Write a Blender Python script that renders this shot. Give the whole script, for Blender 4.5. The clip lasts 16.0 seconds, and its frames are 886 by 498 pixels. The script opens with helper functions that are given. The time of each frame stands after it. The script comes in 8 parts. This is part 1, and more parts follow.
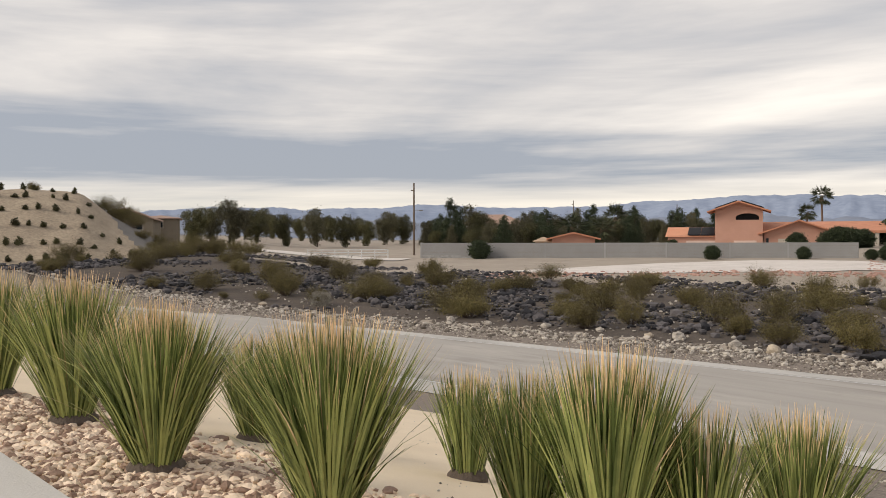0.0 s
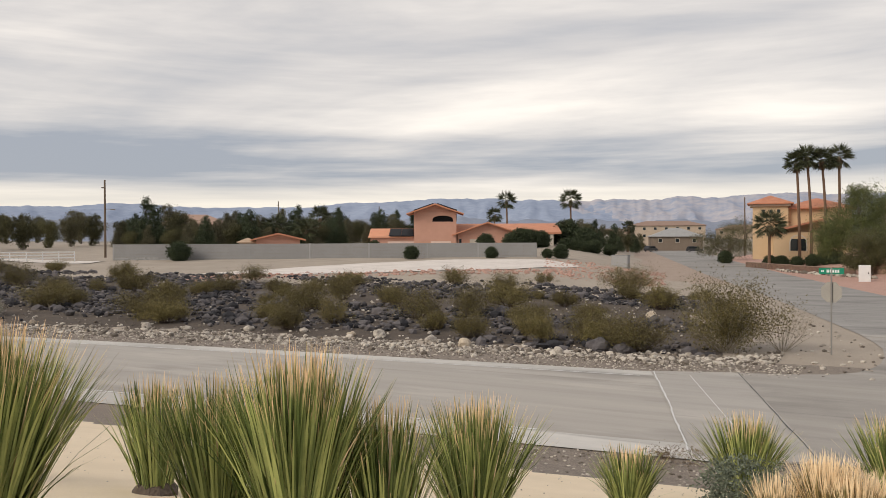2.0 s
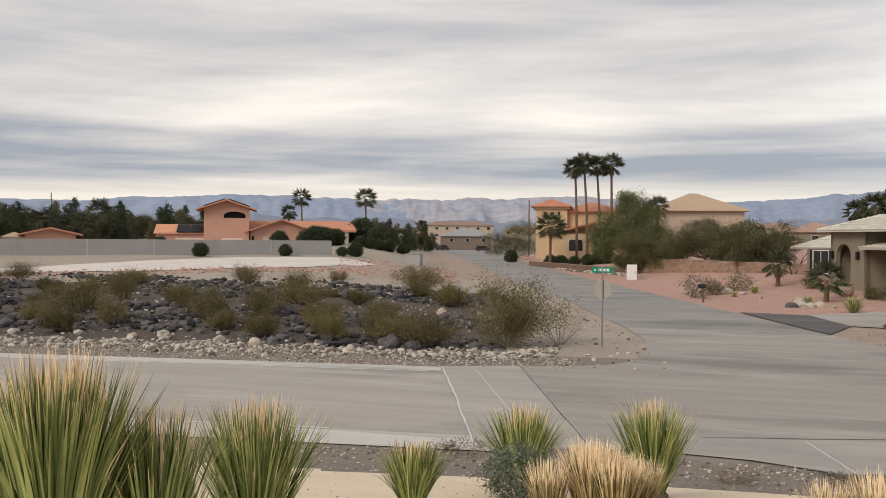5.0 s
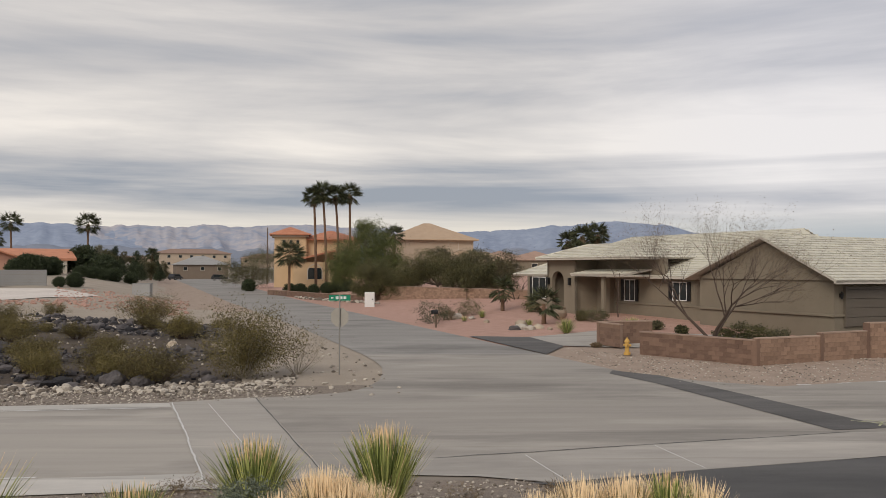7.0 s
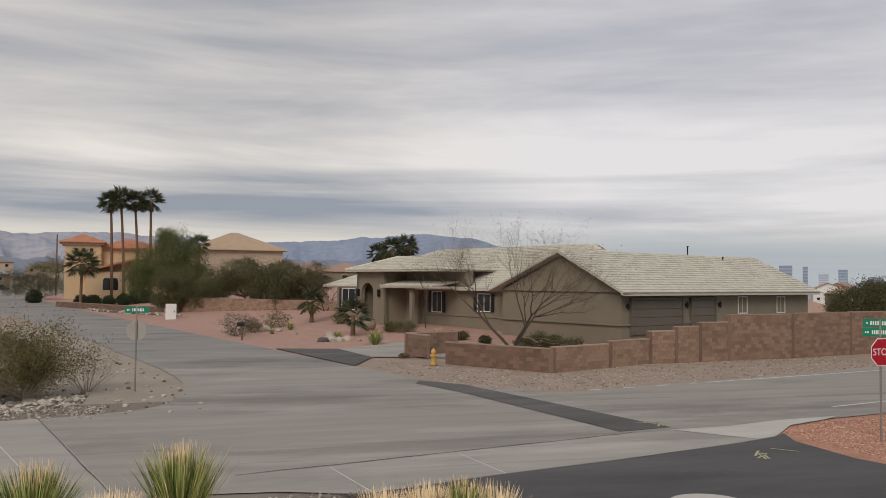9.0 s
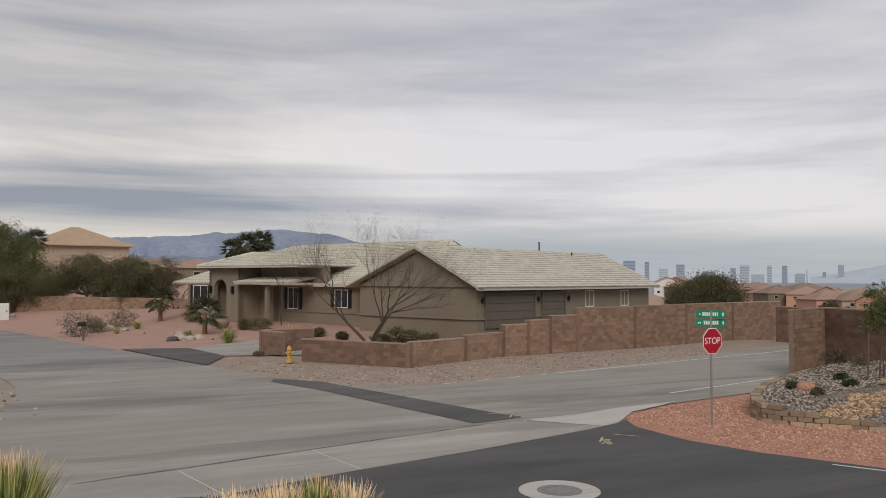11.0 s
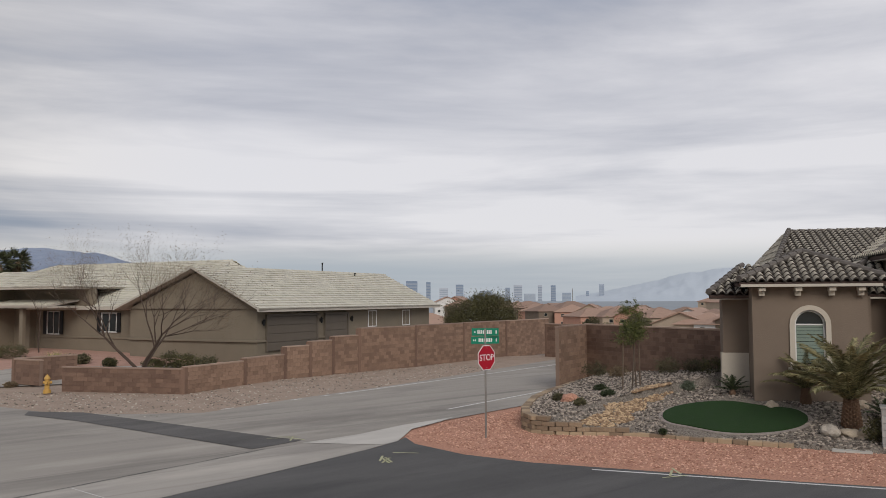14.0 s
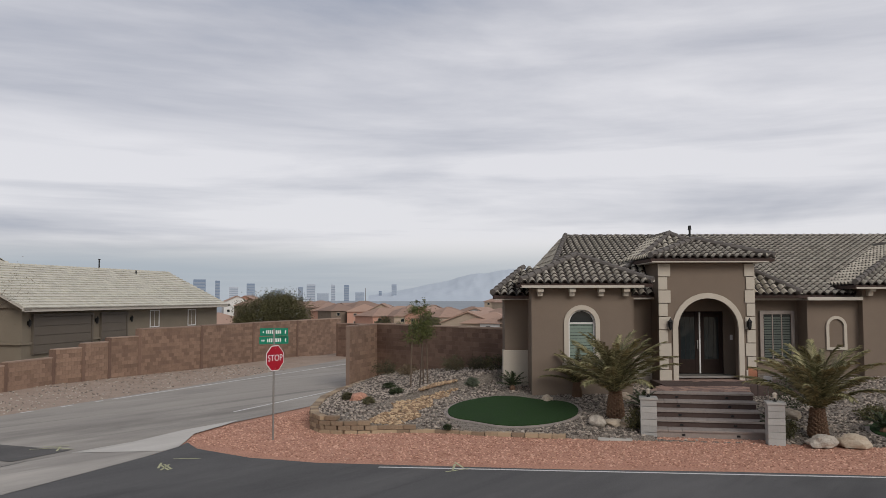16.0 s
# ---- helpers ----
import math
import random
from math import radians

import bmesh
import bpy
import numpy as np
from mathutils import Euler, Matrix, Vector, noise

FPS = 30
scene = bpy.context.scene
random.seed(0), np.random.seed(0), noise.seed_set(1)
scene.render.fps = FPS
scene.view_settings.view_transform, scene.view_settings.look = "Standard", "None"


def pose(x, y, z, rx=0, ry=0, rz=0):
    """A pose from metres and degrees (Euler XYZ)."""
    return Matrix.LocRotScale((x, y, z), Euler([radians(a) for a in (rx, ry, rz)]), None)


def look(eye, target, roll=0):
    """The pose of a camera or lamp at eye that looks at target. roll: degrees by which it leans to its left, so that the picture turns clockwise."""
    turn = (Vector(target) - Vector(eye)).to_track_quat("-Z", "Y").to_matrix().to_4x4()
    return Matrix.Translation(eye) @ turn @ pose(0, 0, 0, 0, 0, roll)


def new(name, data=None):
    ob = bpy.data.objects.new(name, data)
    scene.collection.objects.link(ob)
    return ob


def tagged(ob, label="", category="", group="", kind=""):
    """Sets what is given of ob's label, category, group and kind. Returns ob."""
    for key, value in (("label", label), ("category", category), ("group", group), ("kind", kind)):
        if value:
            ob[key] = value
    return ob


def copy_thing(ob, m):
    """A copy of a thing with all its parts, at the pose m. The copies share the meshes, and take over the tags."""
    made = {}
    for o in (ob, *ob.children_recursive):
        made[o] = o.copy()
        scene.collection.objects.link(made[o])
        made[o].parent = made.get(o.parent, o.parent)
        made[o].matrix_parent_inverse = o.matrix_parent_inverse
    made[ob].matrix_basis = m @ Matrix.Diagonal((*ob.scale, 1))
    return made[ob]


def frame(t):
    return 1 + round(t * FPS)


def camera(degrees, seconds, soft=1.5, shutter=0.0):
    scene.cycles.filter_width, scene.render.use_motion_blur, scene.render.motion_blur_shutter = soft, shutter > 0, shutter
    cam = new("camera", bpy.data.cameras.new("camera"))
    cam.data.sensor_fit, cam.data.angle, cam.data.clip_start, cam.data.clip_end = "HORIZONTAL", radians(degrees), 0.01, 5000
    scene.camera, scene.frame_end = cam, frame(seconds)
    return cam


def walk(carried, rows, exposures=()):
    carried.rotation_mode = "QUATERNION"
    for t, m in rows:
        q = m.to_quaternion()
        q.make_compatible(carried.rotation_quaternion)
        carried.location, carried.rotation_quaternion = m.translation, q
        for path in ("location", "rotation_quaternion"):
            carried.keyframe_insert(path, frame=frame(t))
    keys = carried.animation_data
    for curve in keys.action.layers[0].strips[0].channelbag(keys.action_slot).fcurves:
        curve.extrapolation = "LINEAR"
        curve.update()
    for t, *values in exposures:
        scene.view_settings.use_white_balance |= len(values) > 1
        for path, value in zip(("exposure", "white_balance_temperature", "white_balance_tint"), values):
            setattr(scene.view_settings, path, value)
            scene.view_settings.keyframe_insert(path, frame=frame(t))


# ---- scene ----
import collections

# ---------------------------------------------------------------- camera
EYE = 4.3          # above the crossing
REACH = 0.3        # the camera is held this far before the turning body
TURN = [  # seconds, heading to the left of +y, pitch up, roll
    (0.0, 49.01, -0.53, -0.14), (0.5, 44.22, -0.56, -0.12), (1.0, 39.26, -0.59, -0.11), (1.5, 33.87, -0.53, -0.28),
    (2.0, 28.93, -0.54, -0.27), (2.5, 25.10, -0.59, -0.22), (3.0, 21.29, -0.73, -0.05), (3.2, 19.98, -0.76, -0.12),
    (5.3, 12.63, -0.47, 0.51), (5.5, 10.56, -0.29, 0.56), (6.0, 5.27, 0.36, 0.53), (6.5, 1.69, 0.95, 0.22),
    (7.0, -2.91, 1.38, 0.18), (7.5, -8.16, 1.66, 0.16), (8.0, -11.89, 1.86, 0.46), (8.2, -12.93, 1.99, 0.38),
    (10.3, -20.18, 2.18, 0.80), (10.5, -21.23, 2.15, 0.66), (11.0, -25.66, 2.00, 0.14), (11.5, -30.26, 2.07, 0.18),
    (12.0, -33.00, 2.58, 0.01), (12.5, -35.11, 3.01, -0.42), (13.0, -36.93, 3.22, -0.55), (13.5, -38.65, 3.38, -0.36),
    (14.0, -40.47, 3.39, -0.31), (14.5, -42.83, 3.46, -0.25), (15.0, -45.94, 3.73, -0.20), (15.5, -50.00, 3.65, 0.06),
    (16.0, -54.62, 3.31, -0.10)]


def held(yaw, pitch, roll):
    a = radians(yaw)
    return (pose(-REACH * math.sin(a), REACH * math.cos(a), EYE, 0, 0, yaw)
            @ pose(0, 0, 0, 90 + pitch, 0, 0) @ pose(0, 0, 0, 0, 0, roll))


cam = camera(56.12, 16.0, soft=0.8)
walk(cam, [(t, held(*a)) for t, *a in TURN],
     [(0, 0.27, 7000, 11), (5.5, 0.18, 6950, 11), (8, -0.13, 6850, 11), (11, -0.17, 6750, 11), (16, -0.17, 6500, 11)])

# ---------------------------------------------------------------- world and light
world = bpy.data.worlds.new("world")
scene.world = world
world.use_nodes = True
wn, wl = world.node_tree.nodes, world.node_tree.links
wn.clear()


def wnode(kind, **values):
    n = wn.new(kind)
    for key, value in values.items():
        n.inputs[key].default_value = value
    return n


SUN_EL, SUN_AZ = 34.0, 150.0
sky = wn.new("ShaderNodeTexSky")
sky.sky_type, sky.sun_disc = "NISHITA", False
sky.sun_elevation, sky.sun_rotation = radians(SUN_EL), radians(-SUN_AZ)
coord = wn.new("ShaderNodeTexCoord")
split = wn.new("ShaderNodeSeparateXYZ")
wl.new(coord.outputs["Generated"], split.inputs[0])


def wmath(op, a, b=None):
    n = wn.new("ShaderNodeMath")
    n.operation = op
    for i, v in enumerate((a, b)):
        if v is None:
            continue
        if isinstance(v, (int, float)):
            n.inputs[i].default_value = v
        else:
            wl.new(v, n.inputs[i])
    return n.outputs[0]


up = wmath("MAXIMUM", split.outputs[2], 0.0)
depth = wmath("ADD", up, 0.06)
flat = wn.new("ShaderNodeCombineXYZ")
wl.new(wmath("DIVIDE", split.outputs[0], depth), flat.inputs[0])
wl.new(wmath("DIVIDE", split.outputs[1], depth), flat.inputs[1])


def cloud(scale, detail, rough, seed):
    m = wn.new("ShaderNodeMapping")
    m.inputs["Location"].default_value = (seed, seed * 0.7, seed)
    m.inputs["Rotation"].default_value = (0, 0, radians(20))
    m.inputs["Scale"].default_value = (scale * 0.75, scale, scale)
    wl.new(flat.outputs[0], m.inputs[0])
    n = wnode("ShaderNodeTexNoise", Scale=1.0, Detail=detail, Roughness=rough, Distortion=0.7)
    wl.new(m.outputs[0], n.inputs["Vector"])
    return n.outputs["Fac"]


big = cloud(0.22, 5, 0.55, 3.1)
# long level streets of cloud, stretched along the horizon
layers = wn.new("ShaderNodeCombineXYZ")
wl.new(wmath("MULTIPLY", split.outputs[0], 1.5), layers.inputs[0])
wl.new(wmath("MULTIPLY", split.outputs[1], 1.5), layers.inputs[1])
wl.new(wmath("MULTIPLY", wmath("LOGARITHM", depth, 2.71828), 3.4), layers.inputs[2])
banks = wnode("ShaderNodeTexNoise", Scale=1.0, Detail=7.0, Roughness=0.55, Distortion=0.35)
wl.new(layers.outputs[0], banks.inputs["Vector"])
fine = banks.outputs["Fac"]
mass = wmath("ADD", wmath("MULTIPLY", big, 0.48), wmath("MULTIPLY", fine, 0.52))


def wrange(value, lo, hi, a=0.0, b=1.0):
    n = wn.new("ShaderNodeMapRange")
    n.interpolation_type = "SMOOTHSTEP"
    for key, v in (("From Min", lo), ("From Max", hi), ("To Min", a), ("To Max", b)):
        n.inputs[key].default_value = v
    wl.new(value, n.inputs[0])
    return n.outputs[0]


# long dark streets of cloud over the western ranges, a thinner bright deck towards the city
east = wrange(split.outputs[0], 0.06, 0.46)
west = wmath("SUBTRACT", 1.0, east)
street = wmath("MULTIPLY", wrange(up, 0.052, 0.082), wrange(up, 0.105, 0.165, 1.0, 0.0))
mass = wmath("ADD", mass, wmath("MULTIPLY", wmath("MULTIPLY", street, west), wmath("MULTIPLY", fine, 0.17)))
mass = wmath("SUBTRACT", mass, wmath("MULTIPLY", wmath("MAXIMUM", wmath("ADD", split.outputs[0], -0.05), 0.0), 0.10))
gap = wmath("MULTIPLY", wrange(up, 0.05, 0.075), wrange(up, 0.125, 0.19, 1.0, 0.0))
mass = wmath("SUBTRACT", mass, wmath("MULTIPLY", wmath("MULTIPLY", gap, east), 0.05))
ramp = wn.new("ShaderNodeValToRGB")
el = ramp.color_ramp.elements
el[0].position, el[0].color = 0.36, (0.92, 0.89, 0.86, 1)
el[1].position, el[1].color = 0.615, (0.325, 0.365, 0.44, 1)
mid = el.new(0.50)
mid.color = (0.59, 0.59, 0.61, 1)
wl.new(mass, ramp.inputs[0])
# paler, warmer light under the cloud deck low down
low = wn.new("ShaderNodeMapRange")
low.inputs["From Min"].default_value, low.inputs["From Max"].default_value = 0.04, 0.078
low.inputs["To Min"].default_value, low.inputs["To Max"].default_value = 0.6, 0.0
low.interpolation_type = "SMOOTHSTEP"
wl.new(up, low.inputs[0])
pale = wn.new("ShaderNodeMix")
pale.data_type = "RGBA"
pale.inputs["B"].default_value = (0.92, 0.875, 0.78, 1)
wl.new(wmath("MULTIPLY", low.outputs[0], wmath("SUBTRACT", 1.35, fine)), pale.inputs["Factor"])
wl.new(ramp.outputs[0], pale.inputs["A"])
deck = wn.new("ShaderNodeBackground")
deck.inputs["Strength"].default_value = 0.98
# blue-grey haze low over the city
haze = wn.new("ShaderNodeMix")
haze.data_type = "RGBA"
haze.inputs["B"].default_value = (0.47, 0.52, 0.55, 1)
wl.new(wmath("MULTIPLY", wmath("MULTIPLY", wrange(up, 0.028, 0.07, 0.92, 0.0), east), wmath("ADD", 0.45, fine)), haze.inputs["Factor"])
wl.new(pale.outputs["Result"], haze.inputs["A"])
cool = wn.new("ShaderNodeMix")
cool.data_type, cool.blend_type = "RGBA", "MULTIPLY"
cool.inputs["B"].default_value = (0.955, 0.985, 1.06, 1)
wl.new(east, cool.inputs["Factor"])
wl.new(haze.outputs["Result"], cool.inputs["A"])
wl.new(cool.outputs["Result"], deck.inputs[0])
clear = wn.new("ShaderNodeBackground")
clear.inputs["Strength"].default_value = 0.1
wl.new(sky.outputs[0], clear.inputs[0])
both = wn.new("ShaderNodeMixShader")
both.inputs[0].default_value = 0.93
wl.new(clear.outputs[0], both.inputs[1])
wl.new(deck.outputs[0], both.inputs[2])
wl.new(both.outputs[0], wn.new("ShaderNodeOutputWorld").inputs[0])

sun = new("sun", bpy.data.lights.new("sun", "SUN"))
sun.data.energy, sun.data.angle, sun.data.color = 1.95, radians(30), (1.0, 0.95, 0.88)
sun.matrix_world = look((0, 0, 50), (50 * math.sin(radians(SUN_AZ)) / math.tan(radians(SUN_EL)), -50 * math.cos(radians(SUN_AZ)) / math.tan(radians(SUN_EL)), 0))


# ---------------------------------------------------------------- materials
def material(name, colour, rough=0.85, other=None, scale=3.0, fine_scale=40.0, mix=0.5, bump=0.15, metal=0.0, per_object=0.0,
             island=0.0, contrast=1.0, spec=0.35, coat=0.0):
    """Two noises, coarse and fine, between two base colours, with relief."""
    m = bpy.data.materials.new(name)
    m.use_nodes = True
    nt, ln = m.node_tree.nodes, m.node_tree.links
    bsdf = nt["Principled BSDF"]
    other = other or tuple(c * 0.72 for c in colour)
    tc = nt.new("ShaderNodeTexCoord")
    n1, n2 = nt.new("ShaderNodeTexNoise"), nt.new("ShaderNodeTexNoise")
    for n, s, d in ((n1, scale, 5), (n2, fine_scale, 4)):
        n.inputs["Scale"].default_value, n.inputs["Detail"].default_value, n.inputs["Roughness"].default_value = s, d, 0.6
        ln.new(tc.outputs["Object"], n.inputs["Vector"])
    add = nt.new("ShaderNodeMix")
    add.inputs["Factor"].default_value = mix
    ln.new(n1.outputs["Fac"], add.inputs["A"])
    ln.new(n2.outputs["Fac"], add.inputs["B"])
    value = add.outputs["Result"]
    for amount, kind, out in ((per_object, "ShaderNodeObjectInfo", "Random"), (island, "ShaderNodeNewGeometry", "Random Per Island")):
        if amount:
            info, extra = nt.new(kind), nt.new("ShaderNodeMath")
            extra.operation = "MULTIPLY_ADD"
            shift = nt.new("ShaderNodeMath")
            shift.operation = "SUBTRACT"
            shift.inputs[1].default_value = 0.5
            ln.new(info.outputs[out], shift.inputs[0])
            ln.new(shift.outputs[0], extra.inputs[0])
            extra.inputs[1].default_value = amount
            ln.new(value, extra.inputs[2])
            value = extra.outputs[0]
    r = nt.new("ShaderNodeMapRange")
    r.inputs["From Min"].default_value, r.inputs["From Max"].default_value = 0.5 - 0.22 / contrast, 0.5 + 0.22 / contrast
    ln.new(value, r.inputs[0])
    c = nt.new("ShaderNodeMix")
    c.data_type = "RGBA"
    c.inputs["A"].default_value, c.inputs["B"].default_value = (*other, 1), (*colour, 1)
    ln.new(r.outputs[0], c.inputs["Factor"])
    ln.new(c.outputs["Result"], bsdf.inputs["Base Color"])
    bsdf.inputs["Roughness"].default_value, bsdf.inputs["Metallic"].default_value = rough, metal
    bsdf.inputs["Specular IOR Level"].default_value = spec
    bsdf.inputs["Coat Weight"].default_value = coat
    if bump:
        b = nt.new("ShaderNodeBump")
        b.inputs["Strength"].default_value, b.inputs["Distance"].default_value = bump, 0.05
        ln.new(n2.outputs["Fac"], b.inputs["Height"])
        ln.new(b.outputs[0], bsdf.inputs["Normal"])
    return m


def leafy(name, colour, other, rough=0.6, trans=0.25, per_object=0.0):
    """Foliage: colour by leaf, some light through it."""
    m = material(name, colour, rough, other, 1.2, 9.0, 0.5, 0.0, island=0.55, per_object=per_object, spec=0.25)
    m.node_tree.nodes["Principled BSDF"].inputs["Transmission Weight"].default_value = 0.0
    m.node_tree.nodes["Principled BSDF"].inputs["Subsurface Weight"].default_value = 0.0
    return m


def paving(name, colour, other, way, crack=0.5, long=0.07, dark=(0.11, 0.105, 0.10)):
    """Worn paving: streaks along the traffic, large blotches, coarse grain, a few sealed cracks."""
    m = material(name, colour, 0.85, other, 1.0, 55.0, 0.3, 0.2, contrast=1.25)
    nt, ln = m.node_tree.nodes, m.node_tree.links
    bs = nt["Principled BSDF"]
    n1 = [n for n in nt if n.bl_idname == "ShaderNodeTexNoise"][0]
    src = n1.inputs["Vector"].links[0].from_socket

    def mapped(scale):
        mp = nt.new("ShaderNodeMapping")
        mp.inputs["Rotation"].default_value, mp.inputs["Scale"].default_value = (0, 0, radians(way)), scale
        ln.new(src, mp.inputs[0])
        return mp.outputs[0]

    ln.new(mapped((long, 1.3, 1)), n1.inputs["Vector"])
    paint = bs.inputs["Base Color"].links[0].from_socket

    def layer(vector, kind, scale, lo, hi, colour2, amount, out="Fac", feature=None):
        nonlocal paint
        t = nt.new(kind)
        if feature:
            t.feature = feature
        else:
            t.inputs["Detail"].default_value, t.inputs["Roughness"].default_value = 5, 0.65
        t.inputs["Scale"].default_value = scale
        ln.new(vector, t.inputs["Vector"])
        r, mx = nt.new("ShaderNodeMapRange"), nt.new("ShaderNodeMix")
        for key, v in (("From Min", lo), ("From Max", hi), ("To Min", 0.0), ("To Max", amount)):
            r.inputs[key].default_value = v
        ln.new(t.outputs[out], r.inputs[0])
        mx.data_type = "RGBA"
        mx.inputs["B"].default_value = (*colour2, 1)
        ln.new(paint, mx.inputs["A"])
        ln.new(r.outputs[0], mx.inputs["Factor"])
        paint = mx.outputs["Result"]

    layer(mapped((0.35, 1.0, 1)), "ShaderNodeTexNoise", 0.22, 0.5, 0.66, tuple(c * 0.68 for c in other), 0.75)
    layer(mapped((0.3, 1.0, 1)), "ShaderNodeTexNoise", 0.33, 0.54, 0.72, tuple(min(0.7, c * 1.22) for c in colour), 0.7)
    layer(mapped((0.05, 1.6, 1)), "ShaderNodeTexNoise", 0.7, 0.60, 0.72, tuple(c * 0.55 for c in other), 0.6)
    if crack:
        warp = nt.new("ShaderNodeTexNoise")
        warp.inputs["Scale"].default_value = 0.5
        ln.new(src, warp.inputs["Vector"])
        add = nt.new("ShaderNodeVectorMath")
        add.operation = "MULTIPLY_ADD"
        add.inputs[1].default_value = (2.5, 2.5, 0)
        ln.new(warp.outputs["Color"], add.inputs[0])
        ln.new(mapped((0.22, 0.5, 1)), add.inputs[2])
        layer(add.outputs[0], "ShaderNodeTexVoronoi", 0.32, 0.009, 0.003, dark, crack, "Distance", "DISTANCE_TO_EDGE")
    ln.new(paint, bs.inputs["Base Color"])
    return m


M = {}
M["asphalt_old"] = paving("worn_grey_asphalt", (0.43, 0.395, 0.35), (0.335, 0.307, 0.275), 6, 0.0)
M["asphalt_cross"] = paving("crossing_asphalt", (0.365, 0.335, 0.297), (0.275, 0.252, 0.226), 6, 0.0, 0.12)
M["asphalt_side"] = paving("side_street_asphalt", (0.315, 0.297, 0.275), (0.225, 0.213, 0.198), 107, 0.2, 0.04)
M["asphalt_new"] = paving("dark_asphalt", (0.108, 0.104, 0.102), (0.074, 0.072, 0.072), -60, 0.0)
M["asphalt_patch"] = paving("patch_asphalt", (0.135, 0.128, 0.122), (0.088, 0.084, 0.081), -75, 0.0)
M["concrete"] = paving("pale_concrete", (0.57, 0.54, 0.495), (0.46, 0.435, 0.40), 6, 0.0, 0.4)
M["gutter"] = paving("valley_gutter_concrete", (0.43, 0.397, 0.355), (0.325, 0.30, 0.272), 12, 0.0, 0.15)
M["line"] = material("worn_white_line_paint", (0.72, 0.71, 0.69), 0.7, (0.5, 0.49, 0.47), 3, 25, 0.5, 0.05)
M["crack"] = material("dark_joint_filler", (0.10, 0.10, 0.10), 0.8)
M["mark"] = material("yellow_survey_paint", (0.55, 0.55, 0.30), 0.8, (0.35, 0.35, 0.25), 2, 12)
M["sand"] = material("tan_sand", (0.83, 0.685, 0.50), 0.95, (0.69, 0.56, 0.40), 0.9, 60, 0.4, 0.25)
M["shoulder"] = material("brown_grey_gravel", (0.325, 0.27, 0.222), 0.95, (0.14, 0.115, 0.095), 6.0, 30, 0.7, 0.6, contrast=1.5)
M["tan_verge"] = material("pinkish_tan_soil", (0.43, 0.335, 0.268), 0.95, (0.25, 0.188, 0.147), 0.8, 18, 0.6, 0.4, contrast=1.4)
M["lot"] = material("desert_soil", (0.42, 0.355, 0.285), 0.95, (0.28, 0.235, 0.19), 0.35, 14, 0.5, 0.5, contrast=1.2)
M["lot_dark"] = material("dark_desert_soil", (0.125, 0.095, 0.072), 0.95, (0.045, 0.037, 0.031), 0.8, 9, 0.6, 0.6, contrast=1.4)
M["desert"] = material("far_desert", (0.31, 0.262, 0.212), 0.95, (0.19, 0.168, 0.14), 0.012, 0.12, 0.5, 0.0)
# the far floor carries distance haze in its own blue-grey
M["valley"] = material("hazed_valley", (0.33, 0.36, 0.39), 0.95, (0.25, 0.28, 0.31), 0.004, 0.05, 0.5, 0.0)
M["red_gravel"] = material("pink_red_gravel", (0.54, 0.345, 0.28), 0.95, (0.34, 0.195, 0.15), 1.2, 14, 0.65, 0.5, contrast=1.2)
M["coral_gravel"] = material("coral_gravel", (0.62, 0.335, 0.235), 0.95, (0.34, 0.165, 0.112), 1.5, 17, 0.72, 0.9, contrast=1.7)
M["coral_stone"] = material("coral_stone", (0.70, 0.44, 0.33), 0.95, (0.33, 0.17, 0.12), 3, 30, 0.5, 0.3, island=1.0)
M["rockbed"] = material("grey_pebble_bed", (0.33, 0.285, 0.24), 0.95, (0.085, 0.072, 0.06), 5, 22, 0.75, 0.8, contrast=1.9)
M["hill_tan"] = material("tan_hillside", (0.43, 0.345, 0.245), 0.95, (0.25, 0.195, 0.14), 0.6, 3.5, 0.65, 0.5, contrast=1.5)
M["hill_grey"] = material("grey_rock_slope", (0.22, 0.20, 0.18), 0.95, (0.12, 0.11, 0.10), 1.5, 8, 0.5, 0.5)
M["pad"] = material("bleached_caliche", (0.76, 0.70, 0.64), 0.95, (0.50, 0.44, 0.39), 0.4, 9, 0.5, 0.2)
M["pebble"] = material("tan_river_pebble", (0.88, 0.70, 0.53), 0.85, (0.30, 0.195, 0.14), 4, 30, 0.4, 0.3, island=1.1, contrast=1.0)
M["grey_pebble"] = material("grey_pebble", (0.44, 0.375, 0.315), 0.85, (0.10, 0.082, 0.07), 4, 30, 0.4, 0.3, island=1.0)
M["gold_pebble"] = material("golden_pebble", (0.55, 0.40, 0.25), 0.85, (0.24, 0.155, 0.095), 4, 30, 0.4, 0.3, island=1.0)
M["pale_stone"] = material("pale_limestone", (0.53, 0.475, 0.405), 0.9, (0.15, 0.125, 0.102), 3, 20, 0.5, 0.5, island=0.8)
M["lava"] = material("dark_lava_rock", (0.125, 0.112, 0.112), 0.85, (0.026, 0.025, 0.028), 4, 18, 0.5, 0.8, island=0.9)
M["boulder"] = material("tan_boulder", (0.52, 0.44, 0.34), 0.9, (0.30, 0.24, 0.18), 2, 14, 0.5, 0.6, per_object=0.3)
# ridges and foothills: the blue-grey of aerial haze is painted into their colours
M["far_ridge"] = material("hazed_blue_ridge", (0.325, 0.37, 0.46), 1.0, (0.235, 0.28, 0.37), 0.004, 0.03, 0.5, 0.0, spec=0, contrast=1.5)
M["pale_ridge"] = material("hazed_pale_cliff", (0.44, 0.41, 0.42), 1.0, (0.25, 0.295, 0.385), 0.005, 0.022, 0.5, 0.0, spec=0, contrast=1.6)
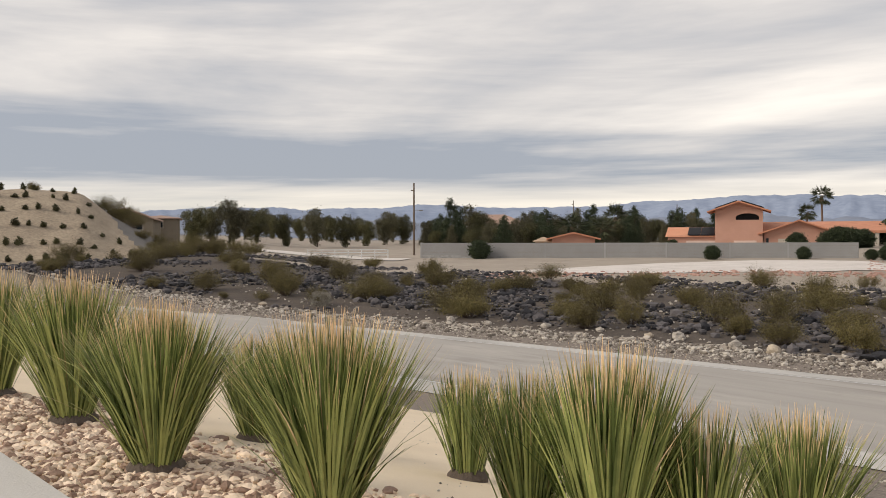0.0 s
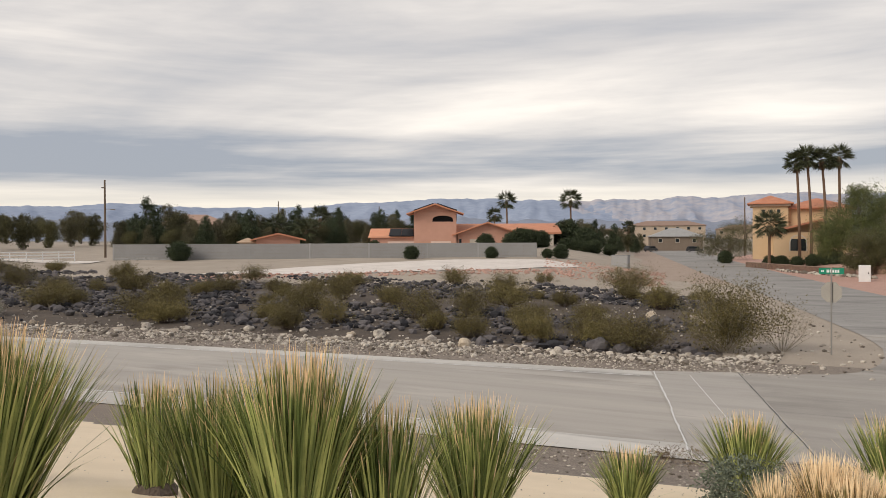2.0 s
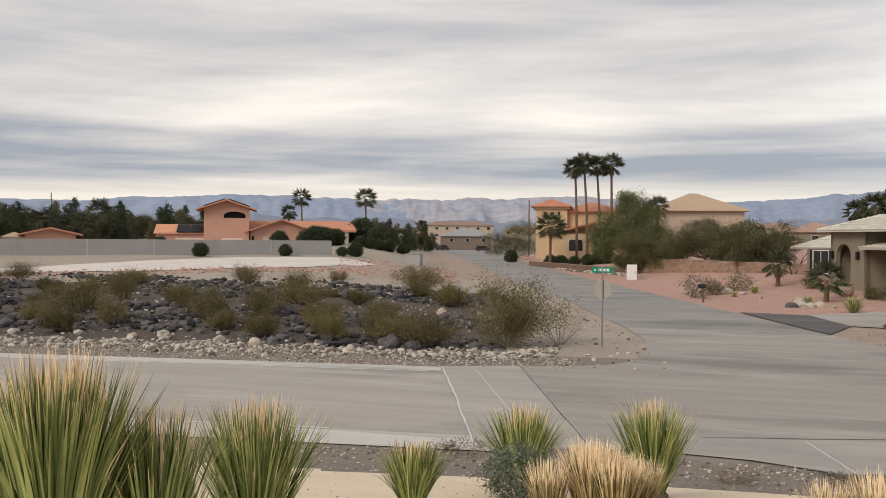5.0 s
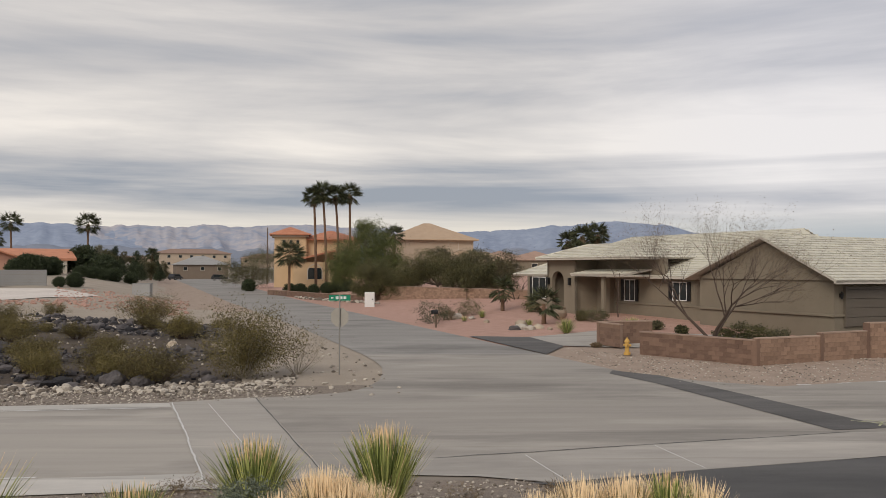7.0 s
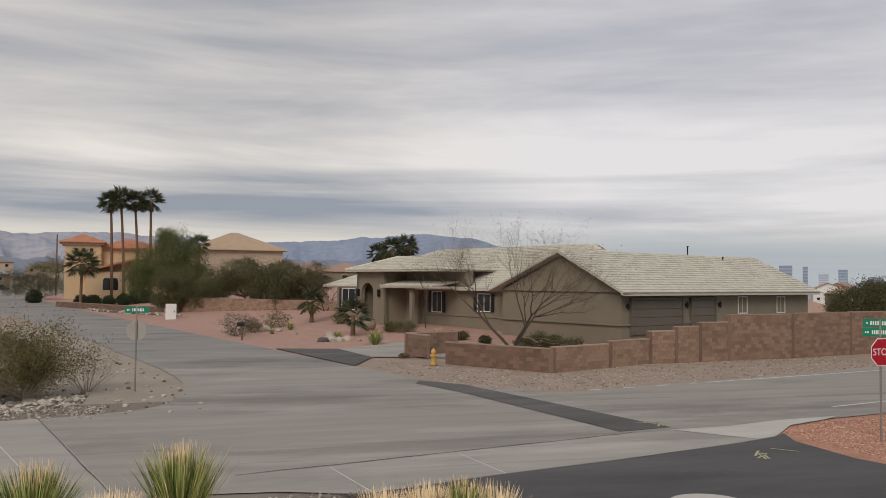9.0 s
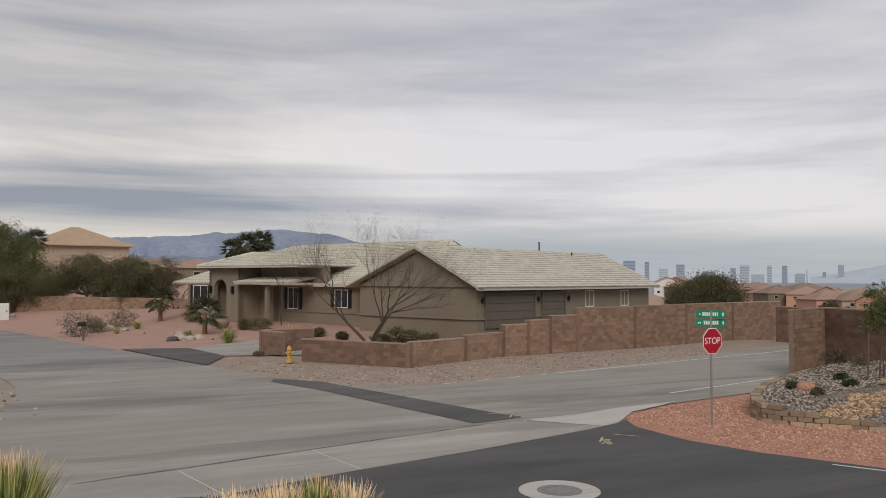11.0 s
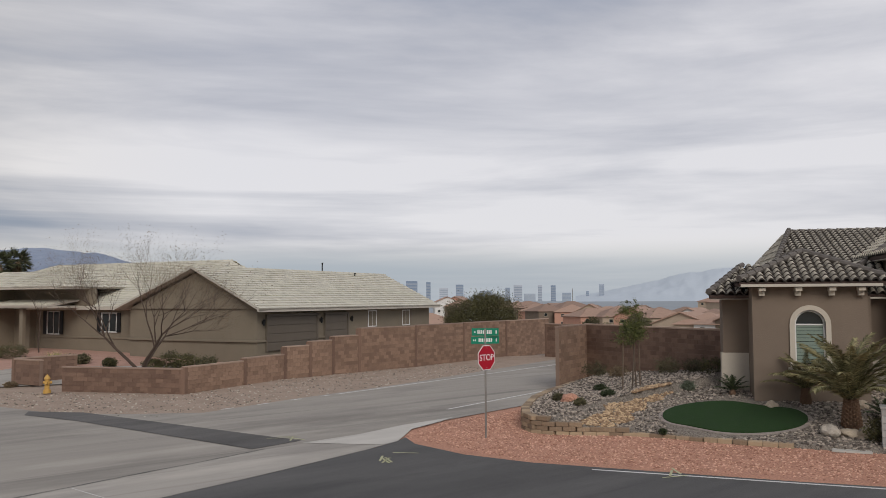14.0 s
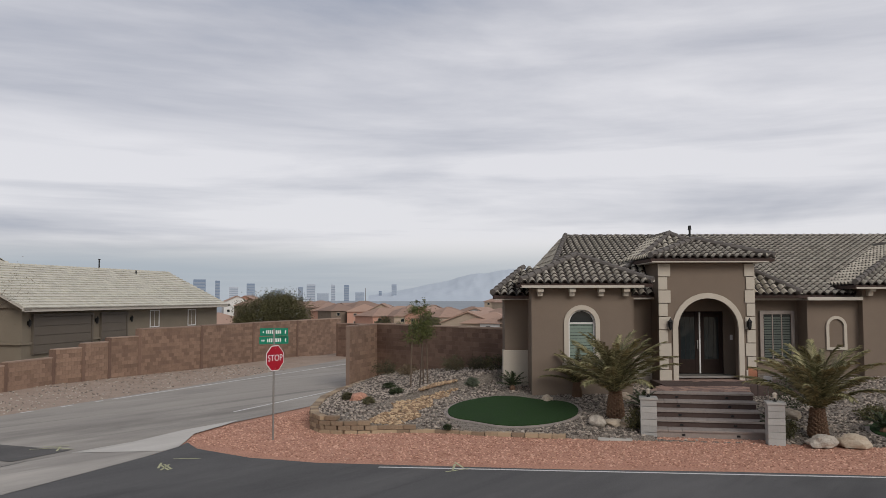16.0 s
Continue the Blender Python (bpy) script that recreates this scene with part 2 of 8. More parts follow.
M["faint_ridge"] = material("hazed_faint_ridge", (0.53, 0.58, 0.635), 1.0, (0.47, 0.525, 0.59), 0.004, 0.03, 0.5, 0.0, spec=0)
M["near_ridge"] = material("hazed_foothill", (0.29, 0.315, 0.37), 1.0, (0.205, 0.23, 0.285), 0.006, 0.04, 0.5, 0.0, spec=0)
M["stucco_taupe"] = material("taupe_stucco", (0.215, 0.168, 0.13), 0.95, (0.172, 0.133, 0.103), 0.8, 45, 0.4, 0.25)
M["stucco_olive"] = material("olive_tan_stucco", (0.235, 0.198, 0.148), 0.95, (0.19, 0.16, 0.12), 0.8, 45, 0.4, 0.25)
M["stucco_pink"] = material("salmon_stucco", (0.56, 0.315, 0.235), 0.95, (0.48, 0.265, 0.195), 0.7, 25, 0.4, 0.15)
M["stucco_orange"] = material("apricot_stucco", (0.60, 0.435, 0.27), 0.95, (0.52, 0.37, 0.225), 0.7, 25, 0.4, 0.15)
M["stucco_beige"] = material("beige_stucco", (0.46, 0.37, 0.285), 0.95, (0.39, 0.31, 0.24), 0.7, 25, 0.4, 0.15)
M["cream"] = material("cream_trim_stone", (0.55, 0.495, 0.415), 0.9, (0.45, 0.40, 0.335), 1.5, 30, 0.4, 0.2)
M["fascia"] = material("pale_painted_fascia", (0.52, 0.485, 0.42), 0.7, (0.45, 0.41, 0.355), 1.5, 20, 0.3, 0.03)
# dark pans, and the shade under and between barrel tiles put into colour
M["tile_pan_shade"] = material("dark_pan_and_gap_shade", (0.085, 0.074, 0.066), 0.9, (0.05, 0.044, 0.04), 2, 16, 0.4, 0.1)
M["tile_cap"] = material("dark_ridge_tile", (0.17, 0.152, 0.138), 0.85, (0.09, 0.08, 0.074), 1.2, 16, 0.4, 0.2)
M["tile_grey"] = material("grey_brown_barrel_tile", (0.50, 0.455, 0.375), 0.85, (0.265, 0.237, 0.193), 1.2, 16, 0.4, 0.2, island=0.35, per_object=0.35)
M["tile_pale"] = material("pale_green_grey_flat_tile", (0.64, 0.61, 0.52), 0.85, (0.50, 0.475, 0.405), 0.9, 14, 0.4, 0.15, island=0.3, per_object=0.3)
M["tile_red"] = material("terracotta_tile", (0.64, 0.295, 0.175), 0.85, (0.43, 0.175, 0.105), 0.9, 14, 0.4, 0.15, island=0.6)
M["tile_beige"] = material("beige_concrete_tile", (0.50, 0.37, 0.26), 0.85, (0.41, 0.295, 0.205), 0.9, 14, 0.4, 0.15, island=0.4)
M["tile_far"] = material("brown_concrete_tile", (0.39, 0.26, 0.20), 0.85, (0.27, 0.185, 0.145), 0.9, 8, 0.4, 0.0, per_object=0.8)
M["block"] = material("tan_pink_split_block", (0.345, 0.228, 0.162), 0.95, (0.20, 0.128, 0.092), 1.2, 22, 0.5, 0.6, island=0.35, per_object=0.35)
M["block_red"] = material("red_brown_split_block", (0.235, 0.15, 0.11), 0.95, (0.135, 0.084, 0.063), 1.2, 22, 0.5, 0.6, island=0.35, per_object=0.35)
M["mortar"] = material("brown_mortar", (0.25, 0.175, 0.135), 0.95, (0.19, 0.13, 0.10), 2, 20)
M["cap"] = material("wall_cap_block", (0.40, 0.29, 0.225), 0.95, (0.27, 0.19, 0.15), 2, 20, 0.5, 0.4, per_object=0.5)
M["grey_block"] = material("grey_concrete_block", (0.34, 0.335, 0.325), 0.95, (0.26, 0.255, 0.25), 0.6, 14, 0.5, 0.3, per_object=0.5)
M["wedge"] = material("tan_retaining_block", (0.43, 0.325, 0.215), 0.95, (0.24, 0.175, 0.12), 2.5, 22, 0.45, 0.6, per_object=0.7)
M["paver"] = material("reddish_paver", (0.34, 0.225, 0.18), 0.9, (0.20, 0.135, 0.115), 3, 25, 0.5, 0.3, per_object=0.9)
M["riser"] = material("dark_brown_riser", (0.105, 0.072, 0.063), 0.9, (0.062, 0.043, 0.038), 3, 20, 0.5, 0.3)
M["tread"] = material("weathered_grey_tread", (0.34, 0.295, 0.265), 0.9, (0.24, 0.205, 0.185), 2, 20, 0.5, 0.3)
M["pillar"] = material("light_grey_block", (0.43, 0.425, 0.405), 0.95, (0.33, 0.325, 0.31), 3, 25, 0.5, 0.4, per_object=0.4)
M["turf"] = material("artificial_turf", (0.018, 0.058, 0.008), 0.9, (0.009, 0.03, 0.005), 2, 90, 0.6, 0.6)
M["white"] = material("white_paint", (0.72, 0.71, 0.69), 0.55, (0.62, 0.61, 0.59), 2, 20, 0.3, 0.02)
# black metal; also the colour of plates that stand in for shade
M["black"] = material("black_metal_and_shade", (0.022, 0.022, 0.023), 0.45, (0.014, 0.014, 0.014), 4, 30, 0.4, 0.02, metal=0.3)
M["bronze"] = material("dark_bronze_door", (0.026, 0.015, 0.012), 0.6, (0.015, 0.009, 0.007), 3, 25, 0.4, 0.04, spec=0.15)
M["steel"] = material("galvanised_steel", (0.34, 0.33, 0.31), 0.5, (0.24, 0.22, 0.20), 5, 40, 0.4, 0.05, metal=0.6)
M["garage"] = material("olive_garage_door", (0.135, 0.113, 0.09), 0.6, (0.115, 0.096, 0.076), 1, 20, 0.3, 0.03)
M["pale_garage"] = material("pink_white_garage_door", (0.70, 0.53, 0.45), 0.6, (0.62, 0.46, 0.39), 1, 20, 0.3, 0.03)
M["sign_green"] = material("green_sign_sheet", (0.004, 0.22, 0.13), 0.4, (0.004, 0.19, 0.11), 3, 20, 0.3, 0.0)
M["sign_red"] = material("red_sign_sheet", (0.42, 0.013, 0.03), 0.4, (0.36, 0.01, 0.025), 3, 20, 0.3, 0.0)
M["sign_white"] = material("white_sign_sheet", (0.78, 0.78, 0.77), 0.4, (0.72, 0.72, 0.71), 3, 20, 0.3, 0.0)
M["sign_back"] = material("dull_aluminium_sign_back", (0.36, 0.335, 0.295), 0.7, (0.29, 0.27, 0.24), 3, 20, 0.3, 0.0, metal=0.1)
M["hydrant"] = material("yellow_hydrant_paint", (0.60, 0.37, 0.10), 0.5, (0.45, 0.26, 0.07), 5, 30, 0.4, 0.05)
M["wood"] = material("weathered_wood", (0.17, 0.125, 0.09), 0.9, (0.10, 0.073, 0.054), 4, 30, 0.5, 0.3)
M["bark"] = material("grey_brown_bark", (0.15, 0.115, 0.09), 0.95, (0.075, 0.058, 0.046), 4, 30, 0.5, 0.6)
M["twig"] = material("bare_twig", (0.10, 0.07, 0.054), 0.95, (0.05, 0.036, 0.029), 4, 30, 0.5, 0.2)
M["pale_twig"] = material("pale_dry_twig", (0.42, 0.37, 0.29), 0.95, (0.25, 0.21, 0.165), 4, 30, 0.5, 0.2)
M["palm_trunk"] = material("palm_trunk_fibre", (0.22, 0.135, 0.085), 0.95, (0.10, 0.06, 0.04), 6, 30, 0.5, 0.6)
M["leaf_dark"] = leafy("dark_pine_foliage", (0.075, 0.095, 0.045), (0.024, 0.033, 0.018))
M["leaf_mid"] = leafy("olive_green_foliage", (0.14, 0.13, 0.055), (0.036, 0.036, 0.018), per_object=0.3)
M["leaf_olive"] = leafy("grey_olive_foliage", (0.165, 0.15, 0.082), (0.06, 0.056, 0.034), per_object=0.3)
M["leaf_pepper"] = leafy("feathery_green_foliage", (0.155, 0.17, 0.055), (0.045, 0.055, 0.02))
M["leaf_creosote"] = leafy("creosote_foliage", (0.215, 0.175, 0.062), (0.075, 0.06, 0.026), per_object=0.3)
M["leaf_dry"] = leafy("dry_brown_foliage", (0.25, 0.185, 0.115), (0.11, 0.08, 0.05))
M["leaf_silver"] = leafy("silvery_shrub_foliage", (0.40, 0.365, 0.30), (0.22, 0.20, 0.165))
M["leaf_palm"] = leafy("palm_frond", (0.32, 0.29, 0.15), (0.085, 0.085, 0.04), per_object=0.3)
M["leaf_fan"] = leafy("fan_palm_frond", (0.095, 0.105, 0.052), (0.032, 0.038, 0.02))
M["leaf_sage"] = leafy("sage_green_foliage", (0.20, 0.23, 0.165), (0.085, 0.10, 0.07))
M["louvre"] = material("grey_green_louvre", (0.10, 0.12, 0.105), 0.6, (0.07, 0.085, 0.075), 2, 20, 0.3, 0.02)
M["blind"] = material("pale_green_blind", (0.22, 0.28, 0.235), 0.7, (0.17, 0.22, 0.185), 2, 20, 0.3, 0.02)
M["solar"] = material("solar_glass", (0.012, 0.013, 0.016), 0.5, (0.008, 0.008, 0.010), 2, 20, 0.3, 0.0, spec=0.12)
M["vehicle"] = material("dark_vehicle_paint", (0.03, 0.03, 0.035), 0.35, (0.02, 0.02, 0.022), 2, 20, 0.3, 0.0, coat=0.5)
M["clay"] = material("glazed_clay_pot", (0.42, 0.33, 0.24), 0.6, (0.28, 0.21, 0.15), 3, 20, 0.4, 0.1)
# tower walls and glass are paled and blued to paint in the haze
M["tower"] = material("hazed_tower_wall", (0.43, 0.465, 0.52), 0.9, (0.22, 0.275, 0.36), 0.02, 0.2, 0.4, 0.0, per_object=1.4)
M["tower_band"] = material("hazed_tower_glass", (0.33, 0.37, 0.43), 0.7, (0.27, 0.315, 0.38), 0.02, 0.2, 0.4, 0.0)

glass = bpy.data.materials.new("window_glass")
glass.use_nodes = True
g = glass.node_tree.nodes["Principled BSDF"]
g.inputs["Base Color"].default_value, g.inputs["Roughness"].default_value = (0.02, 0.025, 0.027, 1), 0.06
g.inputs["Specular IOR Level"].default_value = 0.35
M["glass"] = glass

# long leaves: green from the base, straw-coloured at the tip, along the leaf's own length
def blade_material(name, green, green_dark, straw, start):
    m = material(name, green, 0.55, green_dark, 2.0, 12.0, 0.4, 0.0, island=0.7, spec=0.3)
    nt, ln = m.node_tree.nodes, m.node_tree.links
    bs = nt["Principled BSDF"]
    src = bs.inputs["Base Color"].links[0].from_socket
    uv, sp = nt.new("ShaderNodeUVMap"), nt.new("ShaderNodeSeparateXYZ")
    uv.uv_map = "along"
    ln.new(uv.outputs[0], sp.inputs[0])
    ran, ad = nt.new("ShaderNodeNewGeometry"), nt.new("ShaderNodeMath")
    ad.operation = "MULTIPLY_ADD"
    ad.inputs[1].default_value = 0.13
    ln.new(ran.outputs["Random Per Island"], ad.inputs[0])
    ln.new(sp.outputs[1], ad.inputs[2])
    mr = nt.new("ShaderNodeMapRange")
    mr.inputs["From Min"].default_value, mr.inputs["From Max"].default_value = start, start + 0.12
    ln.new(ad.outputs[0], mr.inputs[0])
    mx = nt.new("ShaderNodeMix")
    mx.data_type = "RGBA"
    mx.inputs["B"].default_value = (*straw, 1)
    ln.new(mr.outputs[0], mx.inputs["Factor"])
    ln.new(src, mx.inputs["A"])
    ln.new(mx.outputs["Result"], bs.inputs["Base Color"])
    return m


M["blade"] = blade_material("green_blade_straw_tip", (0.40, 0.44, 0.15), (0.10, 0.135, 0.036), (0.90, 0.62, 0.37), 0.925)
M["blade_dry"] = blade_material("straw_blade", (0.60, 0.44, 0.225), (0.20, 0.175, 0.07), (0.88, 0.69, 0.45), 0.72)


# ---------------------------------------------------------------- tools
def thing(name, label, category, m=None, group="", kind=""):
    ob = new(name)
    ob.empty_display_size = 0.2
    if m is not None:
        ob.matrix_basis = m
    return tagged(ob, label, category, group, kind)


def mesh_of(name, bm, mat, smooth=False):
    me = bpy.data.meshes.new(name)
    bm.to_mesh(me)
    bm.free()
    me.materials.append(mat)
    if smooth:
        me.polygons.foreach_set("use_smooth", [True] * len(me.polygons))
    return me


def raw_mesh(name, verts, faces, mat, smooth=False):
    me = bpy.data.meshes.new(name)
    me.from_pydata([tuple(v) for v in verts], [], [tuple(f) for f in faces])
    me.materials.append(mat)
    if smooth:
        me.polygons.foreach_set("use_smooth", [True] * len(me.polygons))
    me.update()
    return me


def part(name, data, mat=None, parent=None, label="", smooth=False, kind=""):
    me = mesh_of(name, data, mat, smooth) if isinstance(data, bmesh.types.BMesh) else data
    ob = new(name, me)
    if parent is not None:
        ob.parent = parent
    return tagged(ob, label, "", "", kind)


def setting(name, data, mat, label, category):
    return tagged(part(name, data, mat), label, category, "", "structure")


def box(bm, x0, x1, y0, y1, z0, z1, bevel=0.0):
    made = bmesh.ops.create_cube(bm, size=1)["verts"]
    bmesh.ops.scale(bm, vec=(x1 - x0, y1 - y0, z1 - z0), verts=made)
    bmesh.ops.translate(bm, vec=((x0 + x1) / 2, (y0 + y1) / 2, (z0 + z1) / 2), verts=made)
    if bevel:
        bmesh.ops.bevel(bm, geom=list({e for v in made for e in v.link_edges}), offset=bevel, segments=2, affect="EDGES", profile=0.6)
    return made


def boxed(x0, x1, y0, y1, z0, z1, bevel=0.0):
    bm = bmesh.new()
    box(bm, x0, x1, y0, y1, z0, z1, bevel)
    return bm


def tube(bm, p0, p1, r0, r1, n=8, caps=True):
    p0, p1 = Vector(p0), Vector(p1)
    turn = (p1 - p0).to_track_quat("Z", "Y").to_matrix()
    rings = []
    for p, r in ((p0, r0), (p1, r1)):
        rings.append([bm.verts.new(p + turn @ Vector((r * math.cos(6.2832 * i / n), r * math.sin(6.2832 * i / n), 0))) for i in range(n)])
    for i in range(n):
        bm.faces.new((rings[0][i], rings[0][(i + 1) % n], rings[1][(i + 1) % n], rings[1][i]))
    if caps:
        bm.faces.new(rings[0][::-1])
        bm.faces.new(rings[1])


def prism(bm, pts, z0, z1):
    """An upright block over an outline."""
    lo = [bm.verts.new((x, y, z0)) for x, y in pts]
    hi = [bm.verts.new((x, y, z1)) for x, y in pts]
    n = len(pts)
    bm.faces.new(hi)
    bm.faces.new(lo[::-1])
    for i in range(n):
        bm.faces.new((lo[i], lo[(i + 1) % n], hi[(i + 1) % n], hi[i]))
    bmesh.ops.recalc_face_normals(bm, faces=bm.faces)


def lathe(bm, profile, n=16, centre=(0, 0)):
    """A turned shape from (radius, height) pairs."""
    rings = [[bm.verts.new((centre[0] + r * math.cos(6.2832 * i / n), centre[1] + r * math.sin(6.2832 * i / n), z)) for i in range(n)] for r, z in profile]
    for a, b in zip(rings, rings[1:]):
        for i in range(n):
            bm.faces.new((a[i], a[(i + 1) % n], b[(i + 1) % n], b[i]))
    bm.faces.new(rings[0][::-1])
    bm.faces.new(rings[-1])


def P(az, d):
    """A place by its bearing to the left of +y and its distance."""
    return -d * math.sin(radians(az)), d * math.cos(radians(az))


def smooth(a, b, v):
    s = min(1.0, max(0.0, (v - a) / (b - a)))
    return s * s * (3 - 2 * s)


# ---------------------------------------------------------------- the plan
def far_line(x):
    """The far white line of the avenue."""
    return 27.0 + 0.1 * x - 0.0013 * max(0.0, -x - 18) ** 2


def side_left(y):
    """The left edge of the side street."""
    return -1.83 - 0.284 * (y - 42) if y < 62.5 else -7.65 - 0.316 * (y - 62.5)


def side_right(y):
    return 9.6 - 0.292 * (y - 34)


def height(x, y):
    """The ground's height."""
    d, az = math.hypot(x, y), math.degrees(math.atan2(-x, y))
    v, w = y - 0.1 * x, 0.88 * x + 0.48 * y
    if v < 16.2 and w < 12.5 or y < 0 and w < 12.5:
        z = min(2.75 - 0.225 * (v - 3.3), 2.75 - 0.30 * (w - 3.3), 2.75)
        return max(z, 0.0)
    z = 0.0
    if az > -36 and y > 0:
        off = max(side_left(y) - x, x - side_right(y))
        rise = 0.026 * max(0.0, v - 29) * smooth(3, 22, off) * (1 - smooth(-24, -34, -az) if az < 0 else 1)
        rise = min(rise, 3.2)
        if x > side_right(y):
            rise *= 1 - smooth(24, 34, -az)
            rise = min(rise, 1.05 + 2 * smooth(75, 130, d))
        z += rise
        z += 0.007 * max(0.0, min(d, 340) - 110)
        z -= 0.012 * max(0.0, d - 420)
    if az > 52 and v > 27:
        z += 2.1 * smooth(45, 92, d) * smooth(52, 66, az)
    if az <= -20:
        z -= 0.045 * max(0.0, d - 62) * smooth(20, 40, -az)
    if y <= 0 or az < -100 or az > 100:
        z -= 0.0
    return max(z, -14.0) + (noise.noise((x * 0.11, y * 0.11, 2.0)) * 0.12 * smooth(1, 8, abs(z) * 4) if d < 400 else 0)
# ---------------------------------------------------------------- ground
ZONES = ["desert", "sand", "shoulder", "lot", "lot_dark", "red_gravel", "coral_gravel", "valley", "tan_verge"]


def zone(x, y):
    d, az = math.hypot(x, y), math.degrees(math.atan2(-x, y))
    j = noise.noise((x * 0.5, y * 0.5, 7.0)) * 0.7
    v, w = y - 0.1 * x, 0.88 * x + 0.48 * y
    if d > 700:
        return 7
    if (v < 17.5 and w < 13) or y < 0 and w < 13:
        return 2 if v + 0.5 * j > 14.2 else 1
    if x > 13 and w > 13 and v < 22 and d < 120:
        return 6
    if y > 85 and side_left(y) - 7 + 4 * j < x < side_left(y) + 0.5 and d < 260:
        return 8
    if y > 20 and x < side_left(y) + 0.5 and d < 260:
        if v < far_line(x) - 0.1 * x + 4.6 + j and x > -120:
            return 8 if x > side_left(max(y, 31)) - 2.6 + 0.5 * j and y > 31.5 else 2
        big_j = noise.noise((x * 0.07, y * 0.07, 1.0))
        if v < 58 + 14 * big_j and x < side_left(y) - 7 + 1.5 * j and y > far_line(x) + 5.2:
            return 4
        return 3
    if side_right(y) - 0.5 < x and y > 46.5 and -13.5 < az and d < 190 and (d < 125 or az < 10.5):
        return 5
    if az < -8 and d < 70 and v > 25:
        return 5 if (y > 47 and az > -27) else 8
    return 0


def ground_mesh():
    rings, spokes = 196, 720
    verts, faces, index = [(0, 0, height(0, 0))], [], []
    radii = [0.6 * 1.0465 ** i for i in range(rings)]
    for r in radii:
        for k in range(spokes):
            a = 2 * math.pi * k / spokes
            x, y = r * math.cos(a), r * math.sin(a)
            verts.append((x, y, height(x, y)))
    for k in range(spokes):
        faces.append((0, 1 + k, 1 + (k + 1) % spokes))
        index.append(1)
    for i in range(rings - 1):
        for k in range(spokes):
            a, b = 1 + i * spokes + k, 1 + i * spokes + (k + 1) % spokes
            faces.append((a, a + spokes, b + spokes, b))
            x = sum(verts[n][0] for n in faces[-1]) / 4
            y = sum(verts[n][1] for n in faces[-1]) / 4
            index.append(zone(x, y))
    me = raw_mesh("ground", verts, faces, M[ZONES[0]], True)
    for z in ZONES[1:]:
        me.materials.append(M[z])
    me.polygons.foreach_set("material_index", index)
    return me


setting("ground", ground_mesh(), None, "sandy slope, gravel lots and desert floor", "ground")


def drape(name, pts, mat, off, label, category, cut=0, over=height):
    """A thin paved or gravelled sheet that follows the ground."""
    bm = bmesh.new()
    bm.faces.new([bm.verts.new((x, y, 0)) for x, y in pts])
    bmesh.ops.triangulate(bm, faces=bm.faces)
    for _ in range(cut):
        long_ones = [e for e in bm.edges if e.calc_length() > 1.6]
        if long_ones:
            bmesh.ops.subdivide_edges(bm, edges=long_ones, cuts=1)
            bmesh.ops.triangulate(bm, faces=[f for f in bm.faces if len(f.verts) > 3])
    for v in bm.verts:
        v.co.z = over(v.co.x, v.co.y) + off
    bmesh.ops.recalc_face_normals(bm, faces=bm.faces)
    for f in bm.faces:
        if f.normal.z < 0:
            f.normal_flip()
    return setting(name, bm, M[mat], label, category)


def strip(name, left, right, mat, off, label, category):
    """A road between two rows of edge points, with a lip down to the ground."""
    verts, faces = [], []
    for (ax, ay), (bx, by) in zip(left, right):
        for f in (0, 0.25, 0.5, 0.75, 1):
            x, y = ax + (bx - ax) * f, ay + (by - ay) * f
            verts.append((x, y, max(height(x, y), 0) + off))
    n = 5
    for i in range(len(left) - 1):
        for k in range(n - 1):
            a = i * n + k
            faces.append((a, a + 1, a + n + 1, a + n))
    me = raw_mesh(name, verts, faces, M[mat])
    bm = bmesh.new()
    bm.from_mesh(me)
    for f in bm.faces:
        if f.normal.z < 0:
            f.normal_flip()
    return setting(name, bm, M[mat], label, category)


xs = [-260 + 6 * i for i in range(43)] + [-6.5, -5.0, -3.4]
strip("road_avenue", [(x, far_line(max(x, -100)) + 0.95 - 0.35 * max(0, -100 - x)) for x in xs], [(x, far_line(max(x, -100)) - 9.9 - 0.35 * max(0, -100 - x)) for x in xs],
      "asphalt_old", 0.022, "worn pale grey asphalt avenue with white edge lines", "road")
strip("gutter_pan", [(x, far_line(max(x, -100)) - 8.62 - 0.35 * max(0, -100 - x)) for x in xs], [(x, far_line(max(x, -100)) - 9.9 - 0.35 * max(0, -100 - x)) for x in xs], "concrete", 0.026, "pale concrete gutter pan along the near road edge", "gutter")
strip("gutter_pan", [(x, far_line(max(x, -100)) + 0.95 - 0.35 * max(0, -100 - x)) for x in xs[:-2]], [(x, far_line(max(x, -100)) + 0.12 - 0.35 * max(0, -100 - x)) for x in xs[:-2]], "concrete", 0.026, "pale concrete gutter pan along the far road edge", "gutter")
ys = [42 + 8 * i for i in range(51)]
strip("road_side_street", [(side_left(y), y) for y in ys], [(side_right(y), y) for y in ys], "asphalt_side", 0.022,
      "straight worn grey asphalt side street", "road")
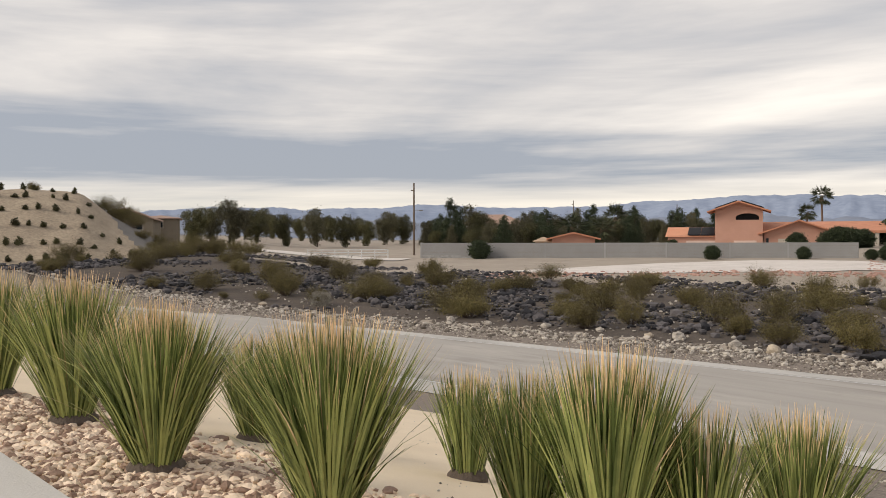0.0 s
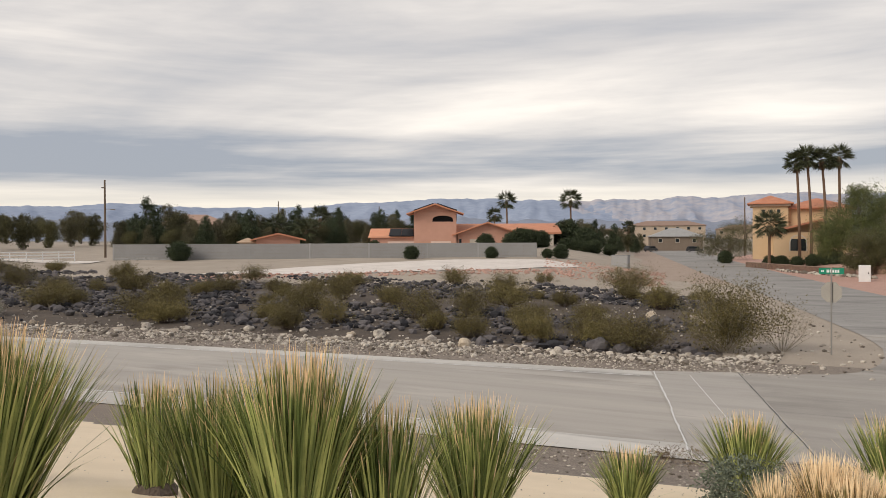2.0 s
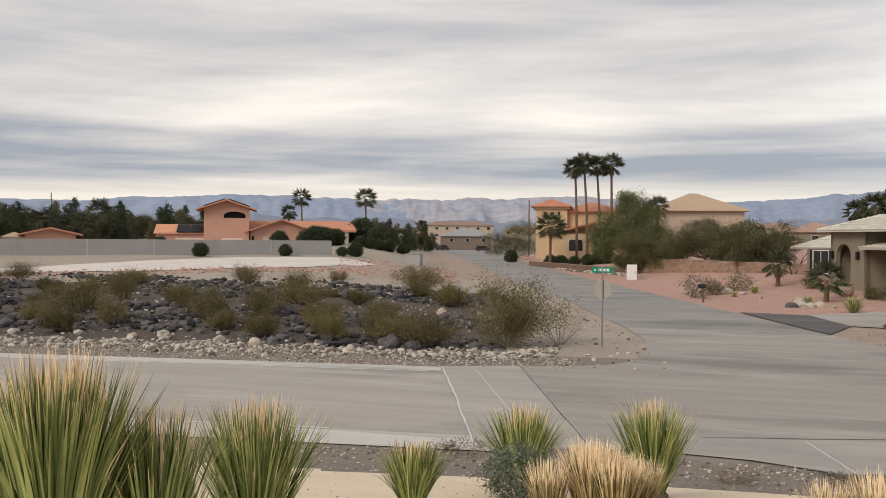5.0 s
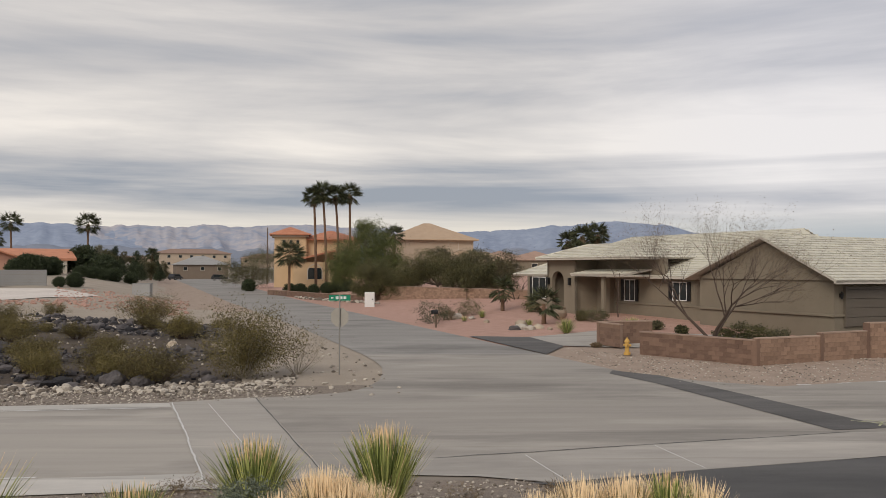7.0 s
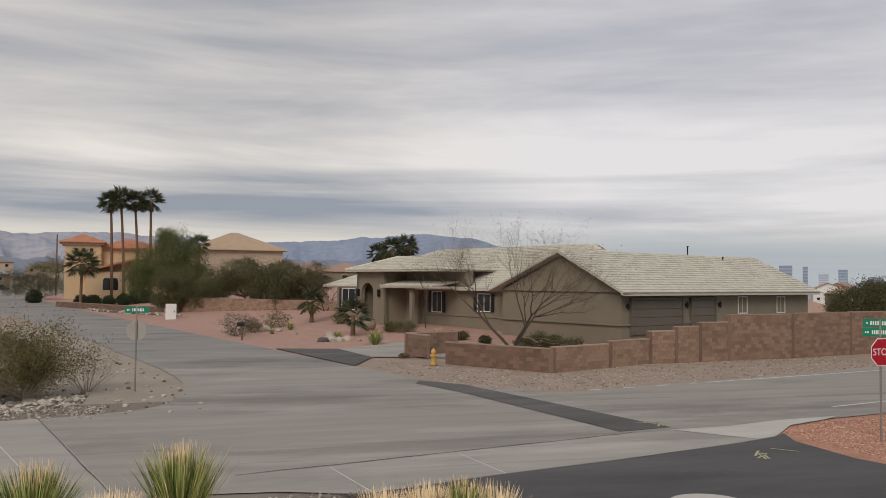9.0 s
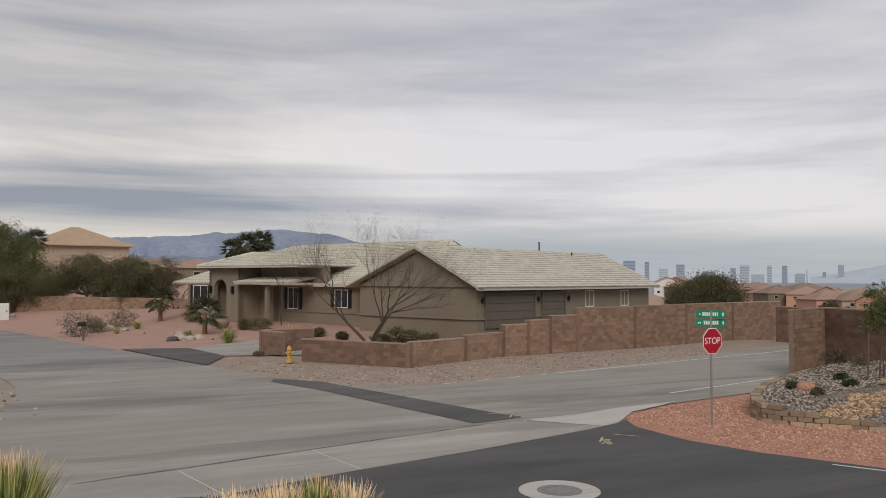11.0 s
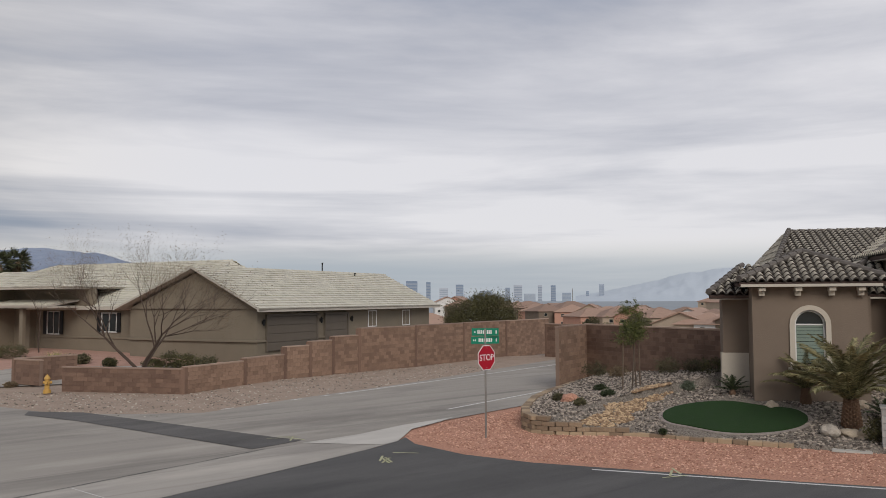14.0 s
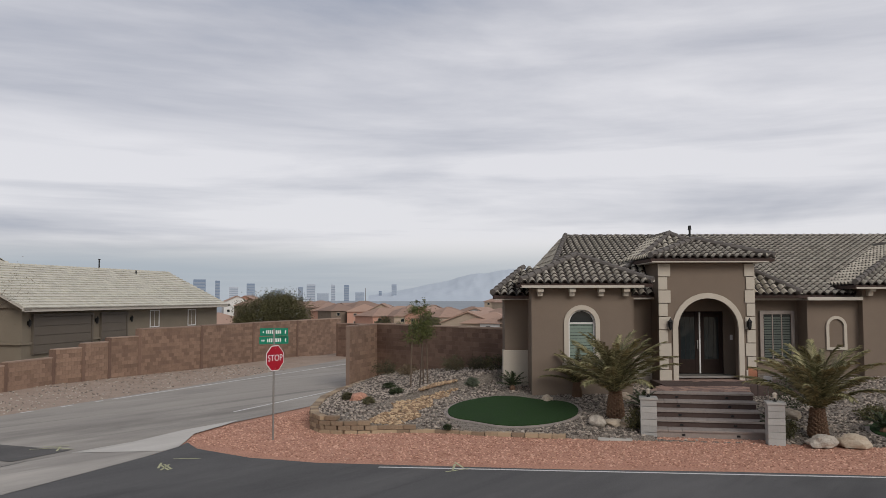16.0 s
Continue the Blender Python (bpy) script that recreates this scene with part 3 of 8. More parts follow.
drape("road_crossing", [(-2.8, 17.05), (-1.6, 17.45), (0.6, 17.9), (3.2, 16.9), (14.1, 19.8), (16.1, 21.0), (17.1, 21.9), (19.1, 22.6), (24.5, 23.6), (45, 29.5), (75, 40),
                        (75, 50), (43.3, 39.2), (25.8, 33.5), (18.4, 31.7), (13.9, 30.3), (11.6, 31.9), (9.6, 34), (7.27, 42), (-1.83, 42), (-1.13, 38.8), (-0.81, 36.8), (-0.71, 34.6), (-0.79, 32.4), (-1.0, 31.3), (-1.4, 30.0), (-2.0, 29.25), (-3.5, 28.5), (-6.0, 27.9)],
      "asphalt_cross", 0.024, "worn grey asphalt crossing with tyre streaks", "road", 3, lambda x, y: 0.0)
drape("road_street_dark", [(2.6, 16.95), (3.2, 16.9), (6.3, 17.8), (10.6, 18.8), (14.1, 19.8), (15.5, 20.3), (16.1, 20.7), (15.6, 19.6), (15.55, 17.4), (16.1, 15.4), (19.0, 9.8), (21.1, 6.3),
                           (22.7, 3.2), (28, -7), (46, -42), (36, -45), (18.4, -7.5), (12.1, 4.1), (6.1, 15.1)],
      "asphalt_new", 0.034, "fresh dark asphalt street in front of the house", "road", 2, lambda x, y: 0.0)
drape("valley_gutter", [(-1.0, 18.9), (0.76, 19.15), (2.7, 19.5), (6.3, 20.45), (11.9, 21.75), (15.3, 22.1), (17.5, 22.7), (20.0, 22.95), (19.0, 22.45), (17.2, 21.8), (16.2, 20.9), (15.5, 20.3), (14.1, 19.85),
                        (10.6, 18.85), (6.3, 17.85), (3.2, 16.95), (1.6, 17.5), (-0.7, 17.75)],
      "gutter", 0.030, "concrete valley gutter across the street mouth", "gutter", 2, lambda x, y: 0.0)
drape("concrete_slab", [(-7.35, 27.3), (-4.75, 28.2), (-1.4, 17.55), (-3.75, 17.05)], "gutter", 0.032, "pale concrete cross slab in the avenue", "pavement", 1, lambda x, y: 0.0)
drape("asphalt_band", [(9.0, 35.2), (10.5, 33.4), (13.4, 22.35), (11.6, 22.05), (9.6, 31.3), (8.6, 34.2)], "asphalt_patch", 0.036, "dark asphalt trench patch across the street", "road", 1, lambda x, y: 0.0)
drape("driveway_apron", [(4.3, 53.2), (8.1, 52.3), (9.1, 46.2), (7.35, 41.8)], "asphalt_patch", 0.05, "dark asphalt driveway apron", "driveway", 2)
drape("driveway", [(8.1, 52.4), (13.4, 55.5), (22.5, 46.5), (24.8, 46.5), (46, 55.5), (46, 48), (24, 41), (17, 40), (13, 44.8), (9.1, 46.3)], "gutter", 0.05, "grey concrete driveway behind the low wall", "driveway", 4)
drape("caliche_pad", [P(46, 88), P(40, 84), P(30, 84), P(24, 86), P(20.5, 92), P(19.5, 98), P(22, 106), P(28, 108), P(34, 103), P(40, 94)], "pad", 0.06, "bleached white caliche pad on the vacant lot", "ground", 5)


def line(name, a, b, width, mat, label, z=0.028, dashes=None, wander=0.0):
    """A painted line or a joint; wander lets it waver and thin out as worn ones do."""
    a, b = Vector(a), Vector(b)
    along = (b - a).normalized()
    n = Vector((-along.y, along.x))
    bm = bmesh.new()
    total = (b - a).length
    step = 0.35 if wander else total
    s = 0.0
    while s < total - 0.01:
        e = min(total, s + (dashes[0] if dashes else step))
        row = []
        for c in (s, e):
            off = wander * (noise.noise((c * 0.6, a.x, a.y)) + 0.6 * noise.noise((c * 2.3, a.y, a.x)))
            half = width / 2 * (1 + (0.7 * noise.noise((c * 1.7, a.x, 5.0)) if wander else 0))
            row += [a + along * c + n * (off - half), a + along * c + n * (off + half)]
        bm.faces.new([bm.verts.new((p.x, p.y, z)) for p in (row[0], row[2], row[3], row[1])])
        s = e + (dashes[1] if dashes else 0)
    bmesh.ops.remove_doubles(bm, verts=bm.verts, dist=0.001)
    return setting(name, bm, M[mat], label, "road marking")


for k, off in enumerate((0.0, -8.5)):
    pts = [-7.4 - 5 * i for i in range(36)]
    bm = bmesh.new()
    for x0, x1 in zip(pts, pts[1:]):
        y0, y1 = far_line(max(x0, -100)) + off - 0.35 * max(0, -100 - x0), far_line(max(x1, -100)) + off - 0.35 * max(0, -100 - x1)
        bm.faces.new([bm.verts.new(c) for c in ((x0, y0 - 0.045, 0.027), (x0, y0 + 0.045, 0.027), (x1, y1 + 0.045, 0.027), (x1, y1 - 0.045, 0.027))])
    bmesh.ops.recalc_face_normals(bm, faces=bm.faces)
    setting("edge_line", bm, M["line"], "worn white edge line on the avenue", "road marking")
line("edge_line", (21.0, 32.0), (42, 36.6), 0.12, "line", "white edge line on the far avenue")
line("edge_line", (14.8, 30.7), (20.5, 31.9), 0.12, "line", "broken white edge line", dashes=(0.6, 1.2))
line("edge_line", (21.3, 24.75), (29.0, 26.6), 0.12, "line", "white edge line on the far avenue")
line("edge_line", (16.55, 13.75), (22.6, 2.9), 0.11, "line", "white edge line on the dark street", 0.042)
line("slab_joint", (-7.2, 27.2), (-3.9, 17.3), 0.045, "line", "pale open joint beside the concrete slab", 0.040, wander=0.05)
line("slab_joint", (-4.75, 28.1), (-1.5, 17.6), 0.028, "crack", "dark joint beside the concrete slab", 0.040, wander=0.02)
line("slab_joint", (-6.0, 26.9), (-3.3, 19.5), 0.025, "line", "thin tooled joint in the concrete slab", 0.040)
line("gutter_joint", (0.76, 19.17), (11.9, 21.8), 0.035, "crack", "dark joint along the gutter", 0.036, wander=0.05)
line("gutter_joint", (6.2, 20.3), (6.6, 17.95), 0.03, "line", "tooled joint across the gutter", 0.036)
line("gutter_joint", (2.9, 19.4), (3.4, 17.0), 0.03, "line", "tooled joint across the gutter", 0.036)
rng = random.Random(4)
for cx, cy, n in ((13.9, 18.4, 5), (12.9, 23.0, 4), (17.4, 12.2, 3)):
    bm = bmesh.new()
    for i in range(n):
        x, y, a = cx + rng.uniform(-0.7, 0.7), cy + rng.uniform(-0.35, 0.35), rng.uniform(0, 3)
        dx, dy = 0.35 * math.cos(a), 0.35 * math.sin(a)
        bm.faces.new([bm.verts.new(c) for c in ((x - dx - 0.03 * math.sin(a), y - dy + 0.03 * math.cos(a), 0.044), (x + dx - 0.03 * math.sin(a), y + dy + 0.03 * math.cos(a), 0.044),
                                                (x + dx + 0.03 * math.sin(a), y + dy - 0.03 * math.cos(a), 0.044), (x - dx + 0.03 * math.sin(a), y - dy - 0.03 * math.cos(a), 0.044))])
    bmesh.ops.recalc_face_normals(bm, faces=bm.faces)
    setting("survey_mark", bm, M["mark"], "faded yellow survey marks sprayed on asphalt", "road marking")

# manhole in a concrete collar
manhole = thing("manhole", "round iron manhole cover in a pale concrete collar", "manhole", pose(9.55, 14.45, 0.034))
bm = bmesh.new()
lathe(bm, [(0.82, 0.0), (0.82, 0.012), (0.45, 0.012), (0.45, 0.0)], 32)
part("collar", bm, M["concrete"], manhole)
bm = bmesh.new()
lathe(bm, [(0.44, 0.0), (0.44, 0.014), (0.40, 0.018), (0.38, 0.012), (0.05, 0.012)], 32)
for i in range(10):
    a = 6.2832 * i / 10
    box(bm, 0.3 * math.cos(a) - 0.04, 0.3 * math.cos(a) + 0.04, 0.3 * math.sin(a) - 0.04, 0.3 * math.sin(a) + 0.04, 0.012, 0.02)
part("cover", bm, M["steel"], manhole, "rusty grey iron cover")

# ---------------------------------------------------------------- mountains
def ridge(name, profile, near, far, mat, seed, label, foot=-14, rough=0.16):
    """A mountain range: crest heights as angles along the bearing, falling to its foot."""
    verts, faces = [], []
    azs = [profile[0][0] + (profile[-1][0] - profile[0][0]) * i / 300 for i in range(301)]
    rows = 14
    for az in azs:
        e = float(np.interp(-az, [-p[0] for p in profile], [p[1] for p in profile]))
        jag = noise.fractal((az * 0.35, seed, 0), 0.9, 2.1, 5) * rough + noise.fractal((az * 1.6, seed, 3), 0.9, 2.1, 4) * rough * 0.4
        top = 4.3 + far * math.tan(radians(max(e + jag * min(1, e), 0.0)))
        for k in range(rows):
            f = k / (rows - 1)
            d = near + (far - near) * f
            gully = noise.ridged_multi_fractal((az * 0.5, f * 2.2, seed), 0.9, 2.1, 4, 1.0, 2.0) * 0.12 * math.sin(math.pi * f)
            z = foot + (top - foot) * min(1.02, (f ** 1.35 + gully))
            verts.append((*P(az, d), z))
    for i in range(300):
        for k in range(rows - 1):
            a = i * rows + k
            faces.append((a, a + rows, a + rows + 1, a + 1))
    return tagged(part(name, raw_mesh(name, verts, faces, M[mat], True)), label, "mountains", "", "structure")


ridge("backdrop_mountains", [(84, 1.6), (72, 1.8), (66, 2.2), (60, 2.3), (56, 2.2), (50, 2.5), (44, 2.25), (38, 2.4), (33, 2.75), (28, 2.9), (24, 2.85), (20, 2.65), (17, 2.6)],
      3400, 4500, "far_ridge", 2.0, "distant mountain range, blue haze put into its colour")
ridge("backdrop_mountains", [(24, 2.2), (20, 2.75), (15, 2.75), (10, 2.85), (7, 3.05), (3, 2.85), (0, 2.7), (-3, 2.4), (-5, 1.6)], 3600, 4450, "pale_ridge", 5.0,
      "pale banded cliffs of a distant range, tinted with haze")
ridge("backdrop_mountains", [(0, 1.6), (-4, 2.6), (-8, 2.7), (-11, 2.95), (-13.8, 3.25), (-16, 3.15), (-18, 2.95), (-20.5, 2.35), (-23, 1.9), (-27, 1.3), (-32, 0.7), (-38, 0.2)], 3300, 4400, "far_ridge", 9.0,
      "distant mountain range, blue haze put into its colour")
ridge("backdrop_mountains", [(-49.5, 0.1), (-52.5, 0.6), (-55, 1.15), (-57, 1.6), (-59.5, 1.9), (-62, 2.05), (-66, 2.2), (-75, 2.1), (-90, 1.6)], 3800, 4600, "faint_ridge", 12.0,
      "distant mountain range, faint blue from painted haze")
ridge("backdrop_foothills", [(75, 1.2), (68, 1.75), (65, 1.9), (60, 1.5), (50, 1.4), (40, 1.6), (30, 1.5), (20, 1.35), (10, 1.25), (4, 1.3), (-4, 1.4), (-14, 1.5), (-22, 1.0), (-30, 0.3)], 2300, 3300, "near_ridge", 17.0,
      "low foothills before the range, haze put into their colour", rough=0.3)


# ---------------------------------------------------------------- walls of blocks
def block_wall(name, runs, label, mat="block", block=(0.4, 0.2), thick=0.2, cap="cap", budget=60, pilasters=True, seed=1):
    """A wall of split-face blocks with recessed joints. runs: (x0, y0, x1, y1, z0, z1)."""
    rr = random.Random(seed)
    wall = thing(name, label, "wall", kind="structure")
    core = bmesh.new()
    shared, joined_v, joined_f, made = {}, [], [], 0
    for x0, y0, x1, y1, z0, z1 in runs:
        long = math.hypot(x1 - x0, y1 - y0)
        a = math.atan2(y1 - y0, x1 - x0)
        turn = Matrix.Translation((x0, y0, 0)) @ Matrix.Rotation(a, 4, "Z")
        vs = box(core, 0, long, -thick / 2 + 0.012, thick / 2 - 0.012, z0, z1 - 0.005)
        bmesh.ops.transform(core, matrix=turn, verts=vs)
        rows, cols = max(1, round((z1 - z0) / block[1])), max(1, round(long / block[0]))
        bw, bh = long / cols, (z1 - z0) / rows
        for r in range(rows):
            shift = 0.5 * (r % 2)
            for c in range(cols + (r % 2)):
                s0, s1 = max(0, (c - shift) * bw) + 0.005, min(long, (c + 1 - shift) * bw) - 0.005
                out = rr.uniform(-0.004, 0.008)
                corners = [(s0, y, z) for y in (-thick / 2 - out, thick / 2 + out) for z in (z0 + r * bh + 0.005, z0 + (r + 1) * bh - 0.005)]
                corners += [(s1, y, z) for _, y, z in corners]
                fs = ((0, 1, 3, 2), (4, 6, 7, 5), (0, 4, 5, 1), (2, 3, 7, 6), (1, 5, 7, 3), (0, 2, 6, 4))
                world_c = [turn @ Vector(q) for q in corners]
                if made < budget and s1 - s0 > bw * 0.8:
                    made += 1
                    key = (round(s1 - s0, 2), round(bh, 2))
                    if key not in shared:
                        w, h = (s1 - s0) / 2, bh / 2 - 0.005
                        qs = [(sx * w, sy * (thick / 2 + 0.003), sz * h) for sx in (-1, 1) for sy in (-1, 1) for sz in (-1, 1)]
                        shared[key] = raw_mesh("block", qs, ((0, 1, 3, 2), (4, 6, 7, 5), (0, 4, 5, 1), (2, 3, 7, 6), (1, 5, 7, 3), (0, 2, 6, 4)), M[mat])
                    ob = part("block", shared[key], None, wall)
                    ob.matrix_basis = turn @ Matrix.Translation(((s0 + s1) / 2, rr.uniform(-0.004, 0.004), z0 + (r + 0.5) * bh))
                else:
                    n = len(joined_v)
                    joined_v += world_c
                    joined_f += [tuple(n + i for i in f) for f in fs]
        if cap:
            cb = bmesh.new()
            vs = box(cb, -0.02, long + 0.02, -thick / 2 - 0.02, thick / 2 + 0.02, z1, z1 + 0.07, 0.01)
            bmesh.ops.transform(cb, matrix=turn, verts=cb.verts)
            part("cap", cb, M[cap], wall)
        if pilasters:
            pb = bmesh.new()
            box(pb, -0.1, 0.1, -thick / 2 - 0.035, thick / 2 + 0.035, z0, z1 + 0.03, 0.01)
            bmesh.ops.transform(pb, matrix=turn, verts=pb.verts)
            part("pilaster", pb, M["block_red" if mat != "grey_block" else mat], wall)
    part("core", core, M["mortar"], wall)
    if joined_v:
        part("blockwork", raw_mesh("blockwork", joined_v, joined_f, M[mat]), None, wall, kind="stuff")
    return wall


# house corner wall: low in front, stepping up along the avenue
block_wall("wall_corner", [(15.9, 36.8, 12.2, 42.0, -0.1, 1.12)], "low tan block wall curving round the drive", "block_red", seed=2)
block_wall("wall_gate_return", [(11.2, 46.6, 14.4, 47.4, 0.1, 1.33), (11.2, 46.6, 11.9, 44.6, 0.1, 1.30)], "low block wall return beside the driveway", "block_red", seed=3)
runs, s0 = [], Vector((15.9, 36.8))
for a, b, z in (((15.9, 36.8), (19.6, 38.3), 1.20), ((19.6, 38.3), (22.6, 39.6), 1.33), ((22.6, 39.6), (24.4, 40.0), 1.72), ((24.4, 40.0), (26.2, 40.5), 1.92), ((26.2, 40.5), (28.3, 40.9), 2.12),
                ((28.3, 40.9), (33.0, 41.5), 2.52), ((33.0, 41.5), (38.3, 42.85), 2.56), ((38.3, 42.85), (43.7, 44.2), 2.58), ((43.7, 44.2), (50.2, 45.9), 2.58)):
    runs.append((*a, *b, -0.15, z))
block_wall("wall_avenue", runs, "long tan split-block wall stepping up along the avenue", budget=220, seed=5)
block_wall("wall_yard_end", [(29.6, 26.5, 33.0, 27.6, -0.1, 2.9)], "tan block wall end panel beside the avenue", "block", budget=60, seed=6, pilasters=False)
block_wall("wall_yard", [(33.0, 27.6, 30.6, 18.3, 0.3, 2.92)], "red-brown split-block yard wall beside the house", "block_red", budget=160, seed=7, pilasters=False)
block_wall("wall_back", [(*P(-47.5, 62), *P(-59, 52), -1, 2.35)], "brown block wall behind the yard", "block_red", budget=0, seed=8)
block_wall("wall_neighbour", [(*P(2.0, 106), *P(-4.6, 92), 0.0, 2.15), (*P(-4.6, 92), *P(-9.6, 84), 0.0, 2.15)], "brown block garden wall below the trees", "block", budget=60, seed=9)
lots = [P(50.5, 128), P(46, 124), P(42, 121), P(38, 119), P(34, 117), P(30, 116), P(26.5, 115), P(22.5, 114)]
block_wall("wall_lot", [(*a, *b, height(*a) - 0.4, 4.05) for a, b in zip(lots, lots[1:])], "long grey concrete block wall along the vacant lot", "grey_block", cap=None, budget=100, seed=10)
# ---------------------------------------------------------------- roofs
def inside(poly, x, y):
    n, hit = len(poly), False
    for i in range(n):
        (x0, y0), (x1, y1) = poly[i], poly[i - 1]
        if (y0 > y) != (y1 > y) and x < (x1 - x0) * (y - y0) / (y1 - y0) + x0:
            hit = not hit
    return hit


TILE_MESH = {}


def tile_shape(kind, w, c):
    """One roof tile, its lower edge at the origin: a barrel or a flat slab."""
    vs, fs = [], []
    if kind == "barrel":
        n = 8
        for y, lift in ((-0.03, 0.075), (c, 0.02)):
            for i in range(n + 1):
                u = i / n - 0.5
                vs.append((w * u * 1.02, y, lift + 0.11 * max(0.0, math.cos(2.35 * math.pi / 2 * 1.0 * u * 1.15)) ** 0.8 if abs(u) < 0.45 else lift - 0.01))
        for i in range(n):
            fs.append((i, i + 1, n + 2 + i, n + 1 + i))
        k = len(vs)
        for i in range(n + 1):
            vs.append((vs[i][0], -0.015, vs[i][2] - 0.065))
        for i in range(n):
            fs.append((k + i, k + i + 1, i + 1, i))
    else:
        vs = [(-w / 2 + 0.004, -0.03, 0.07), (w / 2 - 0.004, -0.03, 0.07), (w / 2 - 0.006, c, 0.012), (-w / 2 + 0.006, c, 0.012), (-w / 2 + 0.006, -0.03, 0.0), (w / 2 - 0.006, -0.03, 0.0)]
        fs = [(0, 1, 2, 3), (4, 5, 1, 0), (0, 3, 4), (1, 5, 2)]
    return vs, fs


def roof_plane(parent, corners, kind, mat, w=0.30, c=0.38, budget=0, deck="riser"):
    """A tiled slope. corners: eave from left to right as seen from outside, then up round the top."""
    q = [Vector(p) for p in corners]
    e = (q[1] - q[0]).normalized()
    n = e.cross(q[-1] - q[0]).normalized()
    s = n.cross(e)
    flat2 = [((p - q[0]).dot(e), (p - q[0]).dot(s)) for p in q]
    bm = bmesh.new()
    lo = [bm.verts.new(p - n * 0.12) for p in q]
    hi = [bm.verts.new(p) for p in q]
    bm.faces.new(hi)
    bm.faces.new(lo[::-1])
    for i in range(len(q)):
        bm.faces.new((lo[i], lo[(i + 1) % len(q)], hi[(i + 1) % len(q)], hi[i]))
    part("roof_deck", bm, M[deck], parent)
    vs, fs = tile_shape(kind, w, c)
    key = (kind, w, c, mat)
    if key not in TILE_MESH:
        TILE_MESH[key] = raw_mesh("tile", vs, fs, M[mat])
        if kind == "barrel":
            # outer strips and front ends take the dark pan and painted-shade colour
            TILE_MESH[key].materials.append(M["tile_pan_shade"])
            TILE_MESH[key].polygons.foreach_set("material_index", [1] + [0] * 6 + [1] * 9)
    turn = Matrix((e, s, n)).transposed().to_4x4()
    e0, e1 = min(p[0] for p in flat2), max(p[0] for p in flat2)
    top = max(p[1] for p in flat2)
    JV, JF, made = [], [], 0
    for r in range(int(top / c) + 1):
        x = e0 + w / 2
        while x < e1:
            if inside(flat2, x, r * c + c * 0.45):
                m = Matrix.Translation(q[0] + e * x + s * (r * c) + n * 0.005) @ turn
                if made < budget:
                    made += 1
                    part("roof_tile", TILE_MESH[key], None, parent).matrix_basis = m
                else:
                    k = len(JV)
                    JV += [m @ Vector(v) for v in vs]
                    JF += [tuple(k + i for i in f) for f in fs]
            x += w
    if JV:
        joined = raw_mesh("roof_tiles", JV, JF, M[mat])
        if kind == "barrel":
            joined.materials.append(M["tile_pan_shade"])
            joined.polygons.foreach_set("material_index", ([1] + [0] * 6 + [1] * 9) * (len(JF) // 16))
        part("roof_tiles", joined, None, parent, kind="stuff")


def ridge_caps(parent, a, b, mat, r=0.11, step=0.4):
    a, b = Vector(a), Vector(b)
    n = max(1, round((b - a).length / step))
    lift = 0.11 if mat == "tile_cap" else 0.0
    for i in range(n):
        bm = bmesh.new()
        p, q = a + (b - a) * i / n, a + (b - a) * (i + 1.08) / n
        tube(bm, p + Vector((0, 0, 0.03 + lift)), q + Vector((0, 0, 0.01 + lift)), r * 1.12, r * 0.9, 8)
        part("ridge_tile", bm, M[mat], parent)


def hip(parent, x0, x1, y0, y1, z, slope, kind, mat, budget=0, w=0.30, c=0.38, back=False):
    """A hip roof over a rectangle, its ridge running back along y; the rear may be hipped as well."""
    h = (x1 - x0) / 2
    xm, top = (x0 + x1) / 2, z + slope * h
    yf, yb = y0 + h, (y1 - h if back else y1)
    roof_plane(parent, [(x0, y0, z), (x1, y0, z), (xm, yf, top)], kind, mat, w, c, budget)
    roof_plane(parent, [(x0, y1, z), (x0, y0, z), (xm, yf, top), (xm, yb, top)], kind, mat, w, c, budget // 2)
    roof_plane(parent, [(x1, y0, z), (x1, y1, z), (xm, yb, top), (xm, yf, top)], kind, mat, w, c, budget // 2)
    if back:
        roof_plane(parent, [(x1, y1, z), (x0, y1, z), (xm, yb, top)], kind, mat, w, c)
    for a, b in (((x0, y0, z), (xm, yf, top)), ((x1, y0, z), (xm, yf, top)), ((xm, yf, top), (xm, yb, top))):
        ridge_caps(parent, a, b, "tile_cap" if mat == "tile_grey" else mat)
    if back:
        ridge_caps(parent, (x0, y1, z), (xm, yb, top), mat)
        ridge_caps(parent, (x1, y1, z), (xm, yb, top), mat)


def arch_points(x0, x1, spring, n=14, rise=None):
    r = (x1 - x0) / 2
    return [((x0 + x1) / 2 - r * math.cos(math.pi * i / n), spring + (rise or r) * math.sin(math.pi * i / n)) for i in range(n + 1)]


def upright(bm, outline, y0, y1):
    """A plate standing along x, from an outline in x and z, between two depths."""
    a = [bm.verts.new((x, y0, z)) for x, z in outline]
    b = [bm.verts.new((x, y1, z)) for x, z in outline]
    n = len(outline)
    bm.faces.new(a)
    bm.faces.new(b[::-1])
    for i in range(n):
        bm.faces.new((a[i], b[i], b[(i + 1) % n], a[(i + 1) % n]))
    bmesh.ops.recalc_face_normals(bm, faces=bm.faces)


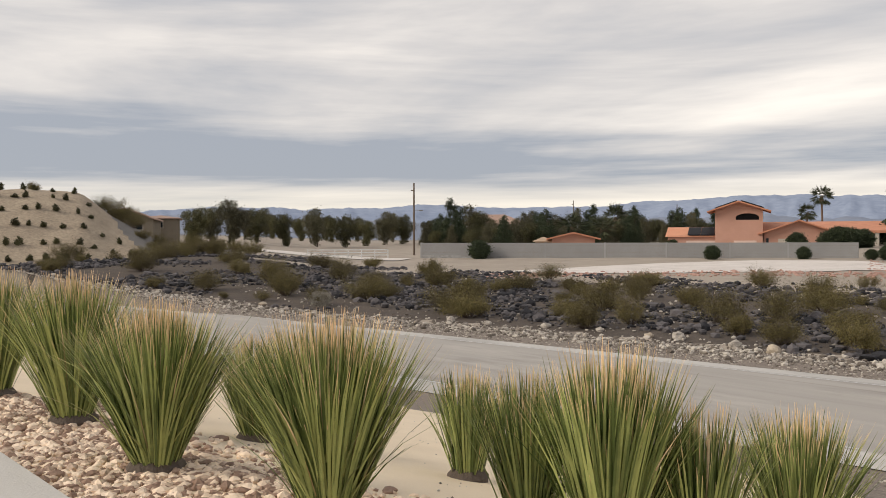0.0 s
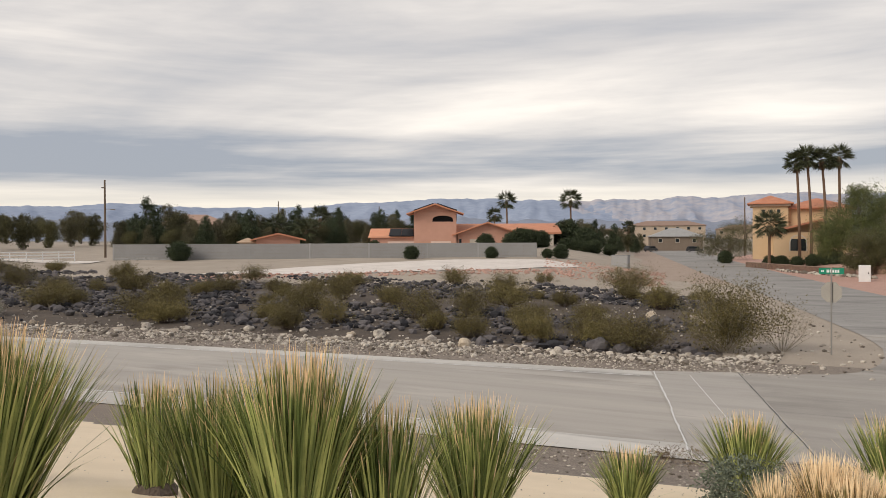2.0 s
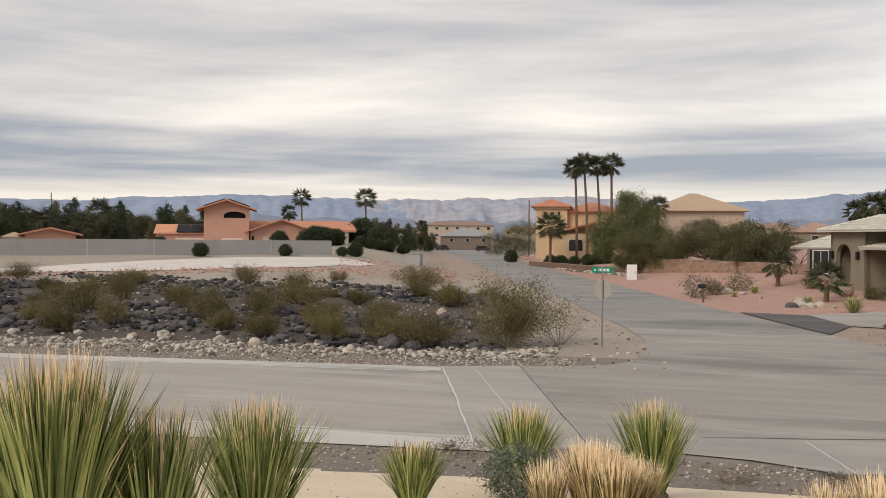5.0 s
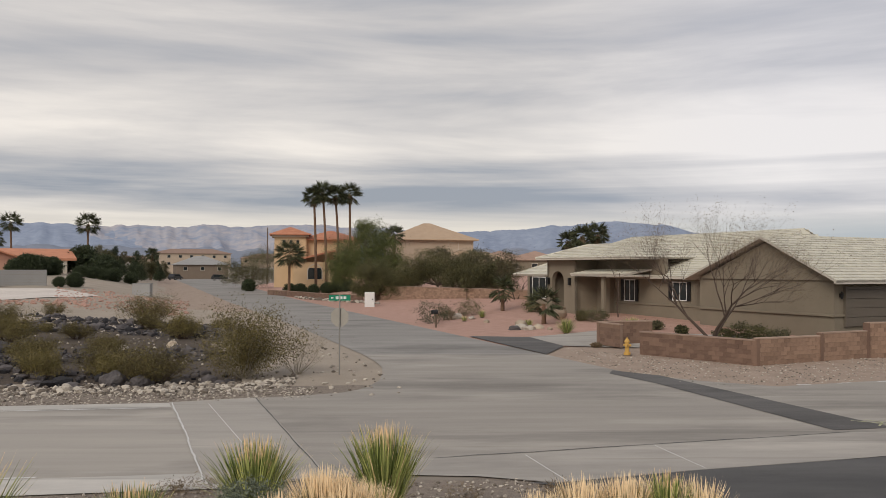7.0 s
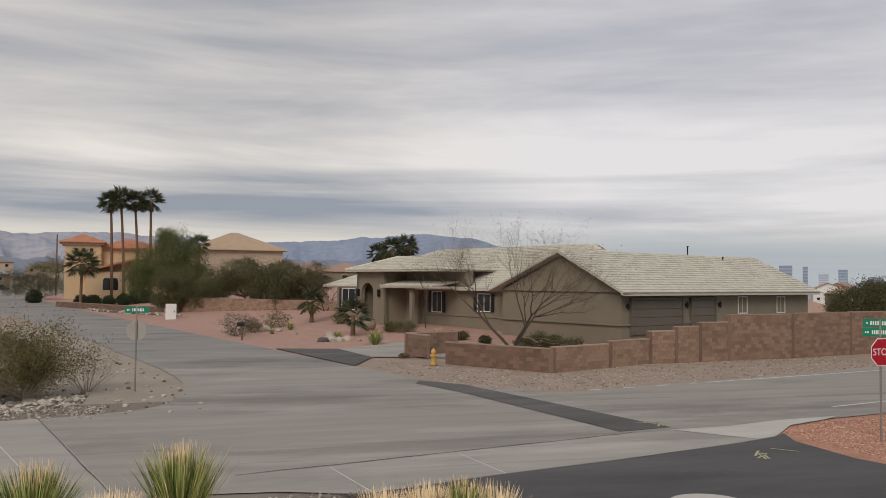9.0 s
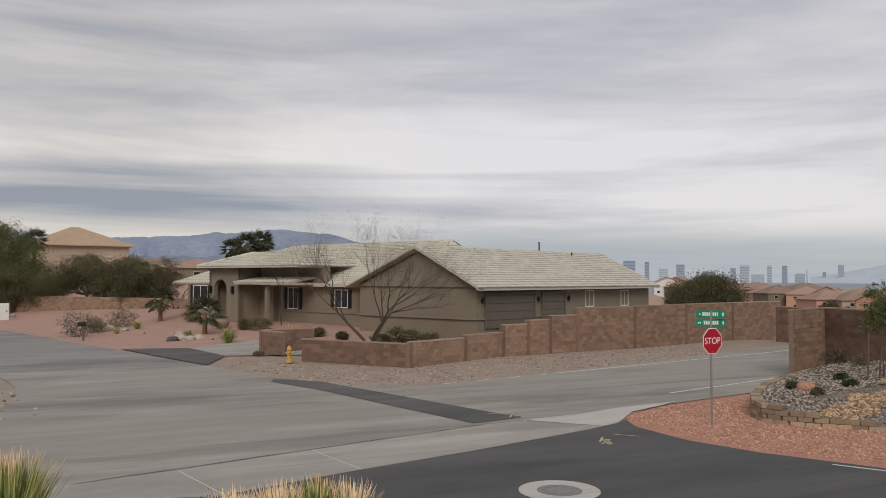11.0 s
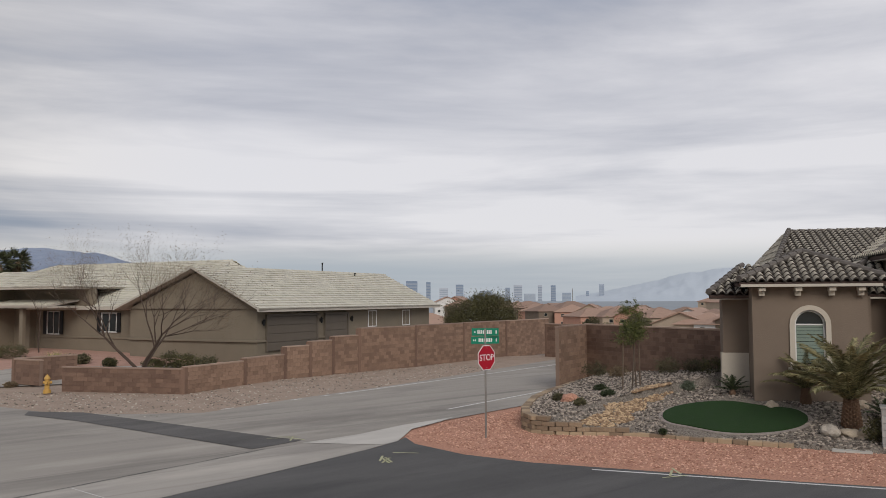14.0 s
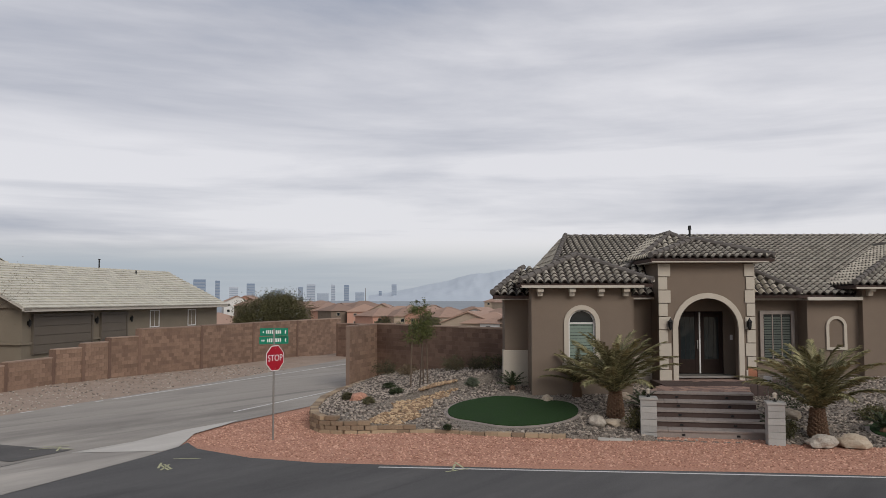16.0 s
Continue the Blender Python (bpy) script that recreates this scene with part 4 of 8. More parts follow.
def arched_wall(x0, x1, z0, z1, ax0, ax1, spring, y0, y1, sill=None, rise=None):
    bm = bmesh.new()
    arc = arch_points(ax0, ax1, spring, rise=rise)
    if sill is None:
        upright(bm, [(x0, z0), (ax0, z0), *arc, (ax1, z0), (x1, z0), (x1, z1), (x0, z1)], y0, y1)
    else:
        m = len(arc) // 2
        upright(bm, [(x0, z0), (arc[m][0], z0), (arc[m][0], sill), (ax0, sill), *arc[:m + 1], (arc[m][0], z1), (x0, z1)], y0, y1)
        upright(bm, [(x1, z0), (x1, z1), (arc[m][0], z1), *arc[m:], (ax1, sill), (arc[m][0], sill), (arc[m][0], z0)], y0, y1)
    return bm


def arch_trim(ax0, ax1, bottom, spring, wide, y0, y1, rise=None):
    bm = bmesh.new()
    outer = arch_points(ax0 - wide, ax1 + wide, spring, rise=(rise + wide) if rise else None)
    inner = arch_points(ax0, ax1, spring, rise=rise)
    upright(bm, [(ax0 - wide, bottom), *outer, (ax1 + wide, bottom), (ax1, bottom), *inner[::-1], (ax0, bottom)], y0, y1)
    return bm


def window(parent, x0, x1, z0, z1, y, trim="white", bars=1, label="", shutters=False, wide=0.07, arch=False):
    """A window on the face y = const that looks towards -y: frame, panes, sill."""
    f = part("window", boxed(x0, x1, y + 0.05, y + 0.07, z0, z1), M["black"], parent, label)
    bm = bmesh.new()
    for a, b, c, d in ((x0 - wide, x0, z0 - wide, z1 + wide), (x1, x1 + wide, z0 - wide, z1 + wide), (x0, x1, z1, z1 + wide), (x0, x1, z0 - wide, z0)):
        box(bm, a, b, y - 0.03, y + 0.06, c, d)
    for i in range(bars):
        xm = x0 + (x1 - x0) * (i + 1) / (bars + 1)
        box(bm, xm - 0.02, xm + 0.02, y - 0.005, y + 0.05, z0, z1)
    part("window_frame", bm, M[trim], f)
    for i in range(bars + 1):
        a, b = x0 + (x1 - x0) * i / (bars + 1), x0 + (x1 - x0) * (i + 1) / (bars + 1)
        part("pane", boxed(a + 0.01, b - 0.01, y + 0.03, y + 0.038, z0 + 0.01, z1 - 0.01), M["glass"], f)
    if shutters:
        for a, b in ((x0 - wide - 0.38, x0 - wide - 0.01), (x1 + wide + 0.01, x1 + wide + 0.38)):
            sb = bmesh.new()
            box(sb, a, b, y - 0.05, y - 0.002, z0 - 0.05, z1 + 0.05, 0.008)
            for k in range(9):
                zz = z0 + (z1 - z0) * (k + 0.5) / 9
                box(sb, a + 0.04, b - 0.04, y - 0.062, y - 0.045, zz - 0.05, zz + 0.03)
            part("shutter", sb, M["black"], f, "dark slatted shutter")
    return f


def sconce(parent, x, y, z):
    s = part("wall_lantern", boxed(x - 0.05, x + 0.05, y - 0.03, y, z - 0.1, z + 0.12), M["black"], parent, "black iron wall lantern")
    bm = bmesh.new()
    lathe(bm, [(0.03, -0.2), (0.07, -0.14), (0.09, 0.08), (0.12, 0.10), (0.03, 0.2), (0.01, 0.26)], 6, (x, y - 0.14))
    for v in bm.verts:
        v.co.z += z
    part("lantern_cage", bm, M["black"], s)


def corbel(parent, x, y, z):
    bm = bmesh.new()
    box(bm, x - 0.11, x + 0.11, y - 0.38, y, z - 0.12, z, 0.01)
    box(bm, x - 0.09, x + 0.09, y - 0.2, y, z - 0.28, z - 0.12, 0.01)
    part("corbel", bm, M["cream"], parent)


# ---------------------------------------------------------------- house with the arched porch
HOUSE_AT = pose(32.888, 10.749, 1.3) @ pose(0, 0, 0, 0, 0, -55)
house = thing("house", "single-storey taupe stucco house with barrel-tile roof and arched porch", "house", HOUSE_AT)
# walls
part("wall", boxed(-7.92, -3.0, -0.98, 0.4, -1.2, 3.0), M["stucco_taupe"], house)
part("wall", boxed(-6.2, -3.0, 0.4, 7.0, -1.2, 3.0), M["stucco_taupe"], house)
part("wainscot", boxed(-7.99, -7.04, -1.05, -0.5, -1.0, 0.98, 0.015), M["cream"], house, "cream stucco wainscot")
bm = arched_wall(-7.05, -3.42, -1.0, 3.35, -5.72, -4.74, 2.05, -2.5, -2.2, 0.72)
box(bm, -7.05, -6.8, -2.2, 0.1, -1.0, 3.35)
box(bm, -3.67, -3.42, -2.2, 0.1, -1.0, 3.35)
part("wall", bm, M["stucco_taupe"], house)
# no room here: an added black plate paints its darkness
part("wall", boxed(-6.8, -3.67, -1.6, -1.5, -1.0, 3.35), M["black"], house, "black plate in place of the unlit room behind the arched window")
part("wall", boxed(-3.42, -1.9, 0.0, 0.3, -1.0, 3.0), M["stucco_taupe"], house)
part("wainscot", boxed(-3.40, -2.12, -0.09, 0.0, -1.0, 0.73, 0.015), M["cream"], house, "cream stucco wainscot")
part("wall", boxed(1.4, 9.0, 0.3, 0.6, -1.0, 3.0), M["stucco_taupe"], house)
part("wall", boxed(3.75, 5.8, -0.6, 0.3, -1.0, 2.95), M["stucco_taupe"], house)
part("wall", boxed(5.72, 14.0, -0.95, 7.5, -1.2, 3.35), M["stucco_taupe"], house)
part("wall", boxed(-3.0, 20.0, 7.0, 7.4, -1.2, 3.0), M["stucco_taupe"], house)
# porch: tall block with the arch
part("porch_wall", arched_wall(-2.09, 1.49, -0.3, 4.3, -1.40, 0.88, 1.80, -1.2, -0.85), M["stucco_taupe"], house)
for name, dims in (("porch_side", (-2.09, -1.85, -0.85, 1.0, -0.3, 4.3)), ("porch_side", (1.25, 1.49, -0.85, 1.0, -0.3, 4.3)), ("door_wall", (-1.85, 1.25, 0.05, 0.3, 2.42, 4.3)),
                   ("door_wall", (-1.85, -1.13, 0.05, 0.3, -0.3, 2.42)), ("door_wall", (0.72, 1.25, 0.05, 0.3, -0.3, 2.42)), ("porch_ceiling", (-1.85, 1.25, -0.85, 0.05, 3.3, 3.4))):
    part(name, boxed(*dims), M["stucco_taupe"], house)
part("arch_trim", arch_trim(-1.40, 0.88, -0.25, 1.80, 0.2, -1.27, -1.15), M["cream"], house, "smooth cream arch surround")
for side, wide_x, narrow_x in ((-1, (-2.12, -1.66), (-2.12, -1.78)), (1, (1.14, 1.52), (1.20, 1.52))):
    for k in range(9):
        z0 = -0.25 + k * 0.5
        a, b = (wide_x, narrow_x)[k % 2]
        part("quoin", boxed(a, b, -1.26, -1.195, z0 + 0.015, min(z0 + 0.485, 4.25), 0.012), M["cream"], house)
part("fascia", boxed(-2.45, 1.95, -1.62, -1.54, 4.28, 4.42, 0.01), M["fascia"], house)
part("soffit", boxed(-2.45, 1.95, -1.54, 1.0, 4.28, 4.31), M["fascia"], house)
# entrance doors
door = part("door", boxed(-1.13, 0.72, 0.12, 0.18, -0.02, 2.42), M["bronze"], house, "dark bronze double entrance door")
for x0, x1 in ((-1.10, -0.235), (-0.175, 0.69)):
    leaf = bmesh.new()
    for a, b, c, d in ((x0, x0 + 0.15, 0.0, 2.38), (x1 - 0.15, x1, 0.0, 2.38), (x0 + 0.15, x1 - 0.15, 2.2, 2.38), (x0 + 0.15, x1 - 0.15, 0.0, 0.55)):
        box(leaf, a, b, 0.06, 0.12, c, d, 0.008)
    part("door_leaf", leaf, M["bronze"], door)
    part("door_glass", boxed(x0 + 0.15, x1 - 0.15, 0.085, 0.10, 0.55, 2.2), M["glass"], door)
    gr = bmesh.new()
    for k in range(1, 3):
        box(gr, x0 + 0.15 + 0.19 * k - 0.006, x0 + 0.15 + 0.19 * k + 0.006, 0.075, 0.086, 0.55, 2.2)
    for zz in (0.9, 1.85):
        box(gr, x0 + 0.15, x1 - 0.15, 0.075, 0.086, zz, zz + 0.012)
    part("grille", gr, M["black"], door)
part("astragal", boxed(-0.235, -0.175, 0.03, 0.12, 0.0, 2.38, 0.01), M["white"], door, "pale worn meeting strip")
part("door_handle", boxed(-0.32, -0.28, 0.0, 0.06, 0.95, 1.3, 0.012), M["steel"], door, "brushed metal pull handle")
part("threshold", boxed(-1.4, 0.88, -0.85, 0.12, -0.09, -0.02), M["steel"], door)
part("keypad", boxed(0.98, 1.08, 0.02, 0.055, 1.3, 1.5, 0.008), M["white"], house, "small pale entry keypad")
for x in (-1.72, 1.24):
    sconce(house, x, -1.27, 1.95)
# arched window, right window, niche
aw = part("window", boxed(-5.72, -4.74, -2.36, -2.30, 0.72, 2.62), M["glass"], house, "arched window with pale green blind")
for k in range(11):
    part("blind_slat", boxed(-5.66, -4.80, -2.385, -2.365, 0.76 + k * 0.12, 0.865 + k * 0.12), M["blind"], aw)
part("window_frame", arch_trim(-5.66, -4.80, 0.72, 2.05, 0.06, -2.42, -2.36), M["white"], aw)
part("window_bar", boxed(-5.72, -4.74, -2.42, -2.37, 2.02, 2.07), M["white"], aw)
part("arch_trim", arch_trim(-5.72, -4.74, 0.6, 2.05, 0.16, -2.57, -2.48), M["cream"], house, "cream arched window surround")
part("window_sill", boxed(-5.95, -4.5, -2.62, -2.48, 0.5, 0.62, 0.01), M["cream"], house)
rw = window(house, 2.36, 3.44, 0.55, 2.3, 0.20, "tread", 2, "window with dark grey-green inner shutters", wide=0.14)
bm = bmesh.new()
for k in range(3):
    for j in range(16):
        a = 2.40 + 0.36 * k
        box(bm, a, a + 0.3, 0.212, 0.226, 0.62 + j * 0.1, 0.69 + j * 0.1)
part("inner_shutter", bm, M["louvre"], rw)
part("arch_trim", arch_trim(4.55, 5.12, 1.05, 1.85, 0.11, -0.68, -0.59), M["cream"], house, "cream arched niche surround")
part("niche_sill", boxed(4.44, 5.23, -0.68, -0.59, 0.95, 1.05), M["cream"], house)
# eaves
for x0, x1, y, z in ((-7.45, -3.05, -2.98, 3.32), (5.25, 14.4, -1.48, 3.28), (-8.35, -7.0, -1.45, 2.9), (-3.05, -1.2, -0.45, 2.9), (1.5, 4.6, -0.2, 2.85), (3.6, 5.7, -1.05, 2.85)):
    part("fascia", boxed(x0, x1, y, y + 0.06, z, z + 0.13, 0.008), M["fascia"], house)
    part("soffit", boxed(x0, x1, y + 0.06, y + 0.6, z, z + 0.03), M["fascia"], house)
for x, y in ((-6.75, -2.5), (-5.6, -2.5), (-4.55, -2.5), (-3.65, -2.5), (5.95, -0.95), (7.1, -0.95), (8.3, -0.95)):
    corbel(house, x, y, 3.30)
# roofs
T = "tile_grey"
hip(house, -7.5, -2.75, -3.0, 4.5, 3.46, 0.44, "barrel", T, 90, 0.29, 0.33)
hip(house, -2.5, 2.15, -1.65, 5.5, 4.42, 0.33, "barrel", T, 60, 0.29, 0.33)
hip(house, 5.2, 14.3, -1.5, 6.0, 3.40, 0.40, "barrel", T, 60, 0.29, 0.33)
hip(house, -4.4, 3.6, -0.5, 7.0, 3.04, 0.65, "barrel", T, 0, 0.29, 0.33)
roof_plane(house, [(-8.4, -1.5, 3.04), (-7.0, -1.5, 3.04), (-5.8, 1.2, 4.1), (-7.0, 1.2, 4.1)], "barrel", T)
roof_plane(house, [(-8.2, 0.9, 3.04), (-8.4, -1.5, 3.04), (-7.0, 1.2, 4.1)], "barrel", T)
roof_plane(house, [(-6.4, -0.4, 3.04), (21, -0.4, 3.04), (21, 8, 5.93), (-4.3, 8, 5.93)], "barrel", T, 0.29, 0.33)
roof_plane(house, [(21, 16.4, 3.04), (-6.4, 16.4, 3.04), (-4.3, 8, 5.93), (21, 8, 5.93)], "barrel", T)
roof_plane(house, [(-6.4, 16.4, 3.04), (-6.4, -0.4, 3.04), (-4.3, 8, 5.93)], "barrel", T)
ridge_caps(house, (-6.4, -0.4, 3.04), (-4.3, 8, 5.93), "tile_cap")
ridge_caps(house, (-8.4, -1.5, 3.04), (-7.0, 1.2, 4.1), "tile_cap")
ridge_caps(house, (-4.3, 8, 5.84), (21, 8, 5.84), "tile_cap", 0.09)
bm = bmesh.new()
tube(bm, (1.5, 7.0, 5.7), (1.5, 7.0, 6.25), 0.05, 0.05, 10)
tube(bm, (1.5, 7.0, 6.2), (1.5, 7.0, 6.4), 0.09, 0.07, 10)
part("vent_pipe", bm, M["black"], house)
# unseen black core, added so that no daylight crosses the house
part("dark_core", boxed(-3.3, 1.2, 1.1, 6.9, -0.5, 4.2), M["black"], house)

# ---------------------------------------------------------------- olive house with the long garage wing
MID_AT = pose(24.6, 46.3, 1.1) @ pose(0, 0, 0, 0, 0, math.degrees(math.atan2(0.39, 0.92)))
mid_house = thing("house", "olive-tan stucco ranch house with pale flat-tile roof and garage wing", "house", MID_AT)
S = "stucco_olive"
bm = boxed(0.15, 22.9, 0.15, 10.85, -1.5, 2.62)
part("wall", bm, M[S], mid_house)
bm = bmesh.new()
upright(bm, [(0.15, 2.62), (10.85, 2.62), (4.8, 4.98)], 0, 0.2)
bmesh.ops.transform(bm, matrix=Matrix(((0, 1, 0, 0.0), (1, 0, 0, 0), (0, 0, 1, 0), (0, 0, 0, 1))), verts=bm.verts)
part("gable", bm, M[S], mid_house)
part("wall", boxed(1.5, 16.5, 10.85, 22.0, -1.5, 2.7), M[S], mid_house)
part("wall", boxed(1.0, 16.5, 22.0, 34.6, -1.5, 2.75), M[S], mid_house)
part("ledge", boxed(0.06, 23.0, 0.05, 0.15, 0.55, 0.68, 0.01), M[S], mid_house)
part("ledge", boxed(0.0, 0.15, 0.1, 10.9, 0.55, 0.68, 0.01), M[S], mid_house)
part("ledge", boxed(1.42, 1.5, 10.85, 22.0, 0.5, 0.62, 0.01), M[S], mid_house)
for x0, x1 in ((1.03, 6.24), (7.32, 10.0)):
    gd = part("garage_door", boxed(x0, x1, 0.06, 0.13, -0.05, 2.12), M["garage"], mid_house, "olive sectional garage door")
    for k in range(4):
        part("door_section", boxed(x0 + 0.03, x1 - 0.03, 0.02, 0.06, -0.03 + k * 0.535, 0.48 + k * 0.535, 0.015), M["garage"], gd)
    fr = bmesh.new()
    for a, b, c, d in ((x0 - 0.12, x0, -0.05, 2.12), (x1, x1 + 0.12, -0.05, 2.12), (x0 - 0.12, x1 + 0.12, 2.12, 2.26)):
        box(fr, a, b, -0.02, 0.15, c, d)
    part("door_frame", fr, M["garage"], gd)
window(mid_house, 13.07, 14.15, 1.15, 2.25, 0.15, "white", 1, "white-framed sliding window")
window(mid_house, 18.3, 19.38, 1.1, 2.22, 0.15, "white", 1, "white-framed sliding window")
for x in (0.62, 6.78, 10.6):
    sconce(mid_house, x, 0.15, 1.75)
# west facade: built facing -y in its own frame, then turned
west = Matrix(((0, 1, 0, 0), (-1, 0, 0, 0), (0, 0, 1, 0), (0, 0, 0, 1)))


def west_part(ob, x):
    """Turn a child built on y = 0, running along -x, onto the wall x = const."""
    ob.matrix_basis = Matrix.Translation((x, 0, 0)) @ west
    return ob


west_part(window(mid_house, -20.62, -19.4, 0.78, 2.36, 0.0, "white", 1, "white-framed window with dark shutters", True), 1.44)
west_part(window(mid_house, -15.0, -13.6, 1.0, 2.25, 0.0, "white", 1, "white-framed window with dark shutters", True), 1.44)
west_part(window(mid_house, -33.6, -31.4, 0.6, 2.45, 0.0, "white", 1, "tall white-framed window with dark shutters", True), 0.94)
west_part(part("entry_wall", arched_wall(-28.1, -23.7, -0.6, 4.05, -27.40, -25.60, 2.2, 0.0, 0.35, rise=0.85), M[S], mid_house), -1.0)
bm = boxed(-1.0, 1.2, 23.7, 24.0, -0.6, 4.05)
box(bm, -1.0, 1.2, 27.8, 28.1, -0.6, 4.05)
box(bm, 1.0, 1.4, 15.5, 28.0, 2.7, 4.05)
part("entry_wall", bm, M[S], mid_house)
part("entry_door", boxed(0.96, 1.0, 25.4, 27.4, 0, 2.6), M["bronze"], mid_house, "dark recessed entrance")
part("porch_post", boxed(-1.2, -0.95, 19.85, 20.2, -0.6, 2.7, 0.01), M[S], mid_house)
# the wall is solid here; a flat black panel paints the recess's shade
part("porch_shade_panel", boxed(1.40, 1.48, 22.3, 23.68, 0, 2.5), M["black"], mid_house, "black panel standing in for the deep shaded porch recess")
for y in (24.6, 27.75):
    west_part(part("wall_lantern", boxed(-y - 0.09, -y + 0.09, -0.25, 0.0, 1.9, 2.5, 0.02), M["black"], mid_house, "black iron wall lantern"), -1.0)
part("fascia", boxed(-1.75, -1.68, 15.8, 28.8, 3.98, 4.14), M["fascia"], mid_house)
part("soffit", boxed(-1.68, 1.4, 15.8, 28.8, 3.98, 4.02), M["fascia"], mid_house)
part("canopy", boxed(-1.6, 1.5, 16.8, 23.7, 2.66, 2.82), M["fascia"], mid_house)
part("fascia", boxed(-0.75, -0.05, -0.62, -0.56, 2.46, 2.66), M["fascia"], mid_house)
part("fascia", boxed(-0.6, 23.4, -0.62, -0.56, 2.42, 2.60), M["fascia"], mid_house)
part("fascia", boxed(0.85, 0.92, 10.9, 22.3, 2.52, 2.7), M["fascia"], mid_house)
K = "tile_pale"
roof_plane(mid_house, [(-0.65, -0.65, 2.62), (23.4, -0.65, 2.62), (23.4, 4.8, 5.28), (-0.65, 4.8, 5.28)], "flat", K, 0.42, 0.36, 120, "fascia")
roof_plane(mid_house, [(23.4, 11.65, 2.62), (-0.65, 11.65, 2.62), (-0.65, 4.8, 5.28), (23.4, 4.8, 5.28)], "flat", K, 0.42, 0.36, 0, "fascia")
roof_plane(mid_house, [(0.9, 37, 2.7), (0.9, 9, 2.7), (9.27, 10.0, 6.15), (9.27, 29.5, 6.15)], "flat", K, 0.42, 0.36, 100, "fascia")
roof_plane(mid_house, [(17.6, 9, 2.7), (17.6, 37, 2.7), (9.27, 29.5, 6.15), (9.27, 10.0, 6.15)], "flat", K, 0.42, 0.36, 0, "fascia")
roof_plane(mid_house, [(0.9, 9, 2.7), (17.6, 9, 2.7), (9.27, 10, 6.15)], "flat", K, 0.42, 0.36, 0, "fascia")
roof_plane(mid_house, [(17.6, 37, 2.7), (0.9, 37, 2.7), (9.27, 29.5, 6.15)], "flat", K, 0.42, 0.36, 0, "fascia")
roof_plane(mid_house, [(-1.75, 28.8, 4.12), (-1.75, 15.8, 4.12), (1.0, 17.5, 5.25), (1.0, 24.6, 5.25)], "flat", K, 0.42, 0.36, 60, "fascia")
roof_plane(mid_house, [(6.5, 28.8, 4.12), (-1.75, 28.8, 4.12), (1.0, 24.6, 5.25), (7.1, 24.6, 5.25)], "flat", K, 0.42, 0.36, 0, "fascia")
roof_plane(mid_house, [(-1.75, 15.8, 4.12), (6.5, 15.8, 4.12), (7.1, 17.5, 5.25), (1.0, 17.5, 5.25)], "flat", K, 0.42, 0.36, 0, "fascia")
roof_plane(mid_house, [(1.0, 24.6, 5.25), (1.0, 17.5, 5.25), (7.1, 17.5, 5.27), (7.1, 24.6, 5.27)], "flat", K, 0.42, 0.36, 0, "fascia")
ridge_caps(mid_house, (-1.75, 28.8, 4.14), (1.0, 24.6, 5.27), K, 0.09)
roof_plane(mid_house, [(-1.65, 23.7, 2.84), (-1.65, 16.8, 2.84), (1.0, 16.8, 3.25), (1.0, 23.7, 3.25)], "flat", K, 0.42, 0.36, 20, "fascia")
for a, b in (((-0.65, 4.8, 5.28), (23.4, 4.8, 5.28)), ((9.27, 10, 6.15), (9.27, 29.5, 6.15)), ((9.27, 29.5, 6.15), (0.9, 37, 2.7))):
    ridge_caps(mid_house, a, b, K, 0.08)
for x, y, z, h in ((6.5, 7.0, 5.0, 0.5), (14.0, 5.0, 5.3, 0.75), (17.5, 4.2, 4.9, 0.4)):
    bm = bmesh.new()
    tube(bm, (x, y, z), (x, y, z + h), 0.05, 0.05, 8)
    tube(bm, (x, y, z + h - 0.06), (x, y, z + h), 0.09, 0.09, 8)
    part("vent_pipe", bm, M["black"], mid_house)


# ---------------------------------------------------------------- houses farther off
def plain_hip(parent, x0, x1, y0, y1, z, rise, mat, over=0.5, name="roof"):
    """A hip roof with eaves, as one shell with its courses stepped."""
    x0, x1, y0, y1 = x0 - over, x1 + over, y0 - over, y1 + over
    wide, deep = x1 - x0, y1 - y0
    h = min(wide, deep) / 2
    steps = max(3, int(rise / 0.2))
    bm, rings = bmesh.new(), []
    levels = [(0.12, z - 0.14), (0.0, z - 0.14)]
    for k in range(steps + 1):
        f = k / steps
        levels += [(h * f, z + rise * f), (h * f + 0.03, z + rise * f + 0.05)] if k < steps else [(h * 0.995, z + rise)]
    for a, zz in levels:
        a = min(a, h * 0.995)
        rings.append([bm.verts.new(c) for c in ((x0 + a, y0 + a, zz), (x1 - a, y0 + a, zz), (x1 - a, y1 - a, zz), (x0 + a, y1 - a, zz))])
    for a, b in zip(rings, rings[1:]):
        for i in range(4):
            bm.faces.new((a[i], a[(i + 1) % 4], b[(i + 1) % 4], b[i]))
    bm.faces.new(rings[0][::-1])
    bm.faces.new(rings[-1])
    return part(name, bm, M[mat], parent)


def plain_gable(parent, x0, x1, y0, y1, z, rise, mat, wall_mat, over=0.5):
    """A gable roof whose gable faces -y."""
    xm = (x0 + x1) / 2
    bm = bmesh.new()
    upright(bm, [(x0, z), (x1, z), (xm, z + rise)], y0 + 0.05, y1)
    part("gable", bm, M[wall_mat], parent)
    bm = bmesh.new()
    s = rise / (xm - x0)
    upright(bm, [(x0 - over, z - over * s), (xm, z + rise), (x1 + over, z - over * s), (x1 + over, z - over * s + 0.22), (xm, z + rise + 0.24), (x0 - over, z - over * s + 0.22)], y0 - over, y1)
    part("roof", bm, M[mat], parent)


